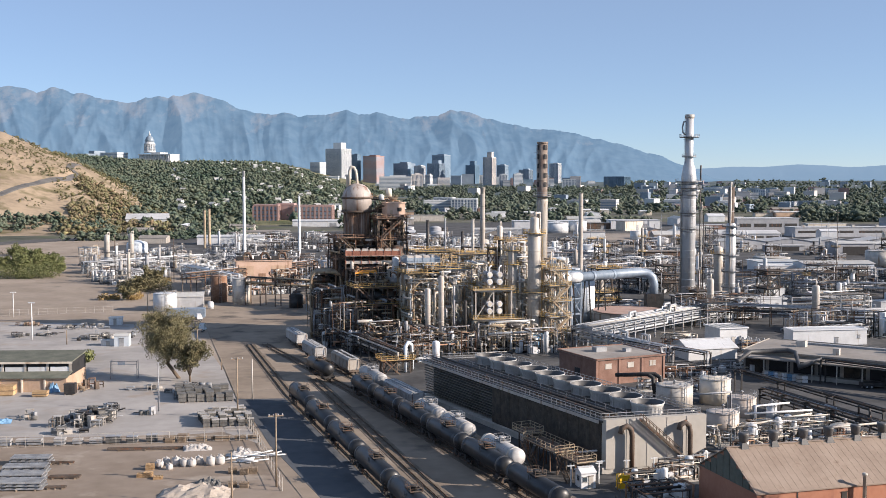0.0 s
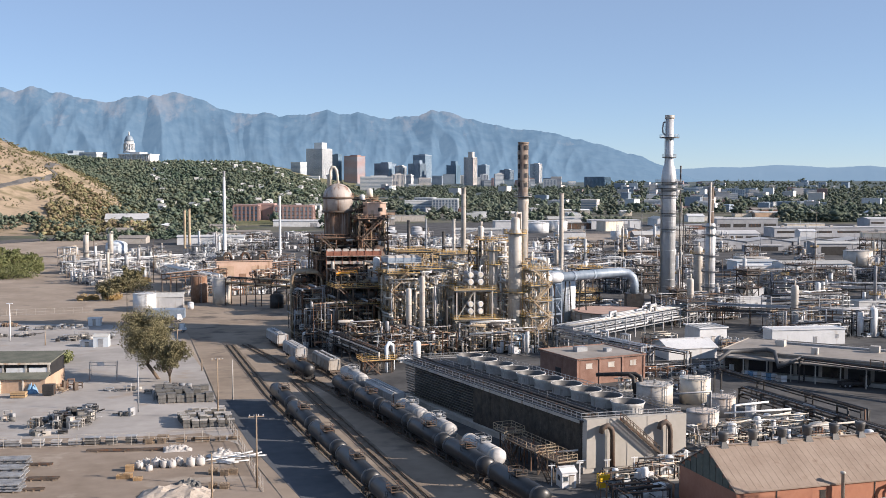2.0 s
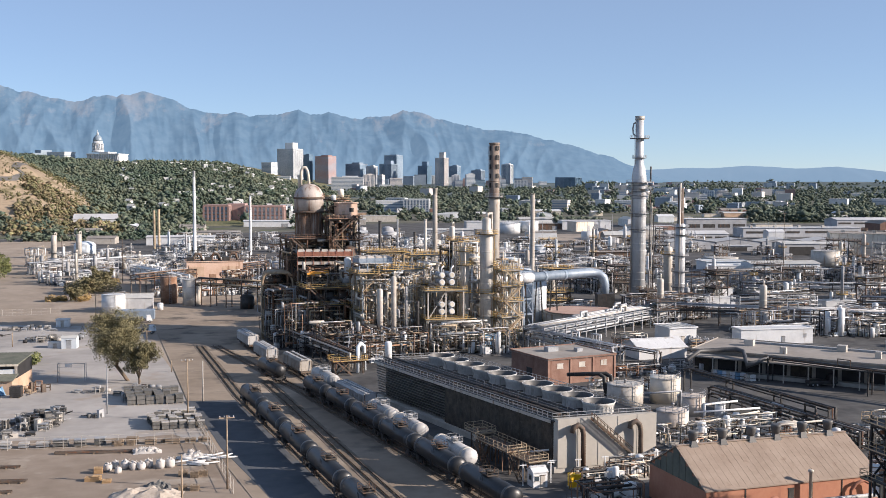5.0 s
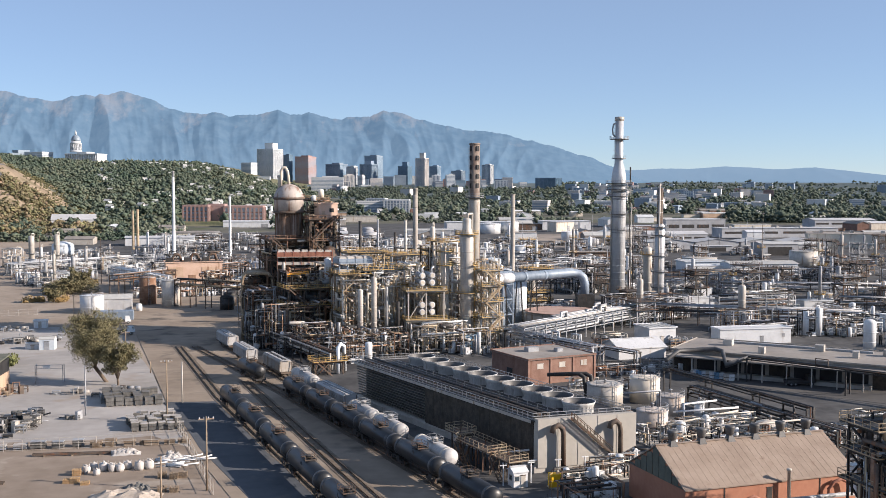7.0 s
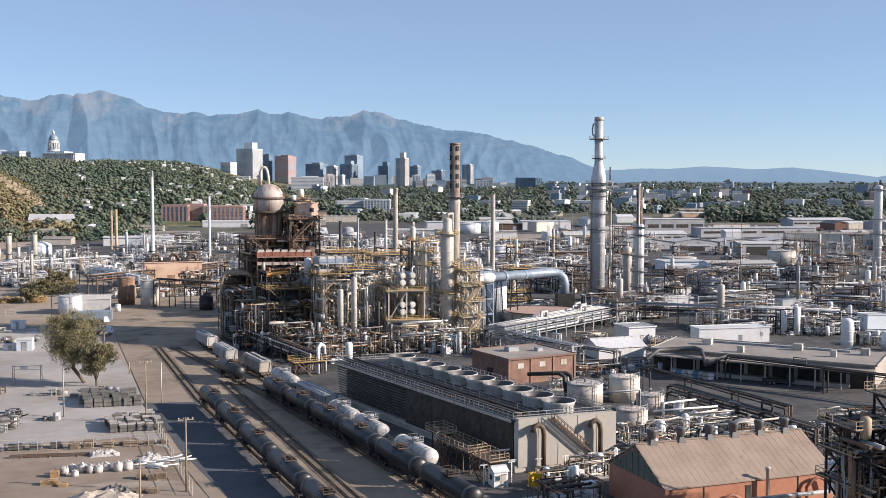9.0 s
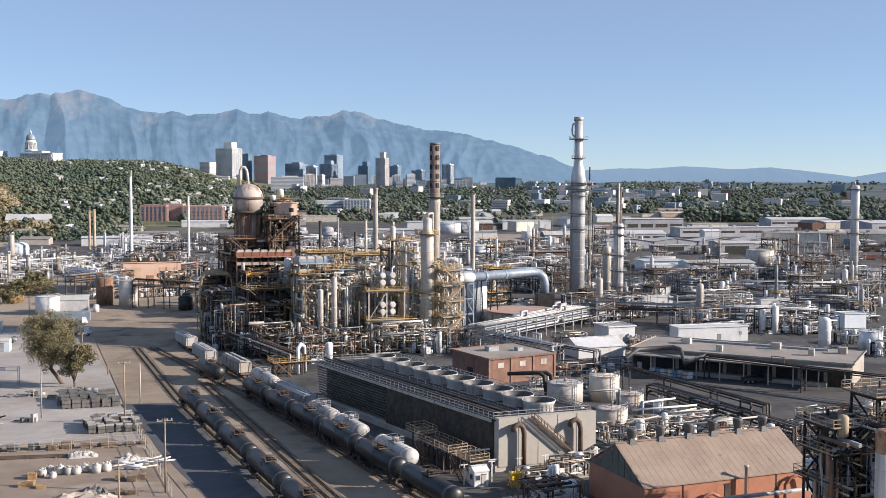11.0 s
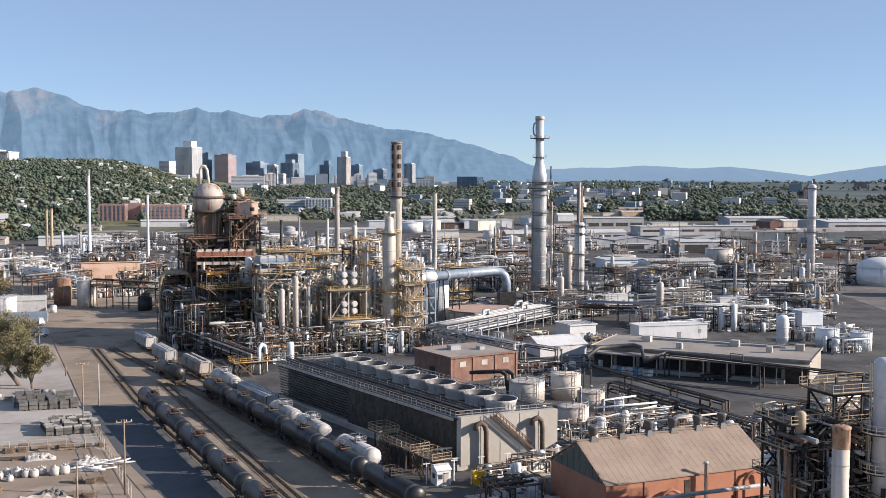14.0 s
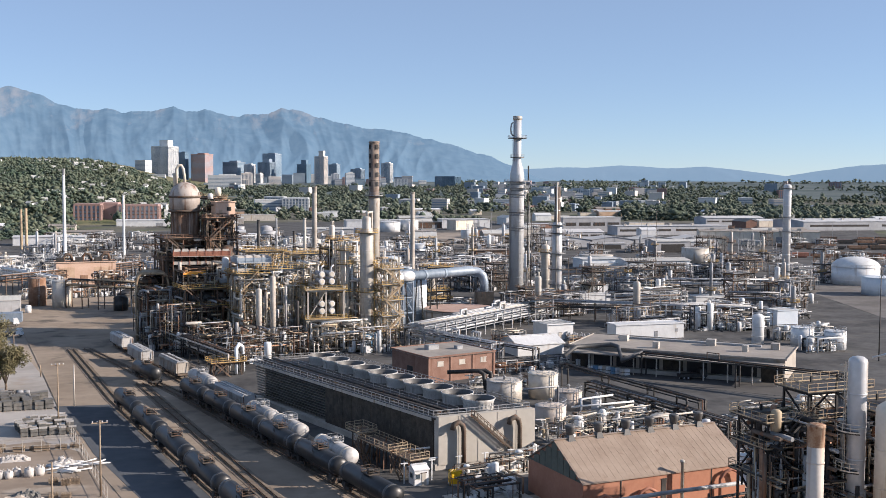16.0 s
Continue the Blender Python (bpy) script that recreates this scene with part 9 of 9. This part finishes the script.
shrubs(-131.1, 468.9, 9, 8, 36, 64, "olive shrubs on the bank", DRYLEAF, (3, 6.5))
shrubs(-130.9, 435.1, 7, 4, 16, 65, "dry yellow grass and shrubs on the bank", DRYGRASS, (1, 2.4))
shrubs(-138.1, 508.5, 8, 6, 16, 66, "tawny dry brush on the bank", DRYGRASS, (1.5, 3))
shrubs(-95.9, 284.0, 1.2, 3, 8, 67, "ragged green creeper at the workshop end", GREENLEAF, (1, 2.5))

# ---- around the cooling tower's end ----
sh = shed(22.4, 166.2, 16, 2.4, 2.4, 2.5, WHITE, WHITE, "small white gatehouse cabin by the sidings", 0.5, [("f", 0.4, 0.8, 0, 2.0, LAGGING)], [("f", -0.6, 0.7, 1.2, 1.9, GLASS), ("l", 0, 0.8, 1.2, 1.9, GLASS)], eave=0.15, name="site_cabin")
yb = thing("valve_cabinet", 28.2, 165.0, 0, 14, "bright yellow equipment cabinet on a plinth", "cabinet")
BRIGHT = surface("bright_yellow_paint", (0.78, 0.46, 0.01), (0.84, 0.54, 0.03), 0.8, 0.5)
part("body", Shape().box(0, 0, 0.3, 1.9, 1.5, 2.0), BRIGHT, yb)
part("door", Shape().box(0.3, -0.77, 0.5, 1.0, 0.06, 1.6), BRIGHT, yb)
part("plinth", Shape().box(0, 0, 0, 2.1, 1.7, 0.3), CONCRETE, yb)
part("gas_pipe", Shape().path([(-1.2, -0.5, 0), (-1.2, -0.5, 2.4), (-0.6, -0.5, 2.6)], 0.12, 8), YELLOW, yb)
lf = steel_frame(17.6, 177.2, -66, 9, 1.8, (3.9,), "tank-car loading platform with stairs and rails", 4, 1, IRON, OCHRE, IRON, brace=True, w=0.16)
steel_frame(21.6, 170.2, -66, 4, 1.8, (3.4,), "low loading platform with steep stairs", 2, 1, IRON, OCHRE, IRON, brace=False, w=0.16)
steel_frame(14.9, 186.1, -66, 3, 1.8, (4.2,), "loading arm gantry with pale hoses", 1, 1, IRON, OCHRE, IRON, stairs=False, w=0.2)
steel_frame(-11.9, 267.1, 20, 7, 3, (3.4,), "yellow-railed pump platform beside the hopper cars", 2, 1, IRON, YELLOW, IRON, stairs=True, w=0.25)
pipe([(-9.4, 267.1, 0.2), (-9.4, 267.1, 6.6), (-8.8, 268.7, 7.4), (-8.0, 270.3, 6.6), (-7.8, 271.1, 0.2)], 0.42, PALEBLUE, "pale looped riser pipe beside the sidings")
pipe([(20.8, 174.1, 3.4), (27.4, 176.2, 3.4), (46.5, 186.1, 3.6)], 0.16, WHITE, "long white pipe past the tower's end wall")
pipe([(20.6, 171.7, 2.2), (28.5, 174.1, 2.2), (44.0, 180.5, 2.4)], 0.14, WHITE, "lower white pipe past the tower's end wall")
for k in range(6):
    x0, y0, x1, y1 = 20.1, 166.2, 43.4, 174.1
    solid("pipe_stand", Shape().box(0, 0, 0, 0.16, 0.16, 3.5).box(0, 0, 3.3, 1.2, 0.14, 0.14), WHITE, "white steel pipe stand", "pipe support", "white pipe stands", x=x0 + (x1 - x0) * k / 5, y=y0 + (y1 - y0) * k / 5, ang=16)
for k, (x, y, lx, ly, n) in enumerate(((32.6, 164.4, 9, 5, 26), (37.5, 170.7, 8, 5, 26), (31.9, 156.5, 12, 8, 22), (42.1, 176.9, 7, 4, 18), (54.5, 194.3, 12, 6, 24), (62.8, 200.9, 12, 6, 24), (70.0, 203.2, 12, 6, 22), (48.0, 205.5, 6, 4, 18), (55.8, 188.1, 14, 4, 22), (67.3, 192.2, 14, 5, 20), (59.0, 260.8, 14, 6, 22), (71.8, 267.1, 14, 6, 20), (47.7, 245.1, 8, 5, 18), (73.9, 188.1, 14, 6, 20), (60.7, 245.1, 8, 4, 14), (69.2, 313.8, 10, 5, 16), (87.2, 301.2, 8, 4, 14), (81.8, 173.5, 8, 5, 20), (86.3, 190.6, 10, 5, 22), (98.2, 203.7, 12, 6, 22), (114.1, 212.6, 12, 7, 22))):
    piping(x, y, 16, lx, ly, 800 + k, "close-packed pipes, pumps and valves on plinths", n, 3.4, (STEEL, LAGGING, IRON, CREAM, DARK, RUSTY, DARK), thin=0.62)
pipe([(39.7, 136.6, 4.6), (54.0, 141.0, 4.6), (68.2, 144.6, 4.6)], 0.3, STEEL, "grey steel pipe crossing before the brick hall")
pipe([(39.0, 134.2, 3.7), (67.2, 142.5, 3.7)], 0.2, DARK, "dark pipe crossing before the brick hall")
for k in range(5):
    x0, y0, x1, y1 = 41.0, 135.7, 66.7, 142.9
    solid("pipe_stand", Shape().box(0, 0, 0, 0.25, 0.25, 4.2).box(0, 0, 3.2, 0.2, 1.6, 0.2), DARK, "dark steel pipe stand", "pipe support", "dark pipe stands", x=x0 + (x1 - x0) * k / 4, y=y0 + (y1 - y0) * k / 4, ang=16)
for k in range(10):
    x0, y0, x1, y1 = 87.8, 311.6, 94.9, 305.3
    solid("transformer", Shape().box(0, 0, 0, 1.2, 1.0, 2.0).lathe(0, 0, [(0.3, 2.0), (0.3, 2.5), (0.1, 2.6)], 8), STEEL, "grey pad transformer in a row", "transformer", "grey transformers", x=x0 + (x1 - x0) * (k % 5) / 4, y=y0 + (y1 - y0) * (k % 5) / 4 + 2.5 * (k // 5), ang=8)
# drums and totes before the warehouse
for k in range(9):
    x0, y0, x1, y1 = 79.2, 260.0, 86.0, 253.5
    crate(x0 + (x1 - x0) * k / 8, y0 + (y1 - y0) * k / 8 + rs.uniform(-1, 1), 10, 1.3, 1.3, 1.6, (WHITE, BLUE, PALEBLUE, LAGGING)[k % 4], "square liquid tote on the yard", name="liquid_tote")


def truck(x, y, ang, mat, label):
    t = thing("flatbed_truck", x, y, 0.13, ang, label, "truck")
    part("chassis", Shape().box(0, 0, 0.6, 7, 2.0, 0.3), DARK, t)
    part("bed", Shape().box(-1, 0, 0.9, 5, 2.3, 0.5), DARK, t)
    cb = part("cab", Shape().quad_prism([(1.6, -1.1), (3.6, -1.1), (3.6, 1.1), (1.6, 1.1)], 0.8, 2.6, [(1.7, -1.0), (3.0, -1.0), (3.0, 1.0), (1.7, 1.0)]), mat, t)
    part("windscreen", Shape().quad_prism([(3.35, -0.9, 1.7), (3.4, -0.9, 1.7), (3.4, 0.9, 1.7), (3.35, 0.9, 1.7)], 0, 0, [(3.02, -0.85, 2.5), (3.08, -0.85, 2.5), (3.08, 0.85, 2.5), (3.02, 0.85, 2.5)]), GLASS, cb)
    for a in (-2.6, -1.5, 2.6):
        for b in (-1.0, 1.0):
            w = part("wheel", Shape().path([(a, b - 0.15, 0.48), (a, b + 0.15, 0.48)], 0.48, 14), RUBBER, t)
            part("rim", Shape().path([(a, b - 0.17, 0.48), (a, b + 0.17, 0.48)], 0.22, 10), STEEL, w)
    return t


truck(100.3, 246.3, 4, DARK, "black flatbed truck parked at the warehouse")
truck(-85.8, 364.7, 20, WHITE, "white flatbed truck parked by the yard wall")
truck(-79.1, 339.9, 0, PALEBLUE, "pale pickup truck with a long bed")


def car(x, y, ang, mat, label):
    t = thing("parked_car", x, y, 0.13, ang, label, "car", "parked cars")
    b = part("body", Shape().box(0, 0, 0.3, 4.4, 1.75, 0.6), mat, t)
    part("cabin", Shape().quad_prism([(-1.4, -0.82), (1.0, -0.82), (1.0, 0.82), (-1.4, 0.82)], 0.9, 1.45, [(-1.0, -0.7), (0.4, -0.7), (0.4, 0.7), (-1.0, 0.7)]), GLASS, b)
    part("roof", Shape().box(-0.3, 0, 1.45, 1.5, 1.4, 0.05), mat, b)
    for a in (-1.35, 1.4):
        for c in (-0.8, 0.8):
            part("wheel", Shape().path([(a, c - 0.1, 0.32), (a, c + 0.1, 0.32)], 0.32, 12), RUBBER, t)
    return t


for k, (x, y) in enumerate(((-55.8, 405.7), (-56.3, 418.9), (-56.3, 428.9))):
    tank(x, y, 2.6, 4.4, DARK, "squat black tank at the cracker corner", "dome", rail=False)
DIRTLOT = surface("pale_dirt_lot", (0.20, 0.175, 0.15), (0.30, 0.265, 0.23), 0.03, 0.95, 0.0, (0.16, 0.145, 0.13), 0.35, stretch=1.0)
sheet("dirt_lot", [(128.0, 775.0), (190.0, 765.0), (262.0, 985.0), (140.0, 985.0)], 0.09, DIRTLOT, "pale tan dirt lot behind the far unit", "ground")
for k in range(5):
    truck(160.0 + 8.5 * k, 815.0 + 17.0 * k, 62, WHITE, "white-cabbed flatbed truck parked on the dirt lot")
cars_proto = [car(188.6, 903.5, 20, WHITE, "white parked car in the far lot"), car(176.9, 837.0, 20, DARK, "dark parked car in the far lot"), car(188.3, 869.0, 20, STEEL, "silver parked car in the far lot")]
for k in range(24):
    q, d = rs.uniform(0.1, 0.52), rs.uniform(620, 1100)
    copy_thing(cars_proto[k % 3], pose(d * math.sin(q), d * math.cos(q), 0.13, 0, 0, rs.choice((5, 95, 20))))

# ---- dark unit at the end of the pan ----
steel_frame(64.9, 130.8, 12, 7, 6, (5.0, 10.0, 14.0, 17.4), "black steel stair structure of the near unit", 2, 1, BLACK, OCHRE, DARK, w=0.26)
steel_frame(73.0, 133.4, 12, 9, 5, (6.0, 12.0, 16.5, 20.6), "dark railed structure between the near columns", 2, 1, BLACK, OCHRE, DARK, w=0.26, stairs=False)
steel_frame(82.6, 131.7, 12, 10, 7, (4.5, 9.0, 13.5, 18.0), "dark cluttered structure of the near unit", 2, 1, BLACK, OCHRE, DARK, w=0.26, stairs=False)
rust_column = column(65.7, 121.6, 1.05, 18.0, surface("rust_stained_shell", (0.40, 0.37, 0.34), (0.50, 0.47, 0.43), 0.3, 0.6, 0.0, (0.30, 0.16, 0.08), 0.62, stretch=0.05), "rust-topped pale column in the near unit", (), lad=None, pipe=False, head=False)
RUSTTOP = surface("peeling_rust_band", (0.26, 0.15, 0.09), (0.40, 0.30, 0.22), 0.9, 0.85, 0.0, (0.19, 0.09, 0.05), 0.55, stretch=0.2)
part("band", Shape().lathe(0, 0, [(1.06, 15.6), (1.075, 15.65), (1.075, 18.0), (1.15, 18.02), (1.15, 18.3), (0.7, 18.45), (0.2, 18.5)], 24, False), RUSTTOP, rust_column, "peeling rusty top band")
column(73.3, 125.5, 1.2, 25.3, ALUM, "tall pale silver column in the near unit", ((11.5, 150, 250), (16.5, 150, 250), (7, 150, 250)), lad=170, rail_mat=CREAM, pipe=False)
column(76.1, 122.0, 2.0, 19.6, CREAM, "pale green-grey column at the unit's edge", (), lad=None)
column(83.6, 131.8, 1.2, 20, IRON, "dark column behind the near columns", (8, 14), lad=None)
for k, (x, y) in enumerate(((65.7, 128.8), (70.1, 128.1), (74.0, 130.9), (76.7, 127.2), (81.7, 127.5), (69.5, 131.6), (64.4, 132.3))):
    piping(x, y, 12, 9, 7, 900 + k, "tangled dark piping inside the near unit", 20, 15 if k < 5 else 6, (DARK, IRON, STEEL, RUSTY, LAGGING, DARK))
for k, (x, y) in enumerate(((167.5, 310.5), (154.7, 304.9), (153.2, 283.2), (147.3, 327.1))):
    piping(x, y, 8, 12, 7, 960 + k, "pale pipework and pumps round the white tanks", 24, 4.5, (WHITE, STEEL, LAGGING, DARK))
lying_vessel(70.2, 136.1, 12, 6, 1.1, 11.2, STEEL, "grey drum on the near unit's upper deck")
cabin(65.4, 139.3, 6.2, 12, 2.2, 1.6, 3.6, WHITE, "white equipment cabinet on the near unit's deck")
for k, (x, y, lx, ly, h) in enumerate(((65.3, 128.8, 10, 8, 18), (74.0, 130.9, 11, 8, 18), (81.6, 128.7, 13, 9, 18), (68.3, 126.3, 14, 6, 10))):
    fill_frame(x, y, 12, lx, ly, h, 1100 + k, "dark tangled pipes and drums inside the near unit", 120, (DARK, IRON, BLACK, RUSTY, OCHRE, IRON, STEEL, DARK))
pipe([(92.7, 154.6, 20.6), (102.0, 154.9, 22.5)], 0.16, WHITE, "white pipe reaching out from the silver column top")
